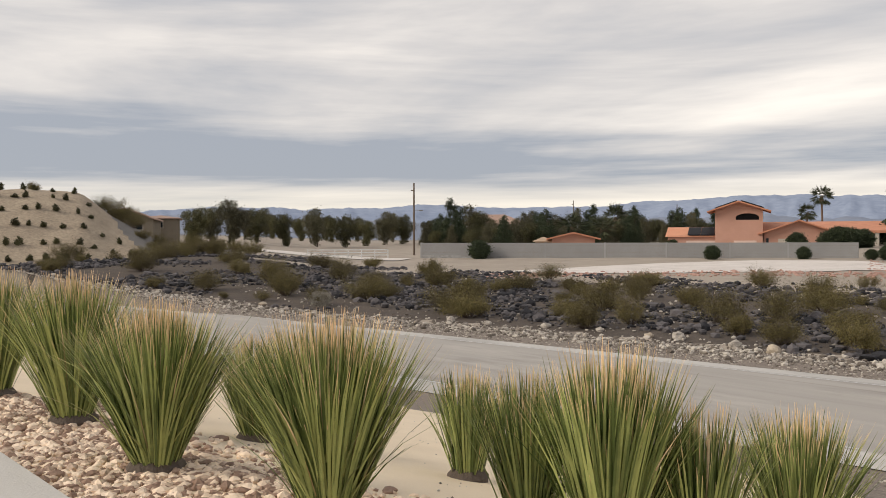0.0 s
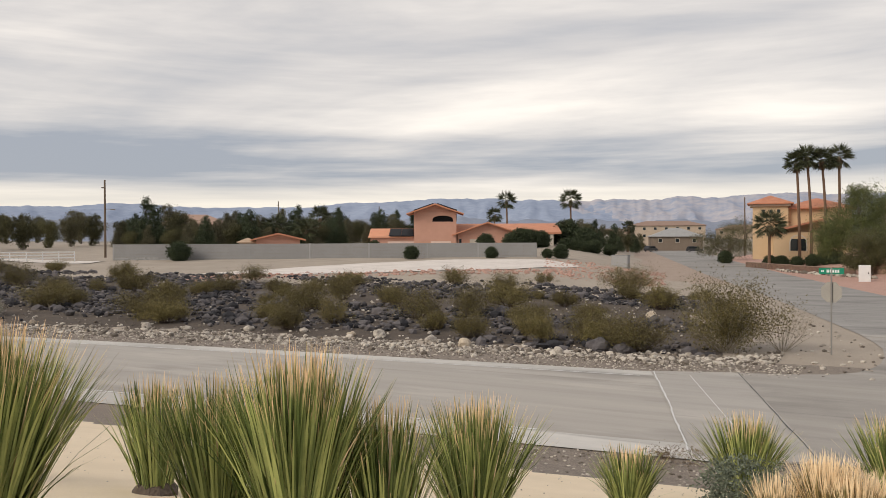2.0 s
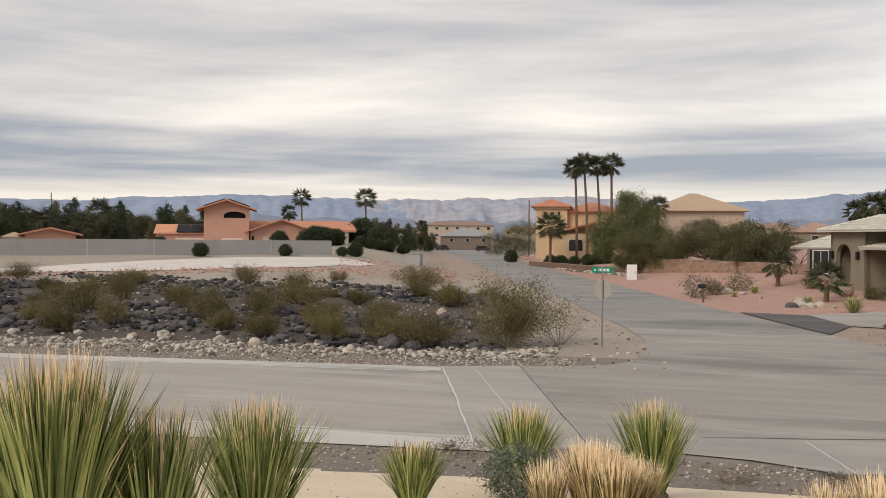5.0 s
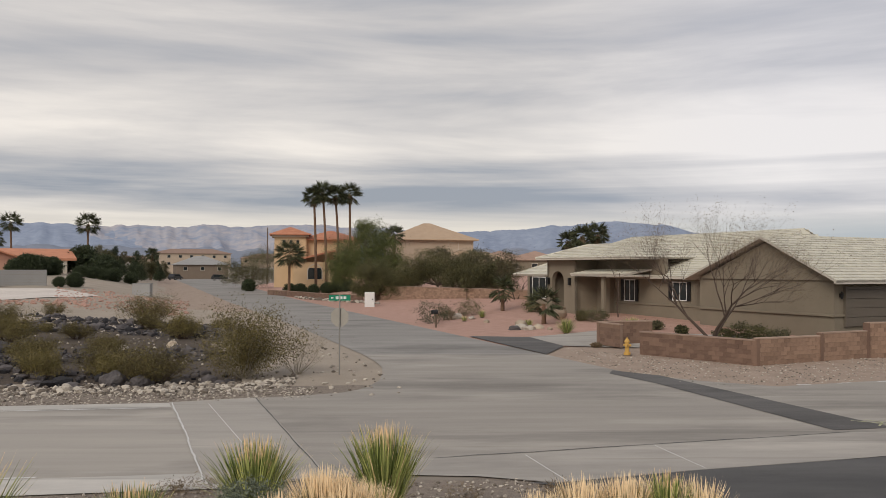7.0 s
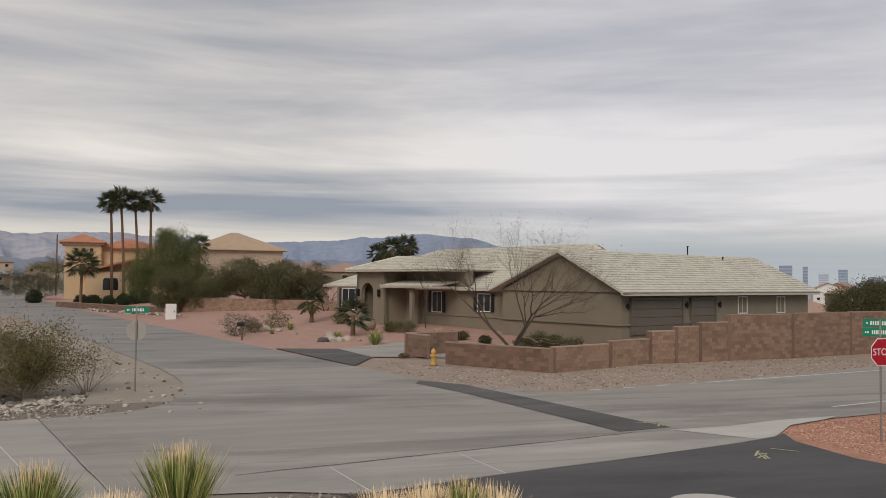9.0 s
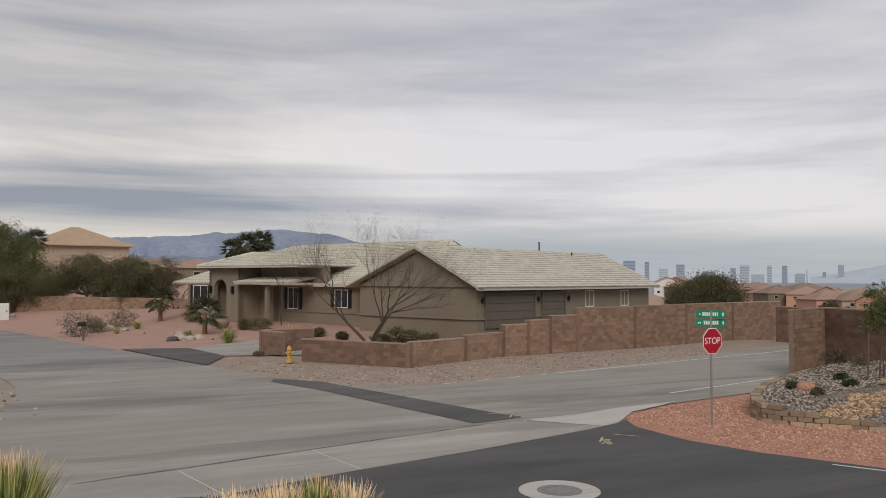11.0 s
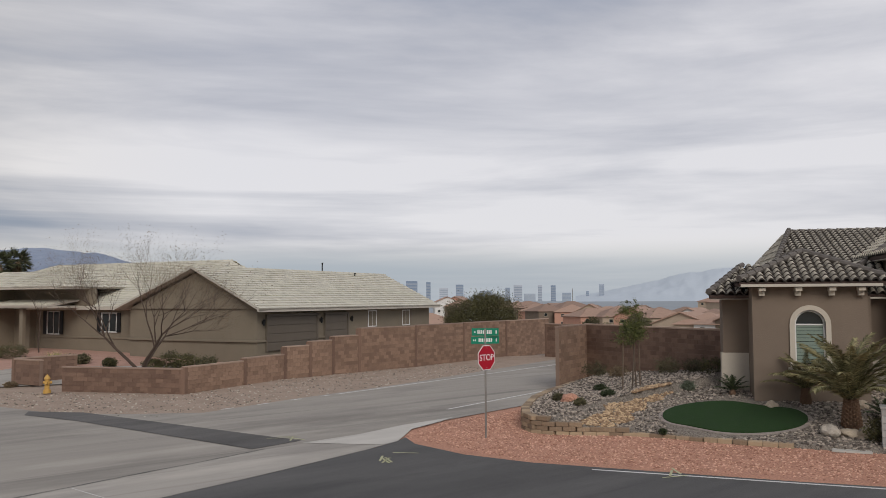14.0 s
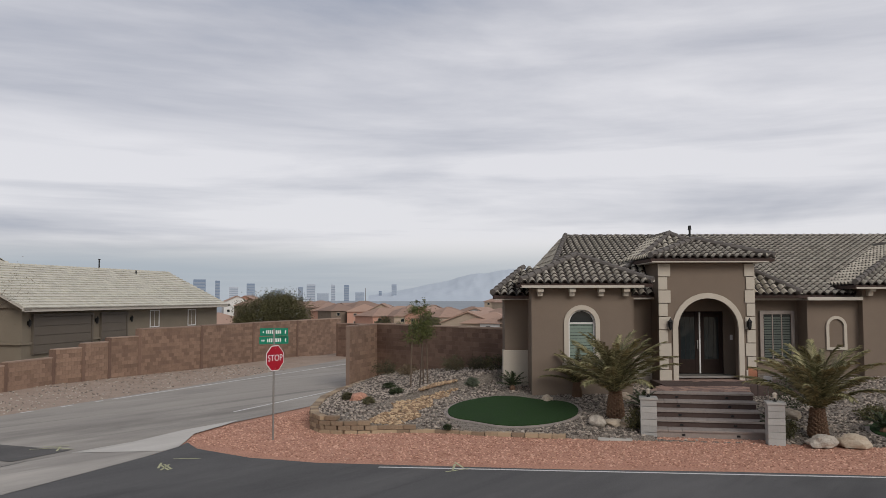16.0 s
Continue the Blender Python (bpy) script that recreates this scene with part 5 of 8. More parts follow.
pink = thing("house", "salmon stucco villa with terracotta roof and lookout tower", "house", pose(*P(28, 150), 2.3, 0, 0, 28))
Q = "stucco_pink"
part("wall", boxed(-15.5, -6.5, 0, 9, -1, 2.9), M[Q], pink)
bm = bmesh.new()
upright(bm, [(-0.5, 2.7), (9.5, 2.7), (4.5, 4.4)], -15.9, -5.6)
bmesh.ops.transform(bm, matrix=Matrix(((0, 1, 0, 0), (1, 0, 0, 0), (0, 0, 1, 0), (0, 0, 0, 1))), verts=bm.verts)
bmesh.ops.recalc_face_normals(bm, faces=bm.faces)
part("roof", bm, M["tile_red"], pink)
for k in range(4):
    sp = bmesh.new()
    box(sp, -1.06, 1.06, -2.1, 2.1, 0, 0.09)
    ob = part("solar_panel", sp, M["solar"], pink)
    ob.matrix_basis = pose(-12.2 + 2.2 * k + 1.1, 1.55, 3.62, 18.5, 0, 0)
part("garage_door", boxed(-12.4, -7.0, -0.06, 0, -0.6, 2.0), M["pale_garage"], pink)
part("tower", boxed(-7.6, 0.0, -0.6, 7, -1, 5.5), M[Q], pink)
for x in (-7.35, -4.6, -0.25):
    part("tower_post", boxed(x - 0.25, x + 0.25, -0.6, -0.1, 5.5, 7.0), M[Q], pink)
part("tower_back", boxed(-7.6, 0, 6.3, 7, 5.5, 7.0), M[Q], pink)
# black plate across the lookout in place of its inner shade
part("loggia_shade", boxed(-7.0, -0.4, 1.6, 1.9, 5.5, 7.0), M["black"], pink, "black plate for the shade inside the lookout")
part("tower_lintel", arched_wall(-7.6, 0, 5.5, 7.3, -4.3, -0.6, 5.9, -0.62, -0.3, rise=0.7), M[Q], pink)
plain_gable(pink, -7.6, 0.0, -0.6, 7, 7.2, 1.3, "tile_red", Q, 1.3)
for side in (-1, 1):
    for k in range(2):
        ob = part("solar_panel", boxed(-1.9, 1.9, -1.5, 1.5, 0, 0.08), M["solar"], pink)
        ob.matrix_basis = pose(-3.8 + side * 2.1, 1.2 + 3.2 * k, 8.18, 0, side * 18.9, 0)
# side openings are black plates, their shade put in as colour
for y in (1.2, 4.0):
    part("side_opening", boxed(-7.66, -7.58, y, y + 1.6, 5.7, 6.9), M["black"], pink, "black plate for the shade in a lookout opening")
    part("side_opening", boxed(-0.02, 0.06, y, y + 1.6, 5.7, 6.9), M["black"], pink, "black plate for the shade in a lookout opening")
part("garage_door", boxed(-4.6, -1.0, -0.68, -0.6, -0.6, 2.0), M["pale_garage"], pink)
part("wall", boxed(0.0, 12.5, 2.0, 12, -1, 3.4), M[Q], pink)
plain_gable(pink, 0.2, 11.0, 0.0, 12, 3.3, 1.9, "tile_red", Q, 1.0)
part("wall", boxed(0.2, 11.0, 0.1, 2.0, -1, 3.3), M[Q], pink)
part("garage_door", boxed(2.4, 4.6, 0.03, 0.1, -0.6, 2.3), M["cream"], pink)
part("window", boxed(-0.9 + 1.4, 0.9, 0.02, 0.1, 1.2, 2.4), M["glass"], pink)
bm = bmesh.new()
upright(bm, [(1.0, 3.6), (9.0, 5.3), (9.3, 5.3), (14, 3.4), (14, 3.2), (1, 3.2)], -1.0, 19.0)
bmesh.ops.transform(bm, matrix=Matrix(((0, 1, 0, 0), (1, 0, 0, 0), (0, 0, 1, 0), (0, 0, 0, 1))), verts=bm.verts)
bmesh.ops.recalc_face_normals(bm, faces=bm.faces)
part("roof", bm, M["tile_red"], pink)
part("portico_column", boxed(17.0, 17.6, 1.2, 1.8, -1.6, 3.3, 0.05), M["cream"], pink, "pale round portico column")
part("portico_column", boxed(13.6, 14.0, 6.2, 6.8, -1.6, 3.3, 0.05), M["cream"], pink, "pale round portico column")

shed = thing("shed", "low salmon stucco outbuilding with terracotta roof", "outbuilding", pose(*P(40.2, 135), 2.6, 0, 0, 40))
part("wall", boxed(-3.2, 3.6, 0, 5, -1, 2.2), M[Q], shed)
plain_gable(shed, -3.2, 3.6, 0, 5, 2.1, 0.8, "tile_red", Q, 0.9)
part("wall", boxed(-6.0, -3.2, 1.5, 5, -1, 1.7), M["stucco_beige"], shed)
plain_hip(shed, -6.0, -3.3, 1.5, 5, 1.7, 0.7, "tile_beige", 0.3)

orange = thing("house", "two-storey apricot stucco villa with terracotta hip roofs", "house", pose(*P(6.0, 140), 2.2, 0, 0, 8))
R = "stucco_orange"
part("wall", boxed(-6.2, -1.0, 0, 6, -1, 7.6), M[R], orange)
plain_hip(orange, -6.2, -1.0, 0, 6, 7.8, 1.3, "tile_red", 0.8)
part("cornice", boxed(-6.6, -0.6, -0.4, 6.4, 7.3, 7.7), M["stucco_beige"], orange)
part("wall", boxed(-1.4, 8.0, 1.0, 12, -1, 6.9), M[R], orange)
plain_hip(orange, -1.4, 8.0, 1.0, 12, 7.0, 1.7, "tile_red", 0.8)
part("wall", boxed(-3.2, 3.5, -3.0, 1.0, -1, 3.2), M[R], orange)
bm = bmesh.new()
upright(bm, [(-4.0, 3.0), (3.8, 5.0), (3.8, 5.25), (-4.0, 3.3)], -3.8, 1.0)
part("roof", bm, M["tile_red"], orange)
for x in (-4.6, -3.5, -2.4):
    part("window", boxed(x - 0.22, x + 0.22, -0.05, 0.03, 6.2, 6.8), M["glass"], orange)
part("arched_window", arch_trim(-0.8, 1.4, 0.3, 1.6, 0.15, -3.06, -2.98), M["cream"], orange)
part("window", boxed(-0.8, 1.4, -3.03, -2.99, 0.4, 2.2), M["glass"], orange)

beige = thing("house", "two-storey beige stucco house with tan hip roof", "house", pose(*P(-2.3, 150), 1.6, 0, 0, 6))
part("wall", boxed(-8.0, 7.2, 0, 14, -1, 7.9), M["stucco_beige"], beige)
plain_hip(beige, -8.0, 7.2, 0, 14, 8.0, 3.3, "tile_beige", 0.9)
window(beige, 2.6, 4.4, 6.2, 7.4, 0.0, "cream", 0, "small dark upper window")
part("wall", boxed(0.5, 13.5, -4, 4, -1, 3.9), M["stucco_beige"], beige)
plain_hip(beige, 0.5, 13.5, -4, 4, 4.0, 1.9, "tile_beige", 0.6)


def far_house(az, d, w, deep, h, rise, roof, wall_mat, turn, base=None, label="tan stucco tract house with tile roof", tile="tile_far"):
    x, y = P(az, d)
    b = height(x, y) if base is None else base
    hs = thing("house", label, "house", pose(x, y, b, 0, 0, turn), "distant tract houses")
    part("wall", boxed(-w / 2, w / 2, 0, deep, -3, h), M[wall_mat], hs)
    if roof == "hip":
        plain_hip(hs, -w / 2, w / 2, 0, deep, h, rise, tile, 0.5)
    else:
        plain_gable(hs, -w / 2, w / 2, 0, deep, h, rise, "tile_far", wall_mat, 0.5)
    n = max(1, int(w / 4))
    for i in range(n):
        xx = -w / 2 + w * (i + 0.5) / n
        for zz in ([h - 1.9] if h < 4.5 else [h - 1.9, h - 4.7]):
            f = part("window", boxed(xx - 0.65, xx + 0.65, -0.06, 0.01, zz, zz + 1.2), M["cream"], hs)
            part("pane", boxed(xx - 0.55, xx + 0.55, -0.09, -0.055, zz + 0.1, zz + 1.1), M["glass"], f)
    return hs


rng = random.Random(11)
for k in range(46):
    az, f = -40.5 - 22 * ((k * 0.618) % 1), (k * 0.377) % 1
    d = 190 + 260 * f
    b, top = height(*P(az, d)), -1.0 + 1.15 * f + rng.uniform(-0.15, 0.15)
    roof = ("hip", "gable", "hip")[k % 3]
    wm = ("stucco_beige", "stucco_taupe", "stucco_beige", "stucco_pink", "white")[k % 5]
    far_house(az, d, rng.uniform(10, 15), 12, max(2.6, 4.3 + d * math.tan(radians(top)) - b - 2.7), 2.7, roof, wm, az + rng.uniform(-40, 40), b)
for az, d, top, w in ((13.9, 345, 1.3, 30), (9.0, 360, 1.0, 22), (-6.8, 190, 1.3, 12), (-9.2, 170, 0.9, 12), (17.5, 420, 0.8, 30)):
    b = height(*P(az, d))
    far_house(az, d, w, 14, max(2.8, 4.3 + d * math.tan(radians(top)) - b - 1.9), 1.9, "hip", "stucco_olive" if d < 280 else "stucco_beige", az, b)
far_house(13.2, 262, 15.0, 12, 2.7, 2.6, "hip", "stucco_taupe", 20, 4.3 + 262 * math.tan(radians(0.82)) - 5.3, "grey-roofed bungalow with garage at the end of the street", "grey_block")
far_house(69.9, 150, 9, 12, 5.6, 1.6, "gable", "stucco_olive", 62, 2.6, "tan stucco house with gable roof on the rise")
far_house(67.8, 165, 7, 12, 6.2, 0.6, "hip", "stucco_olive", 66, 2.6, "tan stucco house with flat parapet on the rise")
far_house(45.5, 240, 20, 14, 7.0, 3.2, "hip", "white", 45, 2.0, "pale house with grey hip roof among trees")

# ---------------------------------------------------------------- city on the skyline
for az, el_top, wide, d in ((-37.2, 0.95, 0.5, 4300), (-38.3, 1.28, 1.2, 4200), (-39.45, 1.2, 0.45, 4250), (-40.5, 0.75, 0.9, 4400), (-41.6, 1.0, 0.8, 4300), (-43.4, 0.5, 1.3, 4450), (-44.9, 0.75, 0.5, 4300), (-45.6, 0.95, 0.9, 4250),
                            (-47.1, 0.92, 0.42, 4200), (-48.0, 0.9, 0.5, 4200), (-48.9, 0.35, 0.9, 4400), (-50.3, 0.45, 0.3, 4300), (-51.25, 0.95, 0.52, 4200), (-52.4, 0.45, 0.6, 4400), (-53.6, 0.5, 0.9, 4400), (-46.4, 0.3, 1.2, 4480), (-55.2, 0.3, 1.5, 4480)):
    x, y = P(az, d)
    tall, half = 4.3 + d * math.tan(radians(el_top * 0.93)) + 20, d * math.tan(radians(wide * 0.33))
    tw = thing("tower_block", "high-rise tower on the city skyline, haze in its colour", "high-rise", pose(x, y, -20, 0, 0, az), "city skyline towers")
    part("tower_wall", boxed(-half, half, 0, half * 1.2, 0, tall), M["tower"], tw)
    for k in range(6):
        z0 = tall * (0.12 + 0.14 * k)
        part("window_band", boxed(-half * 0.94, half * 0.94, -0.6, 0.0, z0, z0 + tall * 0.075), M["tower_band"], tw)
mast = thing("radio_mast", "thin steel lattice mast on the skyline", "mast", pose(*P(-49.3, 900), -14, 0, 0, 0))
bm = bmesh.new()
tube(bm, (0, 0, 0), (0, 0, 28), 0.5, 0.3, 6)
part("mast_tube", bm, M["steel"], mast)
# ---------------------------------------------------------------- leaves, stems, stones
def at(az, d, z=None, turn=0.0, size=1.0):
    x, y = P(az, d)
    return pose(x, y, height(x, y) if z is None else z, 0, 0, turn) @ Matrix.Scale(size, 4)


def on_ground(x, y, turn=0.0, size=1.0, sink=0.0):
    return pose(x, y, height(x, y) - sink, 0, 0, turn) @ Matrix.Scale(size, 4)


def leaf_mesh(name, centres, ways, long, wide, mat, rng, droop=0.0):
    """Small pointed leaves, one quad each, at the centres, pointing roughly along the ways."""
    n = len(centres)
    ways = ways / (np.linalg.norm(ways, axis=1, keepdims=True) + 1e-9)
    ways[:, 2] -= droop
    ways /= np.linalg.norm(ways, axis=1, keepdims=True) + 1e-9
    side = np.cross(ways, rng.normal(size=(n, 3)))
    side /= np.linalg.norm(side, axis=1, keepdims=True) + 1e-9
    ln = long * rng.uniform(0.6, 1.3, (n, 1))
    wd = wide * rng.uniform(0.6, 1.3, (n, 1))
    v = np.stack([centres - ways * ln / 2, centres + side * wd / 2, centres + ways * ln / 2, centres - side * wd / 2], 1).reshape(-1, 3)
    f = np.arange(4 * n).reshape(-1, 4)
    me = bpy.data.meshes.new(name)
    me.from_pydata(v.tolist(), [], f.tolist())
    me.materials.append(mat)
    return me


def crown(name, blobs, clumps, per, long, wide, mat, seed, droop=0.0, spread=0.22, shell=0.55):
    """A crown of clumps set unevenly through some ellipsoids, each clump a spray of leaves."""
    rng = np.random.default_rng(seed)
    cs, ws = [], []
    vol = np.array([b[3] * b[4] * b[5] for b in blobs]) ** 0.7
    pick = rng.choice(len(blobs), clumps, p=vol / vol.sum())
    for k in pick:
        b = np.array(blobs[k], float)
        d = rng.normal(size=3)
        d /= np.linalg.norm(d)
        r = shell + (1 - shell) * rng.random() ** 0.6
        c = b[:3] + d * b[3:] * r * rng.uniform(0.85, 1.08)
        s = spread * b[3:].mean() * rng.uniform(0.5, 1.3)
        o = rng.normal(size=(per, 3)) * s * np.array([1, 1, 0.75])
        cs.append(c + o)
        ws.append(o + d * 0.4 * s + rng.normal(size=(per, 3)) * s * 0.8)
    return leaf_mesh(name, np.concatenate(cs), np.concatenate(ws), long, wide, mat, rng, droop)


def branch(bm, p, way, long, r, depth, rng, kids=3, bend=0.35, up=0.1, tips=None, n=6, shrink=0.68, thick=0.62):
    """A limb in three bent pieces that forks."""
    p, way = Vector(p), Vector(way).normalized()
    rr = r
    for k in range(3):
        way = (way + Vector((rng.uniform(-1, 1), rng.uniform(-1, 1), rng.uniform(-0.6, 0.8))) * bend * 0.4 + Vector((0, 0, up * 0.3))).normalized()
        q = p + way * long / 3
        r2 = r * (1 - 0.15 * (k + 1))
        tube(bm, p, q, rr, r2, n, False)
        p, rr = q, r2
        if depth > 0 and k > 0:
            for _ in range(1 if k == 1 else kids - 1):
                w = (way + Vector((rng.uniform(-1, 1), rng.uniform(-1, 1), rng.uniform(-0.5, 0.9))) * (0.55 + bend)).normalized()
                branch(bm, p, w, long * shrink * rng.uniform(0.75, 1.15), rr * thick, depth - 1, rng, kids, bend, up, tips, max(3, n - 1), shrink, thick)
    if tips is not None and depth == 0:
        tips.append(tuple(p))


def stones(name, places, sizes, mat, seed, label, category, flat=0.65, owner=None):
    """Rough stones, many in one heap."""
    rng = np.random.default_rng(seed)
    bm = bmesh.new()
    bmesh.ops.create_icosphere(bm, subdivisions=1, radius=1.0)
    base = np.array([v.co[:] for v in bm.verts])
    bm.verts.index_update()
    faces = np.array([[v.index for v in f.verts] for f in bm.faces])
    bm.free()
    V, F = [], []
    nb = len(base)
    for i, (p, s) in enumerate(zip(places, sizes)):
        sc = s * rng.uniform(0.65, 1.25, 3) * np.array([1, 1, flat])
        v = base * (1 + rng.uniform(-0.28, 0.22, (nb, 1))) * sc
        a = rng.uniform(0, 6.28)
        ca, sa = math.cos(a), math.sin(a)
        v = v @ np.array([[ca, sa, 0], [-sa, ca, 0], [0, 0, 1]])
        V.append(v + np.array(p))
        F.append(faces + nb * i)
    me = bpy.data.meshes.new(name)
    me.from_pydata(np.concatenate(V).tolist(), [], np.concatenate(F).tolist())
    me.materials.append(mat)
    ob = part(name, me)
    return tagged(ob, label, category, "", "stuff")


def rock(name, x, y, z, s, mat, seed, label, flat=0.7, group=""):
    """One boulder with facets and small dents."""
    bm = bmesh.new()
    bmesh.ops.create_icosphere(bm, subdivisions=3, radius=1.0)
    r = random.Random(seed)
    sx, sy, sz = s * r.uniform(0.8, 1.3), s * r.uniform(0.7, 1.1), s * flat * r.uniform(0.8, 1.2)
    for v in bm.verts:
        k = 1 + 0.34 * noise.noise(v.co * 1.3 + Vector((seed, 0, 0))) + 0.12 * noise.noise(v.co * 3.7 + Vector((0, seed, 0)))
        v.co = Vector((v.co.x * k * sx, v.co.y * k * sy, max(v.co.z, -0.5) * k * sz))
    ob = part(name, bm, mat)
    ob.matrix_basis = pose(x, y, z + 0.35 * sz, 0, 0, r.uniform(0, 360))
    return tagged(ob, label, "rock", group)


# ---------------------------------------------------------------- clumps of long leaves on the slope
def blade_mesh(name, n, tall, mat, seed, spread=48, base=0.09, width=0.012, arch=0.35, upright_bias=1.6):
    """Stiff narrow leaves from one heart: tall and straw-tipped in the middle, shorter and arching outside."""
    rng = np.random.default_rng(seed)
    V, F, UV = [], [], []
    seg = 5
    for i in range(n):
        phi = rng.uniform(0, 2 * math.pi)
        q = rng.random() ** upright_bias
        stray = rng.random() < 0.06
        th = radians(spread) * (q + (rng.uniform(0.1, 0.5) if stray else 0)) + rng.normal() * 0.02
        ln = tall * rng.uniform(0.86, 1.06) * (1 - 0.16 * q * q) / max(0.75, math.cos(min(th, 0.6))) ** 0.8 * (rng.uniform(0.7, 1.0) if stray else 1)
        if rng.random() < 0.12:
            ln *= rng.uniform(0.5, 0.85)
        rb = base * math.sqrt(rng.random())
        out = np.array([math.cos(phi), math.sin(phi), 0])
        side = np.array([-math.sin(phi), math.cos(phi), 0])
        tw = rng.uniform(-0.9, 0.9)
        side = side * math.cos(tw) + np.array([0, 0, 1]) * math.sin(tw) * 0.3 + out * math.sin(tw) * 0.8
        sway = rng.normal(size=2) * (0.09 if stray else 0.03)
        wd = width * rng.uniform(0.7, 1.25)
        straw = 0.07 * q - (0.02 if q < 0.4 else 0.0)
        k0 = len(V)
        for s in range(seg + 1):
            f = s / seg
            lean = th * (0.86 + (0.4 if stray else 0.22) * q * f * f)
            p = out * (rb + ln * f * math.sin(lean)) + np.array([sway[0] * f * f * ln, sway[1] * f * f * ln, ln * f * math.cos(lean) - 0.02])
            h = wd * (0.8 if s == 0 else (1 - f ** 4)) / 2 + 0.0008
            V.append((p - side * h).tolist())
            V.append((p + side * h).tolist())
            if s:
                g0, g1 = f - 1 / seg - straw, f - straw
                F.append((k0 + 2 * s - 2, k0 + 2 * s - 1, k0 + 2 * s + 1, k0 + 2 * s))
                UV += [0, g0, 1, g0, 1, g1, 0, g1]
    me = bpy.data.meshes.new(name)
    me.from_pydata(V, [], F)
    me.materials.append(mat)
    me.uv_layers.new(name="along").data.foreach_set("uv", UV)
    return me


def sotol(m, n, tall, seed, label, mat="blade", spread=48, width=0.012, bias=1.6, dry=0.12, base=0.09, group="sotol clumps on the slope"):
    t = thing("sotol_plant", label, "plant", m, group)
    part("leaf_mass", blade_mesh("leaves", n, tall, M[mat], seed, spread, base, width, upright_bias=bias), None, t)
    part("dry_leaf_mass", blade_mesh("dry_leaves", max(20, int(n * dry)), tall * 0.93, M["blade_dry"], seed + 50, spread * 1.15, base, width * 0.8), None, t, "straw-coloured dry leaves")
    bm = bmesh.new()
    lathe(bm, [(base * 1.5, -0.06), (base * 1.6, 0.03), (base * 1.1, 0.10), (base * 0.4, 0.14)], 12)
    part("base", bm, M["bark"], t, "dark shaggy base")
    return t


GREEN = "upright clump of long green leaves with straw tips"
for az, d, tall, n, spread, width, bias, seed in (
        (76.6, 9.8, 1.28, 800, 30, 0.014, 1.0, 1), (72.2, 8.1, 1.28, 900, 32, 0.013, 1.0, 2), (67.2, 6.25, 1.14, 1150, 35, 0.013, 0.95, 3), (61.3, 8.3, 1.0, 520, 32, 0.013, 1.0, 4),
        (56.4, 5.0, 1.14, 1300, 34, 0.012, 0.95, 5), (47.4, 7.6, 0.98, 420, 24, 0.014, 1.0, 6), (38.4, 4.75, 1.15, 800, 27, 0.014, 0.9, 7), (43.4, 5.4, 1.0, 430, 26, 0.013, 0.9, 8),
        (26.9, 6.1, 1.0, 620, 32, 0.012, 0.95, 9), (33.0, 4.9, 0.92, 400, 28, 0.012, 0.9, 10), (16.8, 9.2, 0.70, 420, 38, 0.014, 0.9, 11), (9.4, 12.3, 1.22, 520, 40, 0.018, 0.95, 12),
        (0.9, 12.1, 1.34, 520, 34, 0.018, 1.0, 13), (-17.5, 9.1, 0.66, 260, 30, 0.013, 1.0, 14)):
    sotol(at(az, d, None, seed * 40), n, tall, seed, GREEN, spread=spread * 0.88, width=width * 1.2, bias=bias, dry=0.035, base=0.08 + 0.04 * tall)
for az, d, tall, n, seed in ((4.9, 9.4, 0.80, 520, 21), (2.0, 9.8, 0.62, 260, 22), (7.8, 9.2, 0.55, 220, 23), (-12.2, 9.0, 0.62, 300, 24), (-15.0, 9.1, 0.64, 340, 25), (-9.5, 9.3, 0.5, 160, 26), (3.4, 9.2, 0.7, 260, 27), (-19.5, 9.2, 0.58, 200, 28)):
    sotol(at(az, d, None, seed * 25), n, tall, seed, "tuft of straw-coloured dry grass", "blade_dry", 27, 0.012, 1.0, 0.3, 0.16, "dry grass tufts")

# ---------------------------------------------------------------- pebbles on the terrace, concrete walk
rng = np.random.default_rng(31)
places, sizes = [], []
while len(places) < 7500:
    az, d = rng.uniform(40, 84), 3.6 + 6.5 * rng.random() ** 0.8
    x, y = P(az, d)
    v = y - 0.1 * x
    edge = 3.55 + 0.35 * noise.noise((x * 0.8, y * 0.8, 0)) - 0.16 * max(0, x + 5.2)
    if y < 1.72:
        continue
    if v < edge or (v < edge + 0.7 and rng.random() < 0.12):
        s = rng.choice([0.022, 0.032, 0.045], p=[0.4, 0.42, 0.18]) * rng.uniform(0.8, 1.25)
        places.append((x, y, height(x, y) + s * 0.25))
        sizes.append(s)
stones("river_pebbles", places, sizes, M["pebble"], 3, "tan and pink river pebbles on the terrace", "pebbles")
bm = bmesh.new()
prism(bm, [P(76.0, 6.85), P(72.3, 5.55), P(64, 4.0), P(40, 2.4), P(70, 1.2), P(110, 2.2), P(100, 6.0)], 2.5, 2.84)
setting("concrete_walk", bm, M["concrete"], "pale concrete walk edge beside pebbles", "pavement")
places, sizes = [], []
while len(places) < 1500:
    x = rng.uniform(-16, 3.5)
    y = far_line(x) - 9.95 - abs(rng.normal()) * 1.0
    s = rng.uniform(0.012, 0.05)
    if rng.random() < 0.3:
        s *= 0.6
    places.append((x, y, height(x, y) + s * 0.3))
    sizes.append(s)
stones("shoulder_gravel", places, sizes, M["pale_stone"], 4, "loose grey gravel on the road shoulder", "gravel")

places, sizes = [], []
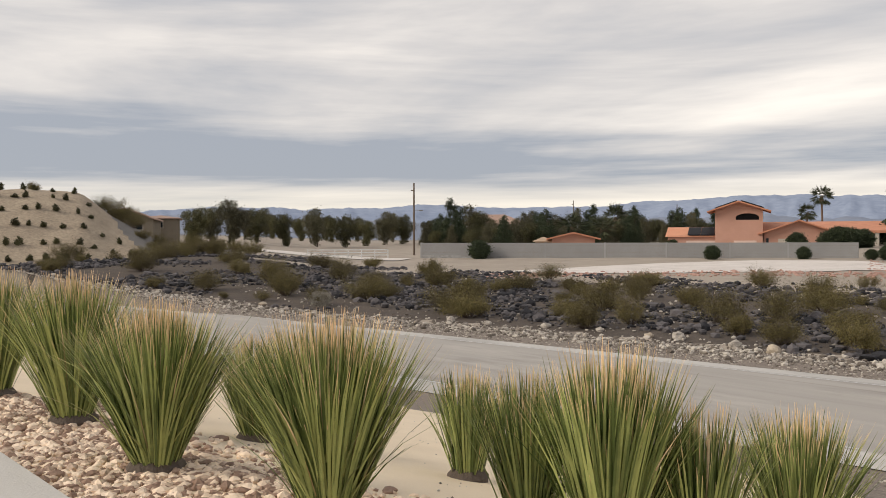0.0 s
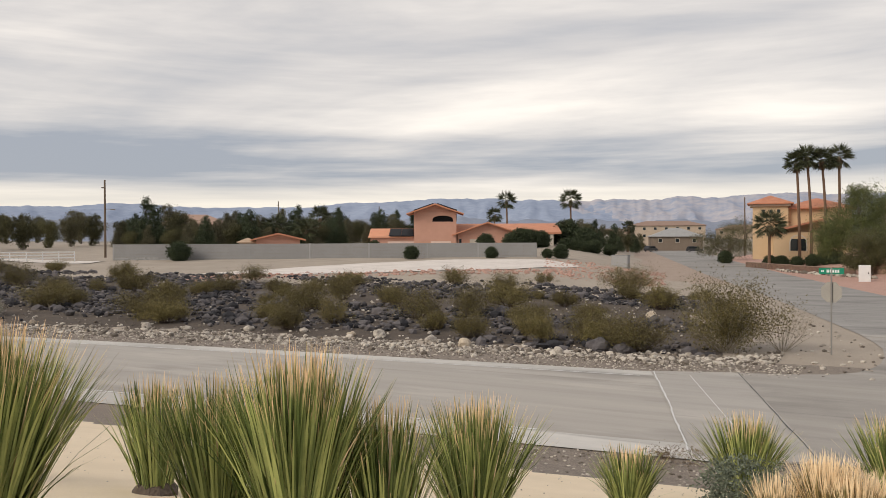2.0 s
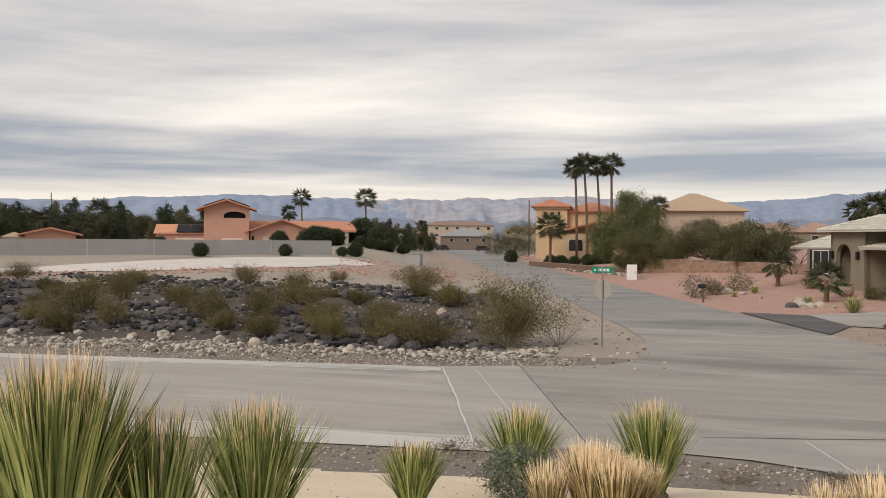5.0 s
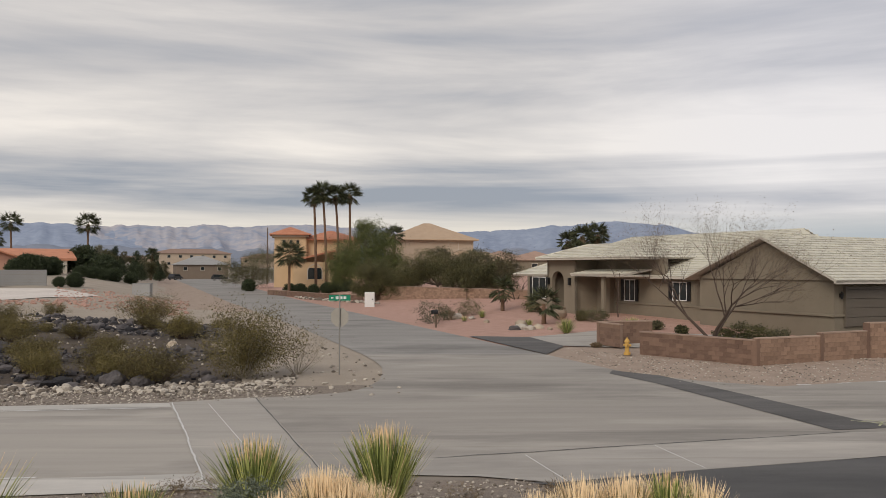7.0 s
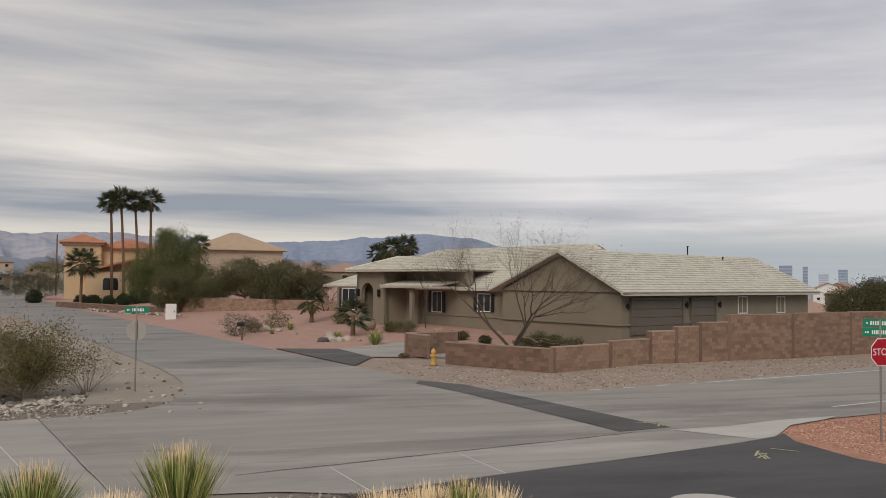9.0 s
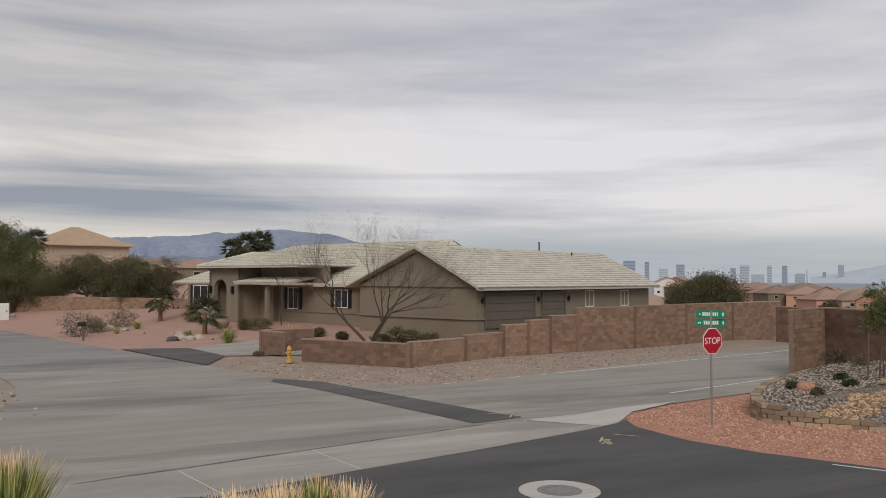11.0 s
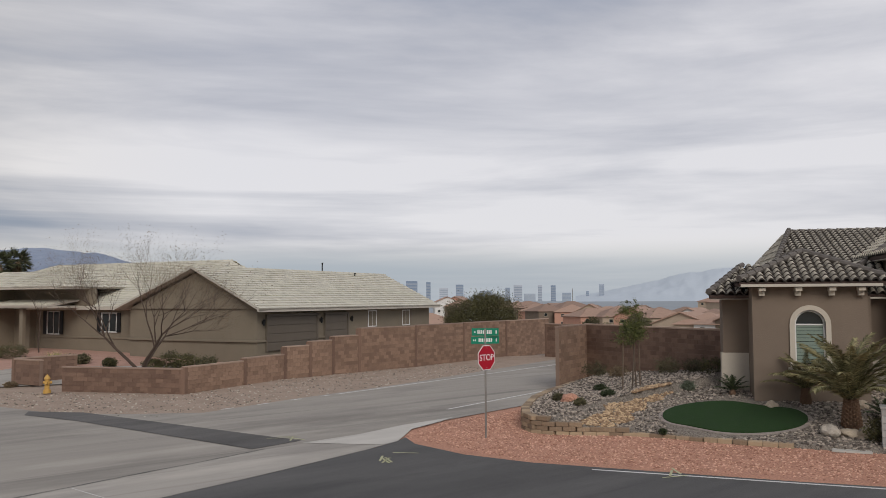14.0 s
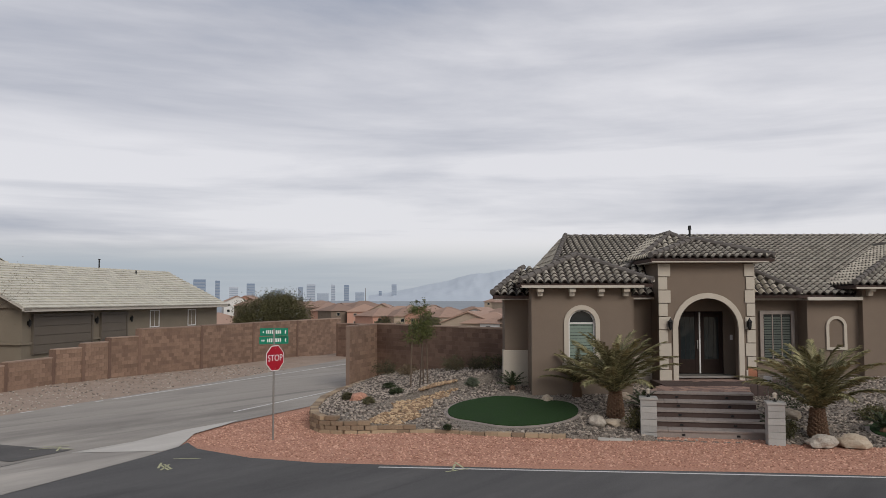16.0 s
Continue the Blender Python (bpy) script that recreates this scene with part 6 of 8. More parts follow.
while len(places) < 1500:
    x, y = rng.uniform(-12, 8), rng.uniform(1.8, 15)
    s = rng.uniform(0.004, 0.014)
    places.append((x, y, height(x, y) + s * 0.3))
    sizes.append(s)
stones("sand_litter", places, sizes, M["pale_stone"], 8, "scattered small stones and litter on the sand slope", "gravel")

# ---------------------------------------------------------------- the vacant lot
places, sizes = [], []
while len(places) < 15500:
    x, y = rng.uniform(-120, -6), rng.uniform(12, 62)
    edge = far_line(x) + 4.2
    if y < edge + rng.uniform(0, 2) or x > side_left(y) - 4 or noise.noise((x * 0.09, y * 0.12, 4.0)) < -0.22 + 0.25 * rng.random():
        continue
    s = rng.choice([0.10, 0.19, 0.32], p=[0.55, 0.35, 0.10]) * rng.uniform(0.7, 1.3)
    places.append((x, y, height(x, y) + s * 0.3))
    sizes.append(s)
stones("lava_rocks", places, sizes, M["lava"], 5, "scattered black lava rocks on the vacant lot", "rocks")
places, sizes = [], []
while len(places) < 8500:
    x = -4 - 75 * rng.random() ** 1.35
    off = 3.9 + rng.normal() * 0.75 + 0.5 * noise.noise((x * 0.3, 0, 0))
    y = far_line(x) + off
    if x > -6:
        y += (x + 6) * 0.8
    s = rng.choice([0.04, 0.085, 0.15], p=[0.62, 0.30, 0.08]) * rng.uniform(0.6, 1.15)
    places.append((x, y, height(x, y) + s * 0.3))
    sizes.append(s)
for _ in range(2200):
    x, y = rng.uniform(-60, 0), rng.uniform(28.5, 62)
    s = rng.uniform(0.03, 0.12)
    if x < side_left(y) - 0.6 and y > far_line(x) + 1.2:
        places.append((x, y, height(x, y) + s * 0.3))
        sizes.append(s)
for _ in range(5200):
    x = -3 - 70 * rng.random() ** 1.3
    y = far_line(x) + rng.uniform(1.05, 4.0)
    s = rng.uniform(0.015, 0.05)
    if x < side_left(y) - 0.4:
        places.append((x, y, height(x, y) + s * 0.3))
        sizes.append(s)
stones("pale_rubble", places, sizes, M["pale_stone"], 6, "pale limestone rubble along the lot edge", "rubble")
for i, (x, y, s) in enumerate(((-21.6, 30.6, 0.42), (-20.3, 30.9, 0.55), (-17.4, 30.4, 0.45), (-15.6, 30.0, 0.5), (-24.5, 30.9, 0.35), (-11.5, 29.8, 0.42), (-40, 27.9, 0.4), (-33, 29.2, 0.4), (-27.3, 30.3, 0.42), (-48, 26.4, 0.45), (-30.5, 29.5, 0.33),
                              (-14.0, 43, 0.6), (-12.0, 45, 0.55), (-7.3, 29.9, 0.3))):
    rock("boulder", x, y, height(x, y), s * 0.55, M["pale_stone"] if i % 3 else M["boulder"], 60 + i, "pale weathered boulder at the lot edge", 0.75, "boulders on the lot edge")
for i, (x, y, s) in enumerate(((-10.4, 31.2, 0.5), (-9.4, 31.0, 0.4), (-28, 44, 0.6), (-19, 41, 0.5))):
    rock("boulder", x, y, height(x, y), s, M["lava"], 90 + i, "dark lava boulder on the vacant lot", 0.7, "boulders on the lot edge")
places, sizes = [], []
for _ in range(500):
    az, d = rng.uniform(20, 46), rng.uniform(78, 86)
    x, y = P(az, d)
    s = rng.uniform(0.08, 0.25)
    places.append((x, y, height(x, y) + s * 0.2))
    sizes.append(s)
for _ in range(700):
    az, d = rng.uniform(14, 22), rng.uniform(75, 110)
    x, y = P(az, d)
    if x < side_left(y) - 2:
        s = rng.uniform(0.06, 0.2)
        places.append((x, y, height(x, y) + s * 0.2))
        sizes.append(s)
stones("red_rubble", places, sizes, M["red_gravel"], 7, "reddish rubble round the caliche pad", "rubble")


# creosote and other desert shrubs
def shrub_parts(t, seed, tall, wide, leaf_mat, leaves, stems=26, leaf=(0.035, 0.014), twig="twig", airy=0.5, bare=0.0):
    r = random.Random(seed)
    bm, tips = bmesh.new(), []
    for i in range(stems):
        a = r.uniform(0, 6.283)
        lean = r.uniform(0.05, 1.0)
        branch(bm, (0.08 * math.cos(a), 0.08 * math.sin(a), -0.05), (math.cos(a) * lean * wide / tall, math.sin(a) * lean * wide / tall, 1.0 - 0.3 * lean),
               tall * r.uniform(0.38, 0.62), 0.012, 2, r, 3, 0.35, 0.15, tips, 3, 0.62)
    part("stemwork", bm, M[twig], t)
    rg = np.random.default_rng(seed)
    tips = np.array(tips)
    if leaves:
        keep = tips[rg.random(len(tips)) > bare]
        k = rg.integers(0, len(keep), leaves)
        o = rg.normal(size=(leaves, 3)) * airy * 0.17 * tall / 1.8
        f = rg.uniform(0.0, 1.0, (leaves, 1)) ** 0.55
        keep = np.concatenate([keep, keep * 1.0])
        spots3 = keep[k] * (np.array([0.35, 0.35, 0.08]) + np.array([0.65, 0.65, 0.92]) * f) + np.array([0, 0, 0.12]) * (1 - f)
        part("foliage", leaf_mesh("foliage", spots3 + o, o + rg.normal(size=(leaves, 3)) * 0.06, leaf[0], leaf[1], M[leaf_mat], rg), None, t)
    return t


CREO = "olive-green creosote shrub with thin grey stems"
creosotes = []
for k, (tall, wide) in enumerate(((1.5, 2.6), (1.25, 2.9), (1.75, 2.5), (1.2, 2.2))):
    c = thing("creosote_bush", CREO, "shrub", pose(0, 0, 0), "creosote shrubs on the lot")
    creosotes.append(shrub_parts(c, 200 + k, tall, wide, "leaf_creosote", 10000, 34, (0.062, 0.024), airy=0.6))
spots = [(-9.0, 31.6, 1.15), (-15.6, 36.6, 1.1), (-22.2, 37.3, 1.2), (-25.6, 31.2, 1.2), (-36.2, 32.6, 1.45), (-33.5, 31.0, 1.0), (-18.4, 62, 1.3), (-12.8, 50.0, 1.0), (-20.5, 45, 1.05), (-27.5, 43, 1.1),
         (-30, 38.0, 1.0), (-41, 38, 1.15), (-47, 34, 1.3), (-52, 30.5, 1.3), (-58, 33, 1.4), (-66, 34, 1.3), (-44, 46, 1.1), (-36, 50, 1.1), (-24, 52, 1.1), (-16.5, 56, 1.0), (-31, 58, 1.0), (-52, 45, 1.2), (-62, 42, 1.2), (-75, 38, 1.4),
         (-84, 34, 1.4), (-72, 28, 1.2), (-11.6, 33.6, 0.9), (-19.0, 33.6, 0.8), (-29.3, 34.2, 0.9), (-39, 55, 1.0), (-50, 56, 1.0), (-64, 54, 1.1), (-78, 50, 1.2), (-92, 44, 1.4), (-57, 26.8, 1.0), (-46, 29.2, 0.9), (-90, 27, 1.2), (-14, 41, 0.8),
         (-25, 62, 0.7), (-12, 58, 0.9), (-98, 52, 1.3), (-82, 60, 1.0)]
more = random.Random(18)
while len(spots) < 84:
    x = more.uniform(-105, -9)
    y = far_line(x) + 4.5 + 24 * more.random() ** 1.2
    if x < side_left(y) - 4.5 and y > far_line(x) + 5.5 and noise.noise((x * 0.13, y * 0.1, 3.0)) > -0.08:
        spots.append((x, y, more.uniform(0.4, 0.9)))
rr = random.Random(8)
for i, (x, y, s) in enumerate(spots):
    m = on_ground(x, y, rr.uniform(0, 360), s * rr.uniform(0.78, 1.0)) @ Matrix.Diagonal((rr.uniform(1.0, 1.45), rr.uniform(0.9, 1.2), rr.uniform(0.95, 1.3), 1))
    if i < 4:
        creosotes[i].matrix_basis = m
    else:
        copy_thing(creosotes[i % 4], m)
big_bush = thing("desert_shrub", "tall half-bare desert shrub with pale twigs", "shrub", on_ground(-6.1, 33.2))
shrub_parts(big_bush, 260, 2.9, 4.2, "leaf_creosote", 22000, 46, (0.085, 0.034), "pale_twig", 0.6, 0.12)
twiggy = thing("desert_shrub", "bare grey twiggy shrub at the lot corner", "shrub", on_ground(-4.2, 34.6))
shrub_parts(twiggy, 261, 2.3, 2.6, "leaf_dry", 1200, 26, (0.05, 0.02), "pale_twig", 0.5, 0.3)
tuft = thing("brittle_shrub", "round silvery dry shrub beside the road", "shrub", on_ground(-45.2, 28.9))
part("foliage", crown("foliage", [(0, 0, 0.45, 0.75, 0.75, 0.55)], 160, 22, 0.10, 0.02, M["leaf_silver"], 262, spread=0.15), None, tuft)
for i, (x, y, s) in enumerate(((-3.9, 16.6, 0.5), (-4.3, 16.3, 0.35), (-1.0, 16.2, 0.3), (-8.5, 15.6, 0.3), (1.2, 15.8, 0.35), (3.0, 16.0, 0.3))):
    wd = thing("dry_weed", "low reddish dry weed on the shoulder", "weed", on_ground(x, y), "dry roadside weeds")
    part("foliage", crown("foliage", [(0, 0, 0.12, s, s, 0.16)], 40, 14, 0.08, 0.012, M["leaf_dry"], 270 + i, spread=0.25), None, wd)
sage = thing("sage_bush", "low grey-green sage bush among the clumps", "shrub", at(9.6, 10.6))
part("foliage", crown("foliage", [(0, 0, 0.3, 0.5, 0.5, 0.36)], 220, 26, 0.05, 0.018, M["leaf_sage"], 280, spread=0.12), None, sage)

# hillside with planted shrubs
def hill_height(az, f):
    e = float(np.interp(az, [63.5, 67.2, 69, 70.7, 71.6, 72.4, 74, 78, 84, 96], [-0.6, -0.5, 0.75, 1.7, 2.5, 3.1, 3.3, 3.35, 3.3, 3.0]))
    top, foot = 4.3 + 112 * math.tan(radians(e)), 1.2
    return foot + max(0, top - foot) * smooth(0, 1, f) + 0.25 * noise.noise((az * 0.5, f * 5, 0))


verts, faces, idx = [], [], []
for i in range(101):
    az = 63.5 + 32.5 * i / 100
    for k in range(21):
        f = k / 20
        verts.append((*P(az, 86 + 34 * f), hill_height(az, f * 1.18)))
for i in range(100):
    for k in range(20):
        a = i * 21 + k
        faces.append((a, a + 1, a + 22, a + 21))
        az = 63.5 + 32.5 * i / 100
        idx.append(1 if (az < 69.0 + 0.11 * (20 - k) * -1 + 1.6 * (k / 20) * 2 and k > 3) else 0)
me = raw_mesh("hillside", verts, faces, M["hill_tan"], True)
me.materials.append(M["hill_grey"])
me.polygons.foreach_set("material_index", idx)
tagged(part("ground_hillside", me), "tan graded hillside with a grey rock shoulder", "hillside", "", "structure")
hill_bush = thing("hill_shrub", "small dark green shrub planted on the hillside", "shrub", pose(0, 0, 0), "hillside shrubs")
part("foliage", crown("foliage", [(0, 0, 0.75, 0.5, 0.45, 0.85), (0.25, 0.1, 0.5, 0.45, 0.5, 0.5)], 90, 18, 0.2, 0.08, M["leaf_mid"], 290), None, hill_bush)
first = True
for row in range(7):
    for col in range(16):
        az, f = 67.5 + col * 1.05 + rr.uniform(-0.3, 0.3) + 0.5 * (row % 2), 0.08 + row * 0.115
        if az < 68.2 + row * 0.62:
            continue
        m = pose(*P(az, 86 + 34 * f), hill_height(az, f * 1.18) - 0.05, 0, 0, rr.uniform(0, 360)) @ Matrix.Diagonal((rr.uniform(0.5, 1.05), rr.uniform(0.5, 0.95), rr.uniform(0.45, 0.85), 1))
        if first:
            hill_bush.matrix_basis, first = m, False
        else:
            copy_thing(hill_bush, m)


# ---------------------------------------------------------------- trees
def tree(m, seed, tall, blobs, leaf_mat, clumps, per, leaf, label, category="tree", group="", trunk=0.16, fork=0.35, limbs=5, droop=0.0, spread=0.22, name="tree", bark="bark", shell=0.55):
    t = thing(name, label, category, m, group)
    r = random.Random(seed)
    bm = bmesh.new()
    tube(bm, (0, 0, -0.3), (r.uniform(-0.1, 0.1), r.uniform(-0.1, 0.1), tall * fork), trunk, trunk * 0.72, 8)
    part("trunk", bm, M[bark], t)
    bm = bmesh.new()
    for i in range(limbs):
        b = blobs[i % len(blobs)]
        aim = Vector((b[0] + r.uniform(-0.6, 0.6) * b[3], b[1] + r.uniform(-0.6, 0.6) * b[4], b[2] - tall * fork + r.uniform(-0.2, 0.4) * b[5]))
        branch(bm, (0, 0, tall * fork * 0.92), aim, aim.length * 0.72, trunk * 0.5, 1, r, 3, 0.3, 0.15, None, 5)
    part("limbwork", bm, M[bark], t)
    part("crown", crown("crown", blobs, clumps, per, leaf[0], leaf[1], M[leaf_mat], seed, droop, spread, shell), None, t)
    return t


def scatter_blobs(seed, tall, wide, low=0.35, n=7):
    r = random.Random(seed)
    out = []
    for i in range(n):
        f = low + (1 - low) * (i + 0.5) / n
        w = wide / 2 * math.sin(math.pi * min(1, 0.25 + 0.7 * (1 - f) + 0.12)) * r.uniform(0.6, 0.9)
        out.append((r.uniform(-1, 1) * w * 0.6, r.uniform(-1, 1) * w * 0.6, tall * f * r.uniform(0.92, 1.0), w * 0.75, w * 0.75, tall * 0.16))
    return out


ROW = "olive-green street tree in the far row"
row_trees = []
for k in range(3):
    row_trees.append(tree(pose(0, 0, 0), 300 + k, 9.0, scatter_blobs(300 + k, 9.0, 9.0, 0.2, 11), "leaf_olive" if k == 1 else "leaf_mid", 620, 18, (0.40, 0.17), ROW, "tree", "far row of street trees", 0.2, 0.28, 6, 0.1))
for i, (az, d, s) in enumerate(((65.6, 150, 0.85), (63.4, 165, 1.0), (61.6, 185, 0.9), (59.7, 165, 1.0), (57.6, 175, 1.0), (55.7, 178, 1.0), (54.3, 190, 0.95), (53.0, 200, 1.0), (51.8, 205, 1.05), (50.0, 200, 0.95), (62.4, 210, 0.9), (56.6, 215, 1.0), (58.7, 220, 0.95),
                              (52.4, 230, 1.0), (54.9, 235, 1.0), (60.6, 240, 1.0), (64.6, 172, 0.9), (48.9, 215, 0.9), (57.0, 250, 1.1), (61.0, 260, 1.1))):
    m = at(az, d, -1.0 + height(*P(az, d)), i * 77, s * 1.05) @ Matrix.Diagonal((0.8, 0.8, 0.9, 1))
    if i < 3:
        row_trees[i].matrix_basis = m
    else:
        copy_thing(row_trees[i % 3], m)
PINE = "dense green tree behind the block wall"
pines = []
for k in range(3):
    bl = [(0.4 * math.sin(j * 2.1 + k), 0.4 * math.cos(j * 1.7), 1.9 + 1.45 * j, 3.3 - 0.42 * j + 0.3 * (k == 1), 3.2 - 0.4 * j, 1.2) for j in range(6)] if k != 2 else scatter_blobs(330, 9.5, 8.5, 0.2, 9)
    pines.append(tree(pose(0, 0, 0), 320 + k, 9.5, bl, ("leaf_dark", "leaf_olive", "leaf_mid")[k], 560, 18, (0.40, 0.16), PINE, "tree", "dark trees behind the wall", 0.2, 0.2, 6, 0.0, 0.25))
extra = [(30 + 20 * ((k * 0.618) % 1), 152 + 28 * ((k * 0.37) % 1), 0.5 + 0.35 * ((k * 0.77) % 1)) for k in range(34)]
for i, (az, d, s) in enumerate(((48.3, 175, 1.12), (47.2, 185, 0.98), (46.3, 180, 0.85), (49.3, 190, 0.8), (44.6, 165, 0.75), (43.4, 170, 0.9), (42.5, 180, 0.8), (41.4, 175, 0.85), (39.9, 180, 1.0), (38.9, 180, 0.95), (37.9, 185, 0.9), (36.9, 180, 0.95), (35.8, 178, 0.8),
                              (34.7, 175, 0.8), (33.4, 180, 0.75), (32.2, 185, 0.85), (29.5, 185, 1.12), (45.5, 160, 0.6), (40.6, 160, 0.62), (50.2, 180, 0.6), (43.0, 200, 1.0), (36.2, 205, 1.0), (38.4, 165, 0.6), (34.1, 160, 0.55), (30.9, 190, 0.8), (46.8, 205, 1.0),
                              (19.6, 175, 0.66), (18.6, 190, 0.6), (17.8, 205, 0.62), (16.9, 220, 0.7), (16.2, 240, 0.75), (19.0, 215, 0.75), (20.2, 165, 0.45), (17.0, 180, 0.4), (21.3, 170, 0.5), (15.6, 265, 0.7), (18.2, 168, 0.4), (18.9, 188, 0.62), (18.1, 195, 0.6), (17.3, 200, 0.66), (16.5, 205, 0.68), (16.9, 190, 0.5), (15.9, 215, 0.5), (19.4, 180, 0.5), *extra)):
    m = at(az, d, None, i * 61, s * 0.87)
    if i < 3:
        pines[i].matrix_basis = m
    else:
        copy_thing(pines[(i * 2) % 3 if az < 45 else i % 3], m)

# clipped dark shrubs by the salmon villa and along the block wall
round_bush = thing("round_shrub", "dense dark clipped shrub beside the villa", "shrub", pose(0, 0, 0), "dark clipped shrubs")
part("foliage", crown("foliage", [(0, 0, 0.95, 1.15, 1.15, 1.05)], 420, 22, 0.17, 0.09, M["leaf_dark"], 340, shell=0.45, spread=0.13), None, round_bush)
for i, (az, d, s) in enumerate(((33.6, 140, 0.9), (26.0, 142, 1.45), (23.6, 142, 1.9), (23.0, 144, 1.75), (22.2, 146, 1.6), (19.2, 150, 2.1), (24.2, 141, 1.5), (20.4, 158, 2.6), (20.6, 140, 1.0), (19.9, 140, 1.0), (19.3, 140, 1.0), (18.6, 142, 1.2), (17.6, 145, 1.1), (31.1, 113, 1.0), (46.5, 122, 1.5),
                              (25.6, 112, 0.85), (20.9, 113, 1.0), (21.8, 111, 0.7), (10.2, 150, 1.2), (7.5, 133, 1.0), (6.8, 132, 1.0), (5.9, 131, 0.9), (5.0, 130, 1.0), (4.2, 130, 1.1), (3.6, 128, 1.0))):
    m = at(az, d, None, i * 50, s)
    if i == 0:
        round_bush.matrix_basis = m
    else:
        copy_thing(round_bush, m)


def fan_palm(m, seed, tall, label, fronds=34, reach=1.5, skirt=True, group="tall fan palms", trunk=0.2):
    t = thing("fan_palm", label, "palm", m, group)
    r, rg = random.Random(seed), np.random.default_rng(seed)
    bm = bmesh.new()
    lean = (r.uniform(-0.05, 0.05) * tall, r.uniform(-0.03, 0.03) * tall)
    for k in range(5):
        a, b = k / 5, (k + 1) / 5
        tube(bm, (lean[0] * a * a, lean[1] * a * a, tall * a - 0.2), (lean[0] * b * b, lean[1] * b * b, tall * b), trunk * (1.2 - 0.35 * a), trunk * (1.2 - 0.35 * b), 10, False)
    part("trunk", bm, M["palm_trunk"], t)
    cs, ws = [], []
    top = np.array([lean[0], lean[1], tall])
    for k in range(fronds):
        phi, th = rg.uniform(0, 6.283), rg.uniform(-0.9, 1.35)
        d = np.array([math.cos(phi) * math.cos(th), math.sin(phi) * math.cos(th), math.sin(th)])
        hub = top + d * reach * 0.55
        side = np.cross(d, (0, 0, 1.0))
        side /= np.linalg.norm(side) + 1e-6
        upv = np.cross(side, d)
        for a in np.linspace(-1.35, 1.35, 15):
            w = d * math.cos(a) + side * math.sin(a) * 0.9 - np.array([0, 0, 0.25 * abs(a)])
            cs.append(hub + w * reach * 0.32)
            ws.append(w)
    part("frond_mass", leaf_mesh("fronds", np.array(cs), np.array(ws), reach * 0.7, 0.09, M["leaf_fan"], rg, 0.12), None, t)
    if skirt:
        n = 260
        phi = rg.uniform(0, 6.283, n)
        z = rg.uniform(-1.3, -0.2, n)
        c = top + np.stack([np.cos(phi) * 0.32, np.sin(phi) * 0.32, z], 1)
        part("dead_frond_mass", leaf_mesh("dead_fronds", c, np.stack([np.cos(phi) * 0.3, np.sin(phi) * 0.3, -np.ones(n)], 1), 0.9, 0.12, M["leaf_dry"], rg), None, t, "dry hanging fronds")
    return t


def z_of(az, d, el_top):
    return 4.3 + d * math.tan(radians(el_top))


for i, (az, d, el_top, reach, fr) in enumerate(((24.5, 195, 2.75, 2.3, 34), (20.2, 185, 2.75, 2.4, 40), (25.4, 200, 1.75, 2.0, 30), (5.75, 135, 4.85, 1.9, 36), (5.05, 135, 5.15, 1.9, 36), (4.2, 136, 5.0, 1.9, 36), (3.45, 137, 5.05, 2.0, 38),
                                              (7.55, 130, 0.9, 2.4, 40), (-12.3, 105, 2.2, 1.6, 34), (-13.3, 107, 2.35, 1.6, 34), (-11.6, 108, 1.9, 1.4, 30), (0.4, 128, 2.3, 1.7, 30), (37.3, 172, 1.6, 2.6, 38), (40.3, 160, 0.95, 2.8, 40), (38.2, 158, 0.8, 2.8, 40), (16.4, 210, 0.9, 1.7, 30))):
    x, y = P(az, d)
    g = height(x, y)
    fan_palm(pose(x, y, g), 400 + i, z_of(az, d, el_top) - g, "fan palm with a shaggy dark crown", int(fr * 1.7), reach)

tree(at(2.3, 113), 430, 11.0, [(-2.6, 0, 5.2, 2.6, 2.4, 2.9), (0.5, 0, 7.6, 2.4, 2.4, 3.0), (2.4, 0.5, 6.0, 2.4, 2.2, 2.8), (-0.5, 0.3, 9.0, 1.5, 1.5, 1.7), (3.8, 0, 4.0, 2.0, 2.0, 2.2), (-3.8, 0, 3.6, 1.9, 1.9, 2.3), (0, -1, 4.2, 3.2, 2.5, 2.4)],
     "leaf_pepper", 1700, 30, (0.27, 0.06), "tall feathery pepper tree with drooping foliage", "tree", "", 0.3, 0.3, 9, 0.9, 0.2, shell=0.3)
MESQ = "dense grey-green mesquite tree over the garden wall"
for i, (az, d, s, w) in enumerate(((-0.3, 103, 1.0, 8.0), (-2.6, 101, 1.05, 9.0), (-4.6, 97, 1.0, 8.0), (-6.3, 93, 0.95, 6.5), (1.7, 104, 0.85, 6.5), (10.1, 168, 1.5, 10.5), (8.9, 290, 1.6, 15.0), (-3.6, 108, 1.0, 9))):
    h = 5.2 * s
    bl = [(rr.uniform(-w / 2.5, w / 2.5), rr.uniform(-1.2, 1.2), h * rr.uniform(0.2, 0.86), w * rr.uniform(0.15, 0.24), w * 0.19, h * rr.uniform(0.15, 0.22)) for _ in range(14)]
    tree(at(az, d), 440 + i, h, bl, "leaf_mid", 900, 30, (0.16, 0.065), MESQ, "tree", "mesquites on the garden wall", 0.2, 0.22, 9, 0.15, 0.24)
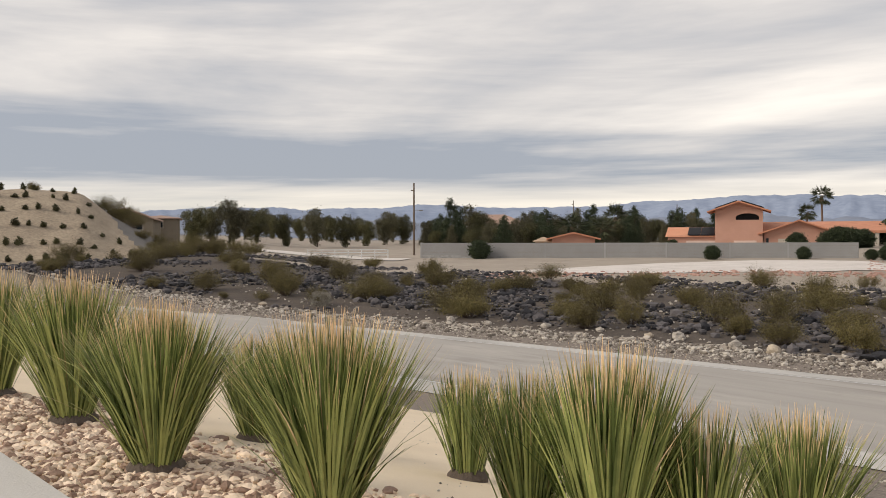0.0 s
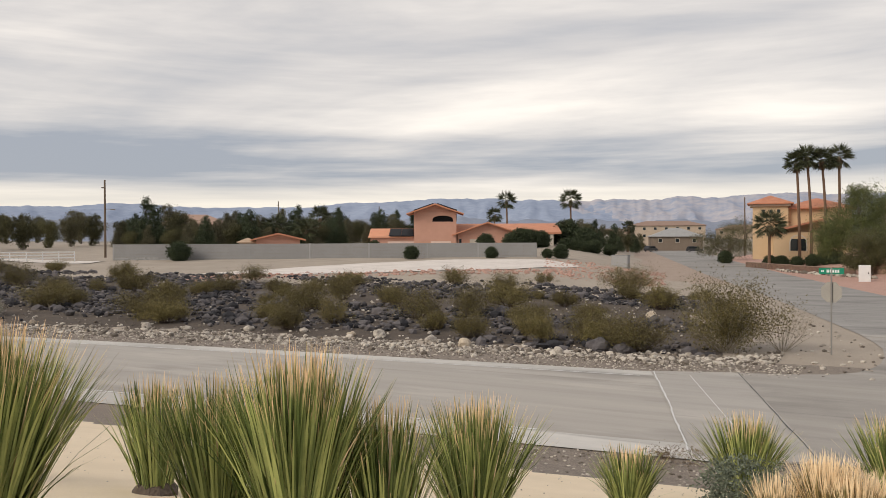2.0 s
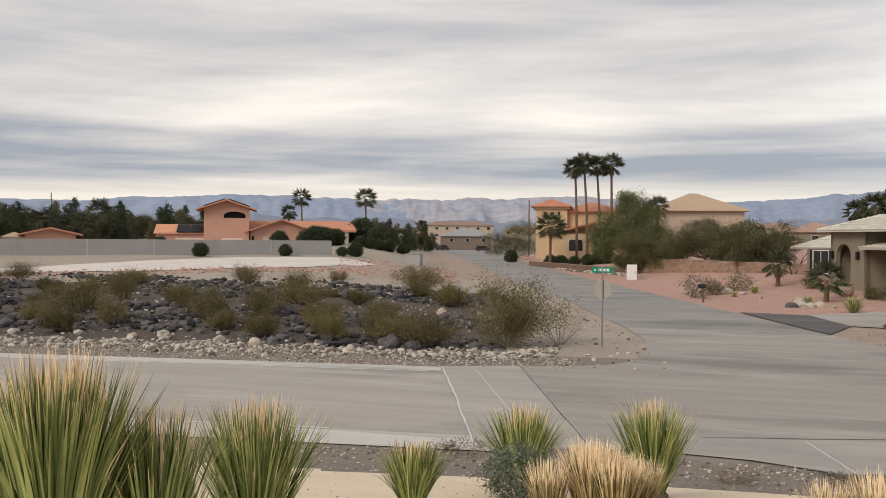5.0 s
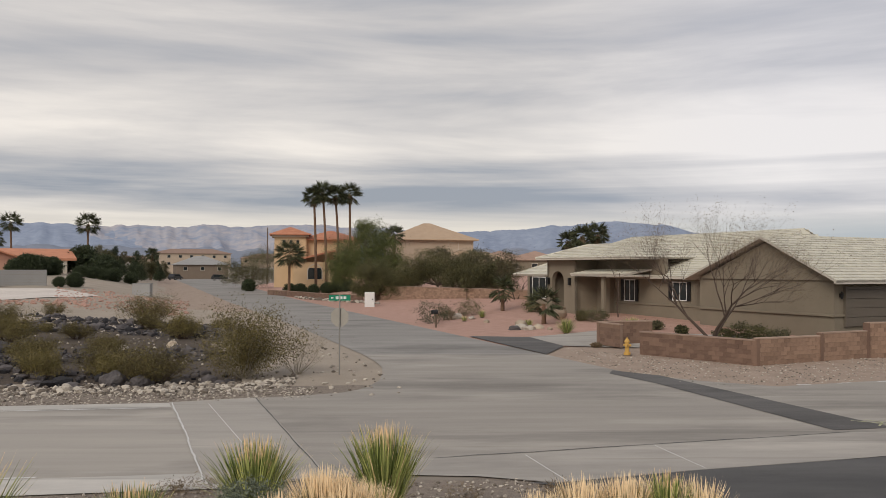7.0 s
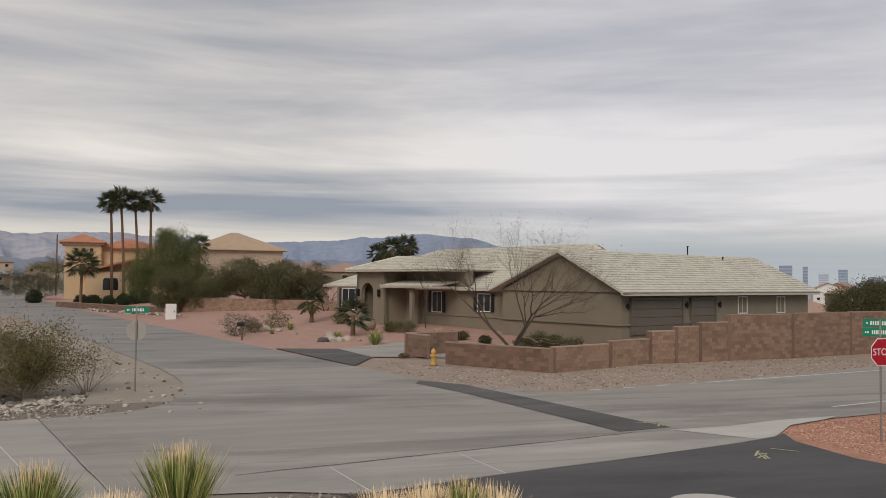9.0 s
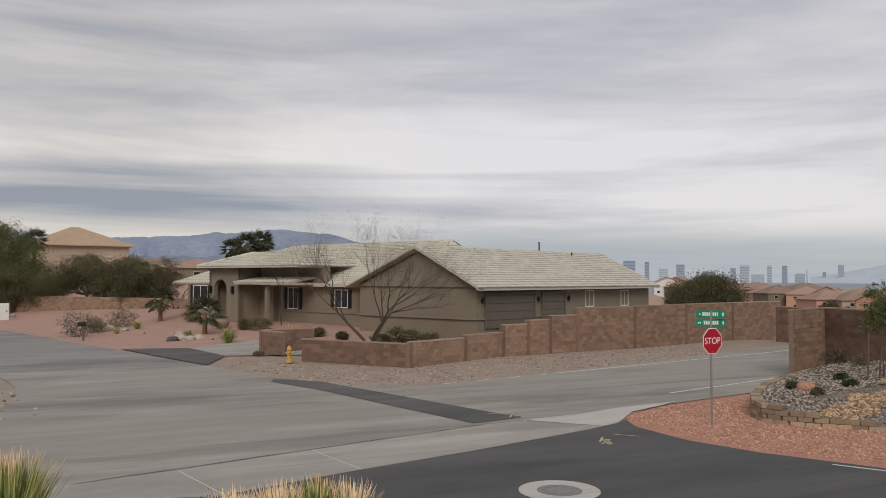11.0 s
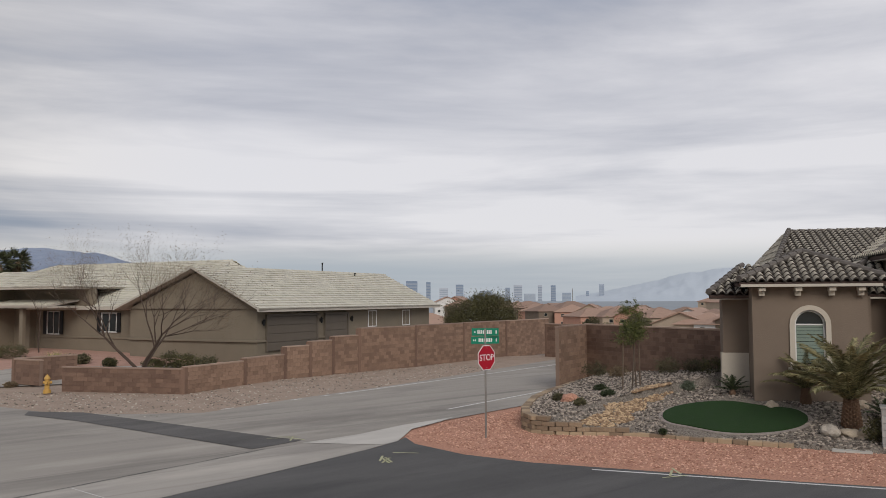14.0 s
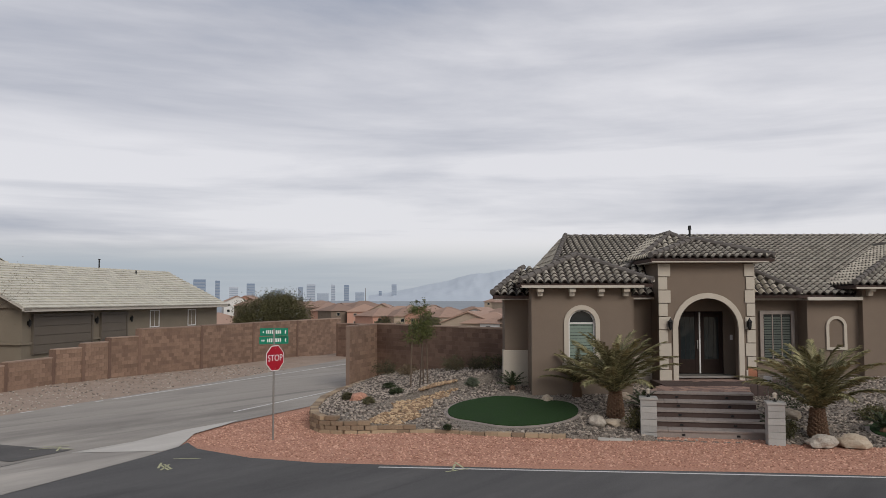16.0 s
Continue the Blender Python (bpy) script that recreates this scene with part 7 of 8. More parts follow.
tree(at(-43.2, 84, -1.0), 455, 6.0, [(-2.2, 0, 3.6, 2.2, 2, 1.7), (1.6, 0, 3.8, 2.4, 2, 1.9), (0, 0, 4.3, 1.8, 1.8, 1.5), (3.0, 0, 2.6, 1.6, 1.6, 1.5), (-3.3, 0, 2.6, 1.4, 1.4, 1.5)], "leaf_mid", 1500, 24, (0.17, 0.07), "rounded green tree behind the garage wing", "tree", "", 0.2, 0.25, 7)
for i, (az, d, s) in enumerate(((-47.2, 75, 1.0), (-48.3, 76, 1.0), (-49.3, 76, 1.1), (-46.4, 95, 1.4), (-52.2, 78, 1.0))):
    copy_thing(round_bush, at(az, d, None, i * 40, s * 1.1))


def bare_tree(m, seed, tall, label, depth=4, trunks=2, leaves=0, lean=0.35, r0=0.09, leaf_mat="leaf_dry", first=0.34, shrink=0.72, kids=3, thick=0.66):
    t = thing("bare_tree", label, "tree", m)
    r = random.Random(seed)
    bm, tips = bmesh.new(), []
    for k in range(trunks):
        a = 6.283 * k / trunks + r.uniform(-0.4, 0.4)
        branch(bm, (0.05 * math.cos(a), 0.05 * math.sin(a), -0.1), (math.cos(a) * lean, math.sin(a) * lean, 1), tall * first, r0, depth, r, kids, 0.42, 0.05, tips, 7, shrink, thick)
    part("branchwork", bm, M["twig"], t)
    if leaves:
        rg = np.random.default_rng(seed)
        tp = np.array(tips)
        k = rg.integers(0, len(tp), leaves)
        o = rg.normal(size=(leaves, 3)) * 0.16
        part("leaf_mass", leaf_mesh("leaves", tp[k] + o, o + rg.normal(size=(leaves, 3)) * 0.1, 0.08, 0.03, M[leaf_mat], rg), None, t, kind="stuff")
    return t


bare_tree(at(-20.7, 47.0, 0.6, 20), 461, 7.0, "leafless desert tree with spreading thin branches behind the low wall", 5, 3, 6000, 0.85, 0.095, "leaf_dry", first=0.37, shrink=0.76, kids=4, thick=0.72)
bare_tree(at(-14.7, 61, 1.0), 462, 4.6, "small leafless tree beside the porch", 4, 1, 0, 0.1, 0.05, first=0.5)
bare_tree(at(-7.0, 80, 1.0), 463, 4.8, "leafless grey tree before the garden wall", 5, 2, 500, 0.45, 0.07, first=0.42)
bare_tree(at(-7.9, 86, 1.0), 464, 5.2, "leafless grey tree before the garden wall", 5, 2, 500, 0.45, 0.07, first=0.42)

for i, (az, d, s) in enumerate(((71.0, 116, 1.5), (70.2, 115, 1.7), (69.4, 113, 1.3), (68.2, 104, 0.8), (67.4, 104, 1.1), (66.6, 106, 1.3), (65.8, 108, 1.4), (65.0, 108, 1.3), (64.2, 110, 1.2), (66.0, 100, 0.9), (67.0, 98, 0.8), (75.2, 117, 0.9), (62.9, 114, 1.0), (68.8, 108, 0.9), (67.8, 110, 0.9))):
    f = (d - 86) / 34
    copy_thing(creosotes[i % 4], pose(*P(az, d), max(hill_height(az, f * 1.18), height(*P(az, d))) - 0.1, 0, 0, i * 70) @ Matrix.Scale(s, 4))

for k in range(26):
    az, d = -41 - 21 * ((k * 0.618) % 1), 150 + 190 * ((k * 0.414) % 1)
    copy_thing(row_trees[k % 3], at(az, d, None, k * 47, 0.45 + 0.3 * ((k * 0.71) % 1)))
# ---------------------------------------------------------------- front yard of the house with the porch
WEDGE = [(29.4, 25.2), (27.1, 24.1), (25.9, 23.6), (23.7, 22.4), (21.3, 20.6), (20.2, 19.5), (19.85, 18.8), (20.0, 18.2), (20.55, 17.5), (21.2, 16.9), (21.75, 16.1), (22.1, 15.3), (22.3, 14.4), (22.6, 13.5), (22.9, 12.7), (23.3, 11.8)]
INV = HOUSE_AT.inverted()


EDGE = WEDGE + [(24.2, 9.9), (24.9, 8.5), (25.8, 6.6), (26.8, 4.6), (27.6, 1.5), (29.4, -5)]


def off_wedge(x, y):
    """The distance to the yard's edge, and how far along that edge."""
    best, where, run = 99.0, 0.0, 0.0
    for (ax, ay), (bx, by) in zip(EDGE, EDGE[1:]):
        dx, dy = bx - ax, by - ay
        long = math.hypot(dx, dy)
        t = max(0, min(1, ((x - ax) * dx + (y - ay) * dy) / long ** 2))
        d = math.hypot(x - ax - t * dx, y - ay - t * dy)
        if d < best:
            best, where = d, run + t * long
        run += long
    return best, where


STEP_AT = pose(*P(-72.1, 27.0), 0.02, 0, 0, -66)
STEP_INV = STEP_AT.inverted()


def on_steps(x, y, more=0.0):
    q = STEP_INV @ Vector((x, y, 0))
    return abs(q.x) < 1.7 + more and -0.6 < q.y < 8.0


def edge_low(run):
    """How high the bed stands at its edge."""
    return float(np.interp(run, [0, 11.5, 12.5, 14.6, 19.5, 22, 23], [0.52, 0.47, 0.43, 0.15, 0.10, 0.06, 0.03]))


def yard(x, y):
    lx = (INV @ Vector((x, y, 0))).x
    top = float(np.interp(lx, [-15, -13, -8, 8], [0.45, 0.6, 1.40, 1.35]))
    d, run = off_wedge(x, y)
    low = edge_low(run)
    z = min(low + 0.14 * d, top)
    return -0.05 if on_steps(x, y, -0.05) else z




def grid_sheet(name, poly, mat, step, over, label, category):
    """A finely divided ground sheet over an outline."""
    x0, x1 = min(p[0] for p in poly), max(p[0] for p in poly)
    y0, y1 = min(p[1] for p in poly), max(p[1] for p in poly)
    nx, ny = int((x1 - x0) / step) + 1, int((y1 - y0) / step) + 1
    ids, verts, faces = {}, [], []
    for i in range(nx):
        for j in range(ny):
            if inside(poly, x0 + (i + 0.5) * step, y0 + (j + 0.5) * step):
                q = []
                for a, b in ((i, j), (i + 1, j), (i + 1, j + 1), (i, j + 1)):
                    if (a, b) not in ids:
                        ids[(a, b)] = len(verts)
                        x, y = x0 + a * step, y0 + b * step
                        verts.append((x, y, over(x, y)))
                    q.append(ids[(a, b)])
                faces.append(q)
    seen = collections.Counter(frozenset(e) for q in faces for e in zip(q, q[1:] + q[:1]))
    for q in list(faces):
        for a, b in zip(q, q[1:] + q[:1]):
            if seen[frozenset((a, b))] == 1:
                k = len(verts)
                verts += [(verts[a][0], verts[a][1], -0.3), (verts[b][0], verts[b][1], -0.3)]
                faces.append([b, a, k, k + 1])
    return setting(name, raw_mesh(name, verts, faces, M[mat], True), None, label, category)


grid_sheet("yard_bed", EDGE + [(42, -3), (38, 8), (33.5, 17), (33.2, 26.6)], "rockbed", 0.15, yard, "grey pebble bed of the front yard", "ground")


def in_yard(x, y):
    lx, ly, _ = INV @ Vector((x, y, 0))
    return inside(EDGE + [(34, -5), (36, 6), (33.5, 12), (30.4, 18.4), (32.6, 26.3)], x, y) and (ly < -0.6 or lx < -8.1) and not on_steps(x, y, 0.08)


def blob_outline(cx, cy, a, b, turn, waist=0.27, n=48):
    out = []
    for i in range(n):
        t = 6.2832 * i / n
        k = 1 - waist * math.exp(-((t - 1.05) / 0.42) ** 2) - 0.7 * waist * math.exp(-((t - 4.0) / 0.4) ** 2)
        x, y = a * math.cos(t), b * math.sin(t) * k
        c, s = math.cos(turn), math.sin(turn)
        out.append((cx + x * c - y * s, cy + x * s + y * c))
    return out


LAWNS = []
for az, d, a, b, tn in ((-59.3, 28.75, 2.2, 1.85, -59), (-86.6, 28.9, 2.7, 1.7, -86)):
    cx, cy = P(az, d)
    LAWNS.append((cx, cy, a, b))
    for nm, grow, mt, off, lb, ct in (("lawn_kerb", 0.13, "tread", 0.03, "pale concrete kerb round the turf", "kerb"), ("lawn", 0.0, "turf", 0.06, "bean-shaped artificial turf patch", "lawn")):
        edge = blob_outline(cx, cy, a + grow, b + grow, radians(tn))
        verts, faces, n = [(cx, cy, yard(cx, cy) + off)], [], len(edge)
        for k in range(1, 9):
            for x, y in edge:
                px, py = cx + (x - cx) * k / 8, cy + (y - cy) * k / 8
                verts.append((px, py, yard(px, py) + off))
        for x, y in edge:
            verts.append((x, y, yard(x, y) - 0.1))
        faces += [(0, 1 + i, 1 + (i + 1) % n) for i in range(n)]
        for k in range(8):
            faces += [(1 + k * n + i, 1 + (k + 1) * n + i, 1 + (k + 1) * n + (i + 1) % n, 1 + k * n + (i + 1) % n) for i in range(n)]
        setting(nm, raw_mesh(nm, verts, faces, M[mt]), None, lb, ct)


def off_lawn(x, y, more=0.25):
    return all(math.hypot((x - cx) / (a + more), (y - cy) / (b + more)) > 1 for cx, cy, a, b in LAWNS)


STREAM = [(20.9, 17.2), (21.7, 17.4), (23.3, 18.0), (24.8, 18.2), (26.2, 18.5)]


def off_stream(x, y):
    best = 99.0
    for (ax, ay), (bx, by) in zip(STREAM, STREAM[1:]):
        dx, dy = bx - ax, by - ay
        t = max(0, min(1, ((x - ax) * dx + (y - ay) * dy) / (dx * dx + dy * dy)))
        best = min(best, math.hypot(x - ax - t * dx, y - ay - t * dy))
    return best


rng = np.random.default_rng(71)
grey, gold = ([], []), ([], [])
while len(grey[0]) < 15000 or len(gold[0]) < 1300:
    x, y = rng.uniform(19.5, 36), rng.uniform(-4, 27.6)
    if not in_yard(x, y) or not off_lawn(x, y):
        continue
    o = off_stream(x, y)
    s = rng.uniform(0.028, 0.058)
    if o < 0.48 + 0.4 * noise.noise((x, y, 0)):
        if len(gold[0]) < 1300:
            gold[0].append((x, y, yard(x, y) + s * 0.4))
            gold[1].append(s * 1.3)
    elif len(grey[0]) < 15000:
        grey[0].append((x, y, yard(x, y) + s * 0.3))
        grey[1].append(s)
stones("yard_pebbles", *grey, M["grey_pebble"], 72, "mixed grey landscape pebbles in the front yard", "pebbles")
stones("stream_pebbles", *gold, M["gold_pebble"], 73, "golden pebbles laid as a dry stream", "pebbles")
grit = ([], [])
while len(grit[0]) < 9000:
    x, y = rng.uniform(15.8, 27), rng.uniform(1, 24)
    w = 0.88 * x + 0.48 * y
    if in_yard(x, y) or (y - 0.1 * x) > 20.5 or w < 21.9 + 0.4 * rng.random() or x < 16.2:
        continue
    s = rng.uniform(0.015, 0.036)
    grit[0].append((x, y, s * 0.3))
    grit[1].append(s)
stones("coral_grit", *grit, M["coral_stone"], 74, "loose coral gravel beside the street", "gravel")

# retaining wall of stacked blocks, falling to a single course
wedge_wall = thing("retaining_wall", "low retaining wall of stacked tan blocks round the yard", "wall", kind="structure")
bm = boxed(-0.2, 0.2, -0.14, 0.14, 0, 0.14, 0.02)
block_me = mesh_of("retaining_block", bm, M["wedge"])
path, total = [], 0.0
for a, b in zip(WEDGE, WEDGE[1:]):
    path.append((total, a, b, math.hypot(b[0] - a[0], b[1] - a[1])))
    total += path[-1][3]


def along(s):
    for s0, a, b, long in path:
        if s <= s0 + long or b == WEDGE[-1]:
            t = (s - s0) / long
            return a[0] + (b[0] - a[0]) * t, a[1] + (b[1] - a[1]) * t, math.degrees(math.atan2(b[1] - a[1], b[0] - a[0]))


rr = random.Random(5)
for row in range(4):
    s = 0.2 + 0.21 * (row % 2)
    while s < total - 0.2:
        x, y, a = along(s)
        if row == 0 or 0.145 * row < edge_low(s) - 0.01:
            ob = part("retaining_block", block_me, None, wedge_wall)
            ob.matrix_basis = pose(x, y, (-0.03 if s < 17 else 0.0) + 0.145 * row + rr.uniform(-0.006, 0.006), 0, 0, a + rr.uniform(-4, 4))
        s += 0.415

# steps, landing, block pillars
steps = thing("front_steps", "wide weathered paver steps with dark risers", "steps", STEP_AT)
for k in range(5):
    part("riser", boxed(-1.62, 1.62, 0.62 * k + 0.04, 0.62 * k + 0.3, 0.215 * k - 0.05, 0.215 * (k + 1) - 0.06), M["riser"] if k else M["tread"], steps)
    for i in range(8):
        x0 = -1.66 + 3.32 * i / 8
        part("tread_paver", boxed(x0 + 0.004, x0 + 0.411, 0.62 * k, 0.62 * k + 0.66, 0.215 * (k + 1) - 0.06, 0.215 * (k + 1), 0.008), M["tread"], steps)
    for x in (-0.8, 0.8):
        part("step_light", boxed(x - 0.05, x + 0.05, 0.62 * k + 0.02, 0.62 * k + 0.05, 0.215 * k + 0.04, 0.215 * k + 0.1), M["black"], steps)
landing = thing("landing", "reddish mixed paver landing before the porch", "pavement", kind="structure")
part("bed", boxed(-2.4, 2.4, -3.1, -0.9, -0.5, -0.145), M["riser"], landing).matrix_basis = HOUSE_AT
paver_me = mesh_of("paver", boxed(-0.118, 0.118, -0.118, 0.118, -0.06, 0, 0.006), M["paver"])
tl = STEP_AT @ Vector((-1.65, 3.1, 0))
tr = STEP_AT @ Vector((1.65, 3.1, 0))
pl, pr = HOUSE_AT @ Vector((-1.5, -0.7, 0)), HOUSE_AT @ Vector((1.3, -0.7, 0))
n_rows = 16
for j in range(n_rows + 1):
    f = j / n_rows
    a, b = tl.lerp(pl, f), tr.lerp(pr, f)
    ang = math.degrees(math.atan2(b.y - a.y, b.x - a.x))
    n = int((b - a).length / 0.24)
    for i in range(n):
        p = a.lerp(b, (i + 0.5 + 0.5 * (j % 2)) / (n + 0.5))
        ob = part("paver", paver_me, None, landing)
        ob.matrix_basis = pose(p.x, p.y, 1.11 + 0.06 * f + rr.uniform(-0.003, 0.003), 0, 0, ang)
bm = bmesh.new()
prism(bm, [(tl.x, tl.y), (tr.x, tr.y), (pr.x, pr.y), (pl.x, pl.y)], 0.3, 1.06)
part("base", bm, M["riser"], landing)
for az, d in ((-68.2, 26.75), (-75.95, 26.6)):
    pil = thing("pillar", "light grey block pillar with a flat cap beside the steps", "pillar", pose(*P(az, d), 0.0, 0, 0, -66), "step pillars")
    for k in range(6):
        part("pillar_block", boxed(-0.24, 0.24, -0.24, 0.24, 0.195 * k, 0.195 * k + 0.188, 0.012), M["pillar"], pil)
    part("pillar_cap", boxed(-0.27, 0.27, -0.27, 0.27, 1.17, 1.24, 0.012), M["pillar"], pil)
    lamp = thing("path_light", "small black solar path light on the pillar", "lamp", pose(*P(az, d), 1.24), "pillar lights")
    bm = bmesh.new()
    lathe(bm, [(0.06, 0), (0.06, 0.03), (0.02, 0.04), (0.02, 0.1)], 10)
    part("lamp_base", bm, M["black"], lamp)
    bm = bmesh.new()
    lathe(bm, [(0.05, 0.1), (0.055, 0.2), (0.08, 0.21), (0.03, 0.26)], 10)
    part("lamp_head", bm, M["cream"], lamp, "frosted lamp head")
lid = thing("utility_vault", "pale concrete utility vault lid set in the coral gravel", "utility vault", pose(*P(-66.0, 26.2), 0.01, 0, 0, -62))
part("lid_plate", boxed(-0.5, 0.5, -0.36, 0.36, 0, 0.05, 0.01), M["concrete"], lid)
part("lid_hole", boxed(0.2, 0.28, -0.04, 0.04, 0.05, 0.055), M["black"], lid)
for i, (az, d, s, mt) in enumerate(((-64.9, 27.3, 0.42, "pale_stone"), (-66.9, 27.3, 0.40, "boulder"), (-66.0, 27.4, 0.36, "boulder"), (-61.6, 30.0, 0.34, "boulder"), (-78.6, 26.6, 0.5, "pale_stone"), (-80.4, 26.8, 0.45, "boulder"), (-48.9, 30.8, 0.42, "coral_gravel"), (-66.6, 30.6, 0.35, "boulder"), (-76.9, 29.6, 0.4, "boulder"))):
    x, y = P(az, d)
    rock("boulder", x, y, yard(x, y), s * 0.8, M[mt], 120 + i, "tan landscape boulder in the front yard", 0.6, "yard boulders")


# date palms, cycads, small shrubs of the yard
def frond(bm, way, reach, pitch, bend, seed, leaf=0.34, count=44):
    """One arching feather frond: a rib that bends over, with leaflets to both sides."""
    r = random.Random(seed)
    p, pts = Vector((0, 0, 0)), []
    for k in range(11):
        pts.append(p.copy())
        a = pitch - bend * (k / 10) ** 1.5
        p += Vector((math.cos(way) * math.cos(a), math.sin(way) * math.cos(a), math.sin(a))) * reach / 10
    for k, (a, b) in enumerate(zip(pts, pts[1:])):
        tube(bm, a, b, 0.02 * (1 - 0.08 * k), 0.02 * (0.92 - 0.08 * k), 4, False)
    side = Vector((-math.sin(way), math.cos(way), 0))
    for k in range(3, count):
        f = k / count
        i = min(9, int(f * 10))
        p = pts[i].lerp(pts[i + 1], f * 10 - i)
        fw = (pts[i + 1] - pts[i]).normalized()
        nrm = side.cross(fw).normalized()
        ln = leaf * (0.35 + 0.9 * math.sin(math.pi * min(1, f * 0.8 + 0.12))) * r.uniform(0.8, 1.1)
        for s in (-1, 1):
            w = (side * s * 0.7 + fw * (0.7 + 0.4 * f) - nrm * r.uniform(-0.45, 0.1)).normalized()
            e = w.cross(nrm).normalized() * 0.013
            q = p + w * ln * 0.5
            t = p + w * ln + Vector((0, 0, -0.14 * ln))
            v = [bm.verts.new(c) for c in (p - e * 0.6, p + e * 0.6, q + e, t, q - e)]
            bm.faces.new(v)


def date_palm(m, seed, size, fronds, label):
    t = thing("date_palm", label, "palm", m, "date palms in the yard")
    bm = bmesh.new()
    for k in range(13):
        for i in range(9):
            a, z = 6.2832 * (i + 0.5 * (k % 2)) / 9, 0.05 + 0.06 * k
            rad = 0.27 * (1 - 0.028 * k)
            tube(bm, (rad * 0.8 * math.cos(a), rad * 0.8 * math.sin(a), z), (rad * 1.12 * math.cos(a), rad * 1.12 * math.sin(a), z + 0.09), 0.055, 0.03, 5)
    tube(bm, (0, 0, -0.2), (0, 0, 0.85), 0.25, 0.16, 10)
    part("trunk", bm, M["palm_trunk"], t, "stubby trunk of cut leaf bases")
    r = random.Random(seed)
    for k in range(fronds):
        fb = bmesh.new()
        f = k / fronds
        frond(fb, k * 2.39996, 2.45 * (1 - 0.1 * f) * r.uniform(0.88, 1.08), 0.45 + 1.0 * f ** 0.75 + r.uniform(-0.14, 0.14), 0.7 + 0.5 * r.random(), seed * 100 + k, 0.31, 68)
        bmesh.ops.translate(fb, vec=(0, 0, 0.82), verts=fb.verts)
        part("frond", fb, M["leaf_palm"], t)
    return t


for az, d, s, n, seed in ((-66.1, 28.2, 1.0, 34, 1), (-78.4, 27.6, 1.02, 34, 2), (-63.6, 30.6, 0.62, 22, 3)):
    x, y = P(az, d)
    date_palm(pose(x, y, yard(x, y), 0, 0, 40 * seed) @ Matrix.Scale(s, 4), seed, s, n, "young date palm with arching feather fronds")


def cycad(x, y, z, seed, s, label="dark sago cycad in the pebble bed", mat="leaf_dark"):
    t = thing("sago_cycad", label, "plant", pose(x, y, z), "sago cycads")
    bm = bmesh.new()
    lathe(bm, [(0.10, -0.05), (0.12, 0.08), (0.05, 0.18)], 8)
    part("trunk", bm, M["palm_trunk"], t)
    for k in range(13):
        fb = bmesh.new()
        frond(fb, k * 2.39996, 0.72 * s, 0.35 + 0.08 * k, 0.7, seed * 50 + k, 0.13, 26)
        bmesh.ops.translate(fb, vec=(0, 0, 0.14), verts=fb.verts)
        part("frond", fb, M[mat], t)


for i, (az, d, s) in enumerate(((-59.3, 31.6, 0.95), (-67.9, 29.3, 0.9), (-75.9, 28.2, 0.7), (-82.0, 28.6, 0.9))):
    x, y = P(az, d)
    cycad(x, y, yard(x, y), i, s)
for i, (az, d, s, h, mt) in enumerate(((-50.6, 40.5, 0.55, 0.6, "leaf_olive"), (-52.2, 38.5, 0.45, 0.4, "leaf_dry"), (-55.3, 36.8, 0.5, 0.6, "leaf_olive"), (-57.0, 35.6, 0.42, 0.45, "leaf_olive"), (-58.2, 34.2, 0.5, 0.55, "leaf_mid"), (-51.0, 33.5, 0.22, 0.2, "leaf_dark"), (-51.4, 31.0, 0.22, 0.2, "leaf_dark"),
                                       (-49.6, 29.2, 0.2, 0.22, "leaf_olive"), (-56.6, 32.2, 0.2, 0.3, "leaf_sage"), (-61.8, 32.4, 0.3, 0.35, "leaf_mid"), (-67.4, 27.0, 0.3, 0.6, "leaf_mid"), (-76.4, 27.2, 0.35, 0.6, "leaf_mid"), (-77.0, 30.5, 0.75, 1.0, "leaf_dark"), (-81.5, 30.0, 0.5, 0.4, "leaf_mid"),
                                       (-62.6, 31.8, 0.35, 0.4, "leaf_mid"), (-54.9, 26.8, 0.1, 0.1, "leaf_dark"), (-48.2, 31.2, 0.2, 0.25, "leaf_olive"))):
    x, y = P(az, d)
    b = thing("yard_shrub", "small planted shrub in the pebble bed", "shrub", pose(x, y, yard(x, y)), "planted yard shrubs")
    part("foliage", crown("foliage", [(0, 0, h * 0.5, s, s, h * 0.55)], 70, 20, 0.09, 0.03, M[mt], 500 + i, spread=0.22), None, b)
x, y = P(-53.0, 32.6)
young = tree(pose(x, y, yard(x, y)), 520, 3.3, [(0, 0, 2.6, 0.55, 0.5, 0.5), (0.2, 0, 2.15, 0.5, 0.5, 0.4), (-0.25, 0, 2.0, 0.42, 0.42, 0.45), (0, 0, 3.05, 0.35, 0.35, 0.3)], "leaf_pepper", 150, 24, (0.11, 0.03), "young staked tree with thin olive crown", "tree", "", 0.035, 0.5, 6, 0.3)
for k, (dx, dy, lean) in enumerate(((-0.42, 0.1, 0.08), (0.40, -0.1, -0.06), (0.55, 0.2, -0.12))):
    bm = bmesh.new()
    tube(bm, (dx, dy, -0.1), (dx + lean, dy, 1.75), 0.03, 0.03, 6)
    part("stake", bm, M["wood"], young, "brown wooden stake")

flag = thing("garden_flag", "small orange garden flag on a thin stake", "flag", pose(*P(-75.0, 29.3), 1.3, 0, 0, -70))
bm = bmesh.new()
tube(bm, (0, 0, -0.2), (0, 0, 0.75), 0.012, 0.012, 6)
part("stake", bm, M["black"], flag)
part("cloth", boxed(-0.28, 0.0, -0.008, 0.008, 0.3, 0.72, 0.004), M["tile_red"], flag)
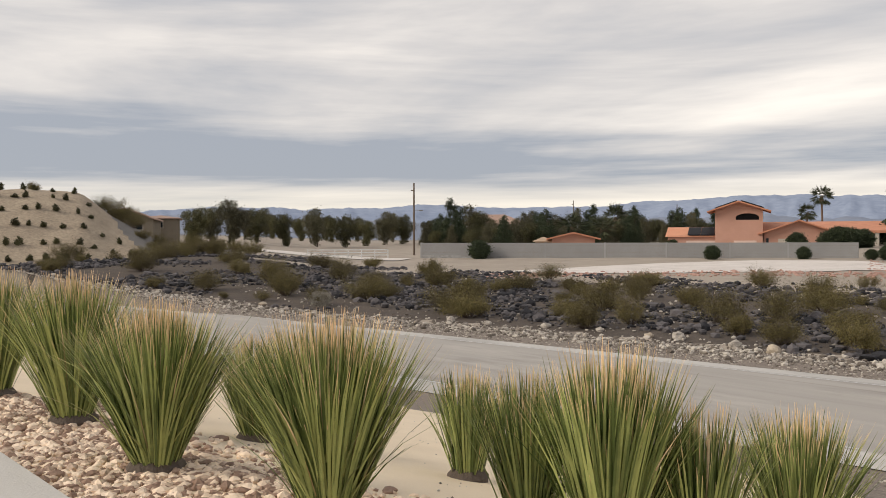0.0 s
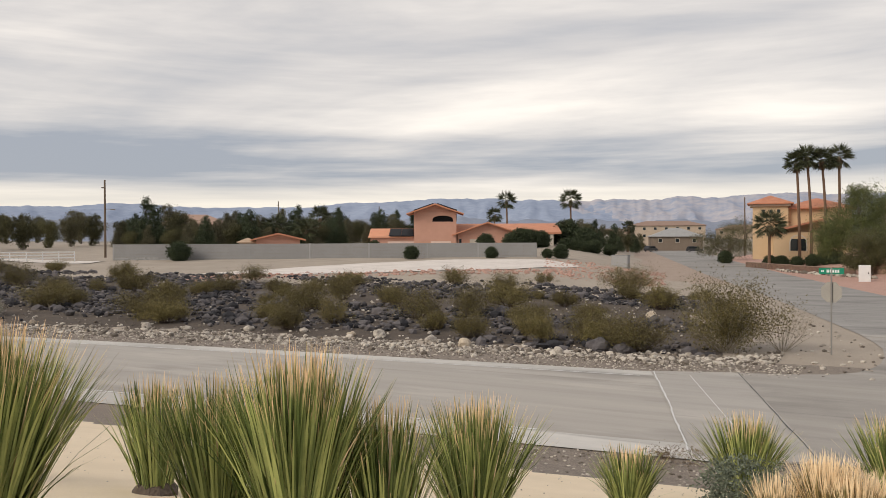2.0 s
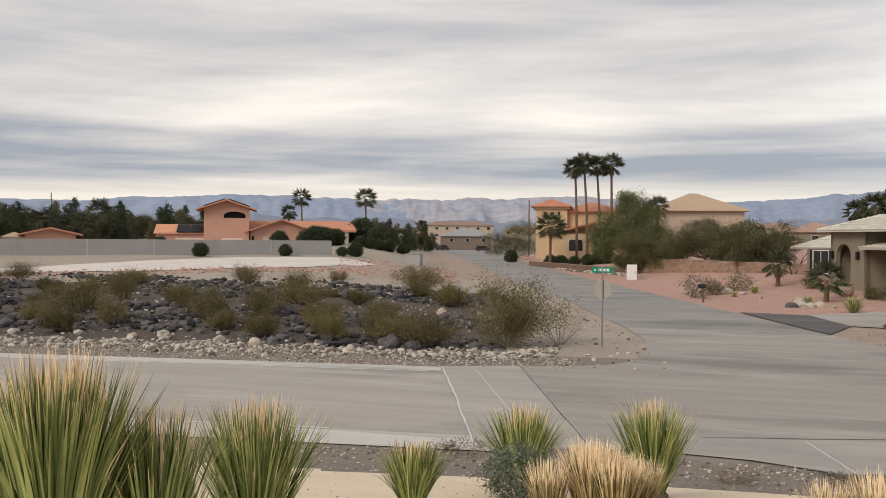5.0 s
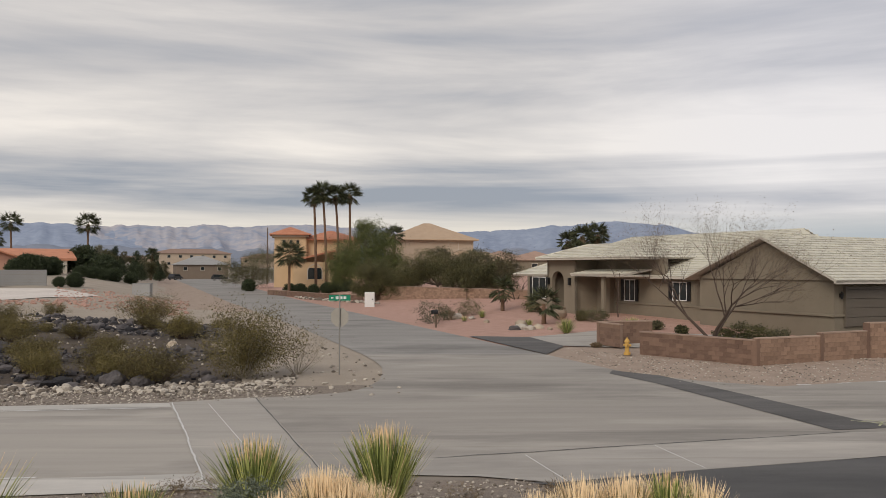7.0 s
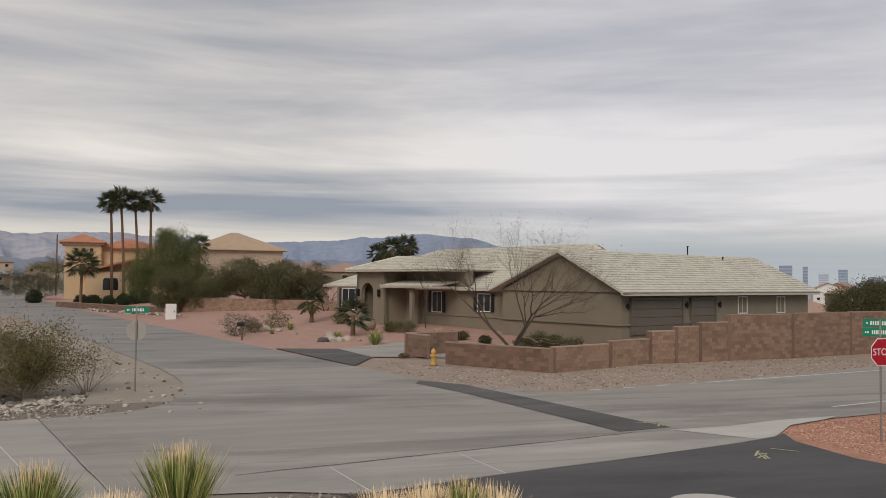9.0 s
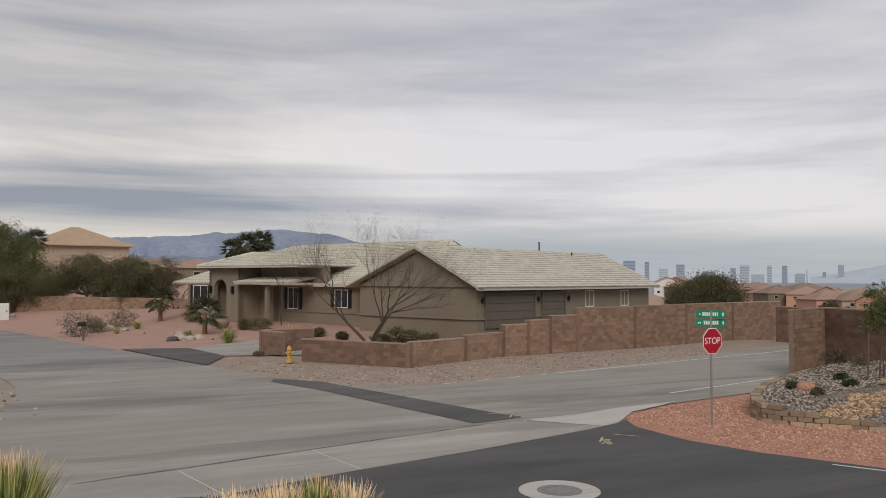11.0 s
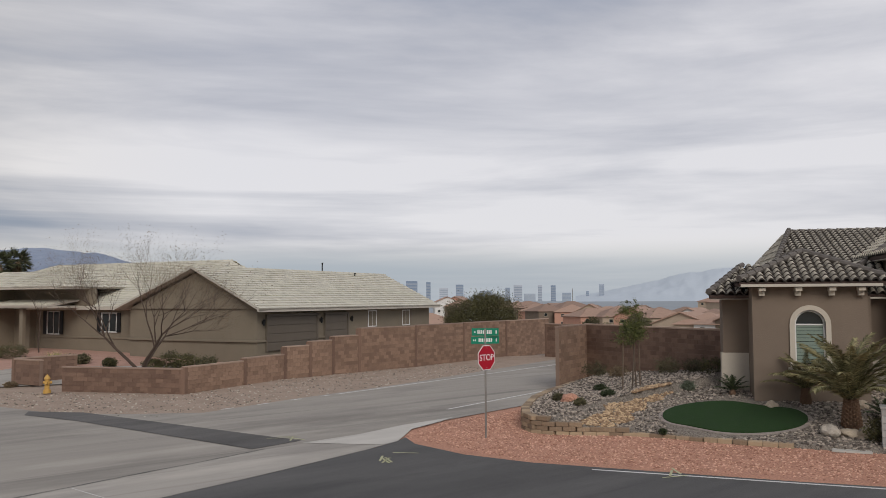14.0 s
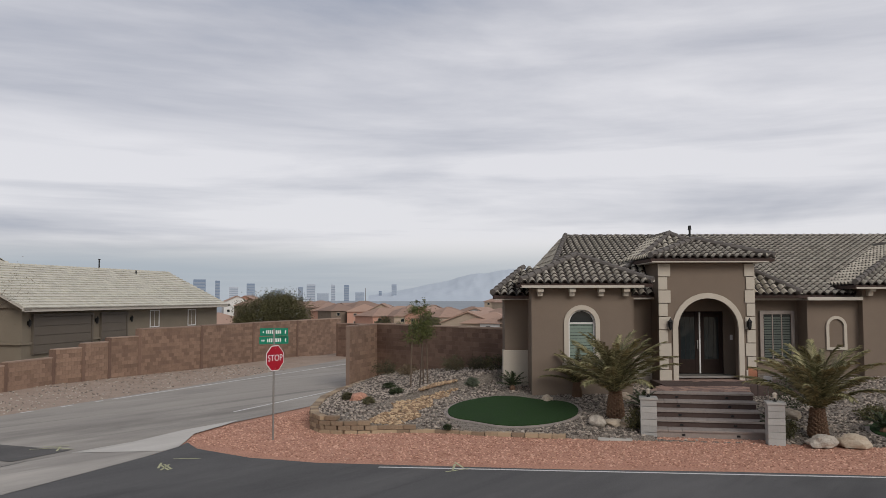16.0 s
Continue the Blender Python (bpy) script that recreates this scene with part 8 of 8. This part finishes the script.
notice = thing("yard_sign", "small white yard sign on a stake", "sign", pose(*P(-75.6, 28.6), 1.2, 0, 0, -72))
bm = bmesh.new()
tube(bm, (0, 0, -0.2), (0, 0, 0.4), 0.012, 0.012, 6)
part("stake", bm, M["steel"], notice)
part("panel", boxed(-0.13, 0.13, -0.01, 0.01, 0.32, 0.6, 0.02), M["sign_white"], notice)
part("bar", boxed(-0.08, 0.08, -0.014, -0.01, 0.43, 0.48), M["tower_band"], notice)


# ---------------------------------------------------------------- street signs
def octagon(w, thick):
    bm = bmesh.new()
    r = w / 2 / math.cos(math.pi / 8)
    upright(bm, [(r * math.cos(math.pi * (2 * i + 1) / 8), r * math.sin(math.pi * (2 * i + 1) / 8)) for i in range(8)], -thick / 2, thick / 2)
    return bm


def lettering(text, size, mat, parent, m):
    cu = bpy.data.curves.new("lettering", "FONT")
    cu.body, cu.size, cu.align_x, cu.align_y, cu.extrude = text, size, "CENTER", "CENTER", 0.002
    ob = bpy.data.objects.new("lettering", cu)
    scene.collection.objects.link(ob)
    deps = bpy.context.evaluated_depsgraph_get()
    me = bpy.data.meshes.new_from_object(ob.evaluated_get(deps))
    bpy.data.objects.remove(ob)
    me.materials.clear()
    me.materials.append(M[mat])
    t = part("lettering", me, None, parent)
    t.matrix_basis = m
    return t


def blade(parent, z, turn, wide, words):
    """A street-name blade; its names stand as plain bars."""
    b = part("name_blade", boxed(-wide / 2, wide / 2, -0.006, 0.006, -0.115, 0.115, 0.004), M["sign_green"], parent, "green street-name blade")
    b.matrix_basis = pose(0, 0, z, 0, 0, turn)
    for side in (-1, 1):
        for w0, w1, h in words:
            n = max(1, round((w1 - w0) / 0.056))
            for k in range(n):
                x0 = w0 + (w1 - w0) * k / n
                x1 = x0 + 0.036
                part("bar", boxed(side * x0 if side > 0 else -x1, side * x1 if side > 0 else -x0, side * 0.007 - 0.001, side * 0.007 + 0.001, -h / 2, h / 2), M["sign_white"], b)


def post(parent, tall):
    bm = bmesh.new()
    tube(bm, (0, 0, -0.2), (0, 0, tall), 0.03, 0.03, 10)
    part("post", bm, M["steel"], parent, "galvanised round post")


face = math.degrees(math.atan2(0.07, 1.0))
stop = thing("stop_sign", "red stop sign with street-name blades on a steel post", "sign", pose(17.95, 19.05, 0.0, 0, 0, face))
post(stop, 3.35)
plate = part("sign_border", octagon(0.762, 0.008), M["sign_white"], stop)
plate.matrix_basis = pose(0, -0.045, 2.46)
red = part("sign_face", octagon(0.715, 0.008), M["sign_red"], plate)
red.matrix_basis = pose(0, -0.004, 0)
lettering("STOP", 0.27, "sign_white", plate, pose(0, -0.012, 0.0, 90, 0, 0))
back = part("sign_back", octagon(0.76, 0.004), M["sign_back"], plate)
back.matrix_basis = pose(0, 0.006, 0)
for z in (-0.3, 0.3):
    bm = bmesh.new()
    tube(bm, (0, -0.02, z), (0, 0.04, z), 0.012, 0.012, 6)
    part("bolt", bm, M["steel"], plate)
blade(stop, 3.00, -28, 0.92, [(-0.22, 0.24, 0.11), (-0.38, -0.30, 0.1), (0.3, 0.42, 0.05)])
blade(stop, 3.25, -52, 0.84, [(-0.2, 0.26, 0.11), (-0.36, -0.28, 0.1), (0.3, 0.38, 0.05)])
lead = thing("street_sign", "street-name sign over the pale back of a stop sign", "sign", pose(-2.45, 34.25, 0.0, 0, 0, 2))
post(lead, 3.25)
lb = part("sign_back", octagon(0.762, 0.006), M["sign_back"], lead, "dull aluminium back of an octagonal sign")
lb.matrix_basis = pose(0, 0.05, 2.33, 0, 0, -20)
lf = part("sign_face", octagon(0.74, 0.004), M["sign_red"], lb)
lf.matrix_basis = pose(0, 0.006, 0)
blade(lead, 3.12, 0, 0.86, [(-0.26, 0.18, 0.11), (0.26, 0.36, 0.06)])

hyd = thing("fire_hydrant", "weathered yellow fire hydrant beside the low wall", "hydrant", pose(*P(-15.3, 42.8), 0.15))
bm = bmesh.new()
lathe(bm, [(0.17, -0.1), (0.17, 0.05), (0.11, 0.06), (0.105, 0.52), (0.14, 0.53), (0.14, 0.57), (0.12, 0.62), (0.07, 0.70), (0.03, 0.72), (0.03, 0.77)], 16)
part("barrel", bm, M["hydrant"], hyd, smooth=False)
for a in (0, 2.09, 4.19):
    bm = bmesh.new()
    tube(bm, (0.08 * math.cos(a), 0.08 * math.sin(a), 0.38), (0.20 * math.cos(a), 0.20 * math.sin(a), 0.38), 0.065, 0.065, 10)
    part("outlet", bm, M["hydrant"], hyd)

box_post = thing("mailbox", "black mailbox on a dark wooden post", "mailbox", at(-2.45, 61.5))
bm = bmesh.new()
tube(bm, (0, 0, -0.2), (0, 0, 1.25), 0.07, 0.06, 8)
part("post", bm, M["wood"], box_post)
bm = boxed(-0.38, 0.16, -0.13, 0.13, 1.0, 1.16, 0.02)
tube(bm, (-0.38, 0, 1.16), (0.16, 0, 1.16), 0.13, 0.13, 12)
part("box", bm, M["black"], box_post)
cab = thing("utility_cabinet", "pale metal utility cabinet beside the garden wall", "cabinet", at(2.1, 94))
part("body", boxed(-0.55, 0.55, -0.35, 0.35, -0.1, 1.65, 0.03), M["white"], cab)
part("door", boxed(-0.5, 0.5, -0.37, -0.35, 0.15, 1.55, 0.01), M["white"], cab)
part("lock", boxed(0.3, 0.38, -0.39, -0.37, 0.8, 0.95), M["black"], cab)
cab2 = thing("utility_cabinet", "squat grey-green utility cabinet by the side street", "cabinet", at(16.9, 112))
part("body", boxed(-1.1, 1.1, -0.6, 0.6, -0.1, 1.5, 0.05), M["grey_block"], cab2)
part("lid", boxed(-1.15, 1.15, -0.65, 0.65, 1.5, 1.58, 0.02), M["grey_block"], cab2)

# utility poles
for az, d, el_top, r, arm in ((51.0, 140, 4.0, 0.16, True), (9.0, 190, 2.75, 0.15, False), (40.1, 260, 2.75, 0.14, True), (33.3, 240, 2.4, 0.13, False)):
    x, y = P(az, d)
    g = height(x, y)
    tall = 4.3 + d * math.tan(radians(el_top)) - g
    pole = thing("utility_pole", "tall weathered wooden utility pole", "pole", pose(x, y, g, 0, 0, az), "utility poles")
    bm = bmesh.new()
    tube(bm, (0, 0, -0.5), (0, 0, tall), r * 1.2, r * 0.8, 10)
    part("mast", bm, M["wood"], pole)
    if arm:
        part("cross_arm", boxed(-0.5, 0.06, -0.08, 0.08, tall - 1.3, tall - 1.15, 0.01), M["wood"], pole)
        part("lamp_arm", boxed(0.0, 1.1, -0.04, 0.04, tall * 0.62, tall * 0.62 + 0.1, 0.01), M["steel"], pole)
        part("lamp_head", boxed(0.8, 1.5, -0.14, 0.14, tall * 0.62 - 0.1, tall * 0.62 + 0.08, 0.03), M["steel"], pole)


# parked vehicles far down the side street
def vehicle(m, label):
    c = thing("parked_car", label, "car", m, "parked cars")
    bm = bmesh.new()
    upright(bm, [(-2.3, 0.35), (2.3, 0.35), (2.35, 0.8), (1.5, 1.0), (0.9, 1.65), (-1.7, 1.7), (-2.25, 1.0)], -0.9, 0.9)
    bmesh.ops.bevel(bm, geom=bm.edges[:], offset=0.07, segments=2, affect="EDGES")
    part("body", bm, M["vehicle"], c)
    for x in (-1.45, 1.45):
        for y in (-0.85, 0.85):
            wb = bmesh.new()
            tube(wb, (x, y - 0.11, 0.34), (x, y + 0.11, 0.34), 0.34, 0.34, 16)
            wheel = part("wheel", wb, M["black"], c)
            rb = bmesh.new()
            tube(rb, (x, y - 0.13 if y < 0 else y + 0.09, 0.34), (x, y - 0.09 if y < 0 else y + 0.13, 0.34), 0.2, 0.2, 10)
            part("rim", rb, M["steel"], wheel)
    part("windscreen", boxed(-1.5, 0.9, -0.93, -0.9, 1.05, 1.5), M["glass"], c)
    for y in (-0.65, 0.65):
        part("headlight", boxed(2.3, 2.38, y - 0.18, y + 0.18, 0.68, 0.82), M["sign_white"], c)


for az, d, t in ((12.1, 240, 10), (14.9, 250, 70), (15.6, 290, 70)):
    vehicle(at(az, d, None, t), "dark parked car outside far houses")

# yard of the olive house
for i, (az, d, s, h, mt) in enumerate(((-22.4, 50.4, 0.8, 0.9, "leaf_mid"), (-23.6, 50.0, 0.8, 0.85, "leaf_mid"), (-24.8, 49.6, 0.7, 0.7, "leaf_olive"), (-21.4, 51.0, 0.6, 0.6, "leaf_mid"), (-18.8, 54, 0.4, 0.5, "leaf_mid"), (-17.2, 57, 0.5, 0.5, "leaf_olive"), (-13.4, 63, 0.8, 0.8, "leaf_olive"),
                                       (-12.4, 64, 0.5, 0.7, "leaf_mid"), (-9.0, 73, 0.8, 0.9, "leaf_mid"), (-4.6, 74, 1.2, 1.3, "leaf_mid"), (-2.2, 66, 1.3, 1.6, "leaf_dark"), (-3.0, 70, 0.8, 1.0, "leaf_dry"), (-13.3, 47.0, 0.25, 0.2, "leaf_dry"), (-26.4, 49.0, 0.35, 0.3, "leaf_mid"), (-16.6, 58, 0.45, 0.45, "leaf_mid"))):
    b = thing("yard_shrub", "rounded garden shrub in the pink gravel yard", "shrub", at(az, d), "garden shrubs")
    part("foliage", crown("foliage", [(0, 0, h * 0.55, s, s, h * 0.6)], 90, 20, 0.13, 0.05, M[mt], 600 + i, spread=0.2), None, b)
for az, d, tall, n, seed in ((-15.7, 54.5, 1.15, 260, 31), (-11.3, 55.5, 1.1, 220, 32), (-5.6, 71, 0.7, 120, 33), (-8.8, 61.5, 0.6, 90, 34), (-4.4, 68, 0.5, 80, 35)):
    sotol(at(az, d), n, tall, seed, "spiky garden yucca in pink gravel", "blade", 62, 0.03, 0.9, 0.15, 0.1, "garden yuccas")
for az, d, tall, seed in ((-9.8, 63, 1.5, 41), (-7.0, 76, 1.9, 42)):
    fan_palm(at(az, d), seed, tall, "short fan palm in the gravel yard", 26, 1.35, False, "garden fan palms", 0.16)
pot = thing("garden_pot", "large glazed clay pot beside the entrance", "pot", at(-10.9, 66))
bm = bmesh.new()
lathe(bm, [(0.28, 0), (0.5, 0.25), (0.55, 0.5), (0.42, 0.78), (0.36, 0.84), (0.46, 0.92), (0.46, 0.97), (0.3, 0.97)], 20)
part("body", bm, M["clay"], pot)
for i, (az, d, s, mt) in enumerate(((-8.2, 59.5, 0.5, "pale_stone"), (-8.8, 58.8, 0.42, "pale_stone"), (-7.8, 59.0, 0.4, "lava"), (-9.4, 59.5, 0.35, "boulder"), (-8.3, 60.5, 0.55, "boulder"), (-10.2, 58.5, 0.2, "boulder"), (-3.9, 71, 0.5, "pale_stone"), (-3.5, 70.5, 0.45, "boulder"), (-4.9, 70, 0.3, "pale_stone"), (-5.9, 66, 0.25, "boulder"))):
    x, y = P(az, d)
    rock("boulder", x, y, height(x, y), s, M[mt], 160 + i, "garden boulder in the pink gravel yard", 0.7, "garden boulders")

# low pillared wall and pale stones before the apricot villa
piers = [P(8.9, 134), P(7.6, 127), P(6.2, 121), P(5.0, 116), P(3.8, 112), P(2.6, 108)]
block_wall("wall_villa", [(*a, *b, height(*a) - 0.4, height(*a) + 0.75) for a, b in zip(piers, piers[1:])], "low brown pillared wall before the villa", "block_red", budget=40, seed=12)
places, sizes = [], []
for _ in range(260):
    f = rng.uniform(0, 1)
    az, d = 10.5 - 9 * f, 138 - 36 * f - rng.uniform(1.5, 5)
    x, y = P(az, d)
    if x > side_right(y) + 0.8:
        s = rng.uniform(0.12, 0.4)
        places.append((x, y, height(x, y) + 0.1))
        sizes.append(s)
stones("garden_stones", places, sizes, M["pale_stone"], 75, "pale garden stones along the side street", "stones")
places, sizes = [], []
while len(places) < 2600:
    x, y = rng.uniform(4, 36), rng.uniform(30, 45)
    if x < side_right(y) + 0.3 or y < 27.3 + 0.25 * x or y > 35.6 + 0.22 * x + max(0, 14 - x) * 1.6 or (x < 9 and y > 41):
        continue
    s = rng.uniform(0.015, 0.05)
    places.append((x, y, height(x, y) + s * 0.3))
    sizes.append(s)
stones("verge_gravel", places, sizes, M["pale_stone"], 76, "loose pale gravel on the corner verge", "gravel")
rail = thing("white_fence", "white rail fence beside the far road", "fence", at(55.5, 126, None, 60))
for k in range(7):
    part("fence_post", boxed(-6 + 2 * k - 0.06, -6 + 2 * k + 0.06, -0.06, 0.06, -0.2, 1.3), M["white"], rail)
for z in (0.4, 0.8, 1.2):
    part("fence_rail", boxed(-6, 6, -0.04, 0.04, z - 0.06, z + 0.06), M["white"], rail)
drape("far_track", [P(66, 128), P(58, 124), P(52, 120), P(51, 126), P(57, 134), P(66, 142)], "pad", 0.08, "pale dirt track before the tree row", "road", 4)

# clipped hedge, bollard and warning sign at the far end of the side street
hedge = thing("clipped_hedge", "clipped dark green hedge round the villa garden", "hedge", at(19.2, 163, None, 19))
part("foliage", crown("foliage", [(-5.6 + 1.6 * k, 0, 0.95, 1.0, 0.8, 0.95) for k in range(8)], 700, 20, 0.17, 0.08, M["leaf_dark"], 710, shell=0.5, spread=0.14), None, hedge)
bollard = thing("bollard", "pale concrete bollard beside the garden hedge", "bollard", at(20.6, 156))
bm = bmesh.new()
lathe(bm, [(0.42, -0.2), (0.42, 1.2), (0.36, 1.32), (0.2, 1.38)], 12)
part("body", bm, M["cream"], bollard)
warn = thing("warning_sign", "pale diamond road sign on a thin post", "sign", at(17.8, 172, None, 17))
post(warn, 2.6)
bm = bmesh.new()
upright(bm, [(-0.62, 0), (0, -0.62), (0.62, 0), (0, 0.62)], -0.01, 0.01)
part("sign_plate", bm, M["sign_back"], warn).matrix_basis = pose(0, -0.05, 2.55)
drape("corner_apron", [(13.2, 21.95), (15.3, 22.1), (17.5, 22.7), (20.0, 22.95), (19.0, 22.45), (17.2, 21.8), (16.2, 20.9), (15.5, 20.3), (14.8, 20.1)], "concrete", 0.039, "pale concrete corner apron of the gutter", "gutter", 1, lambda x, y: 0.0)
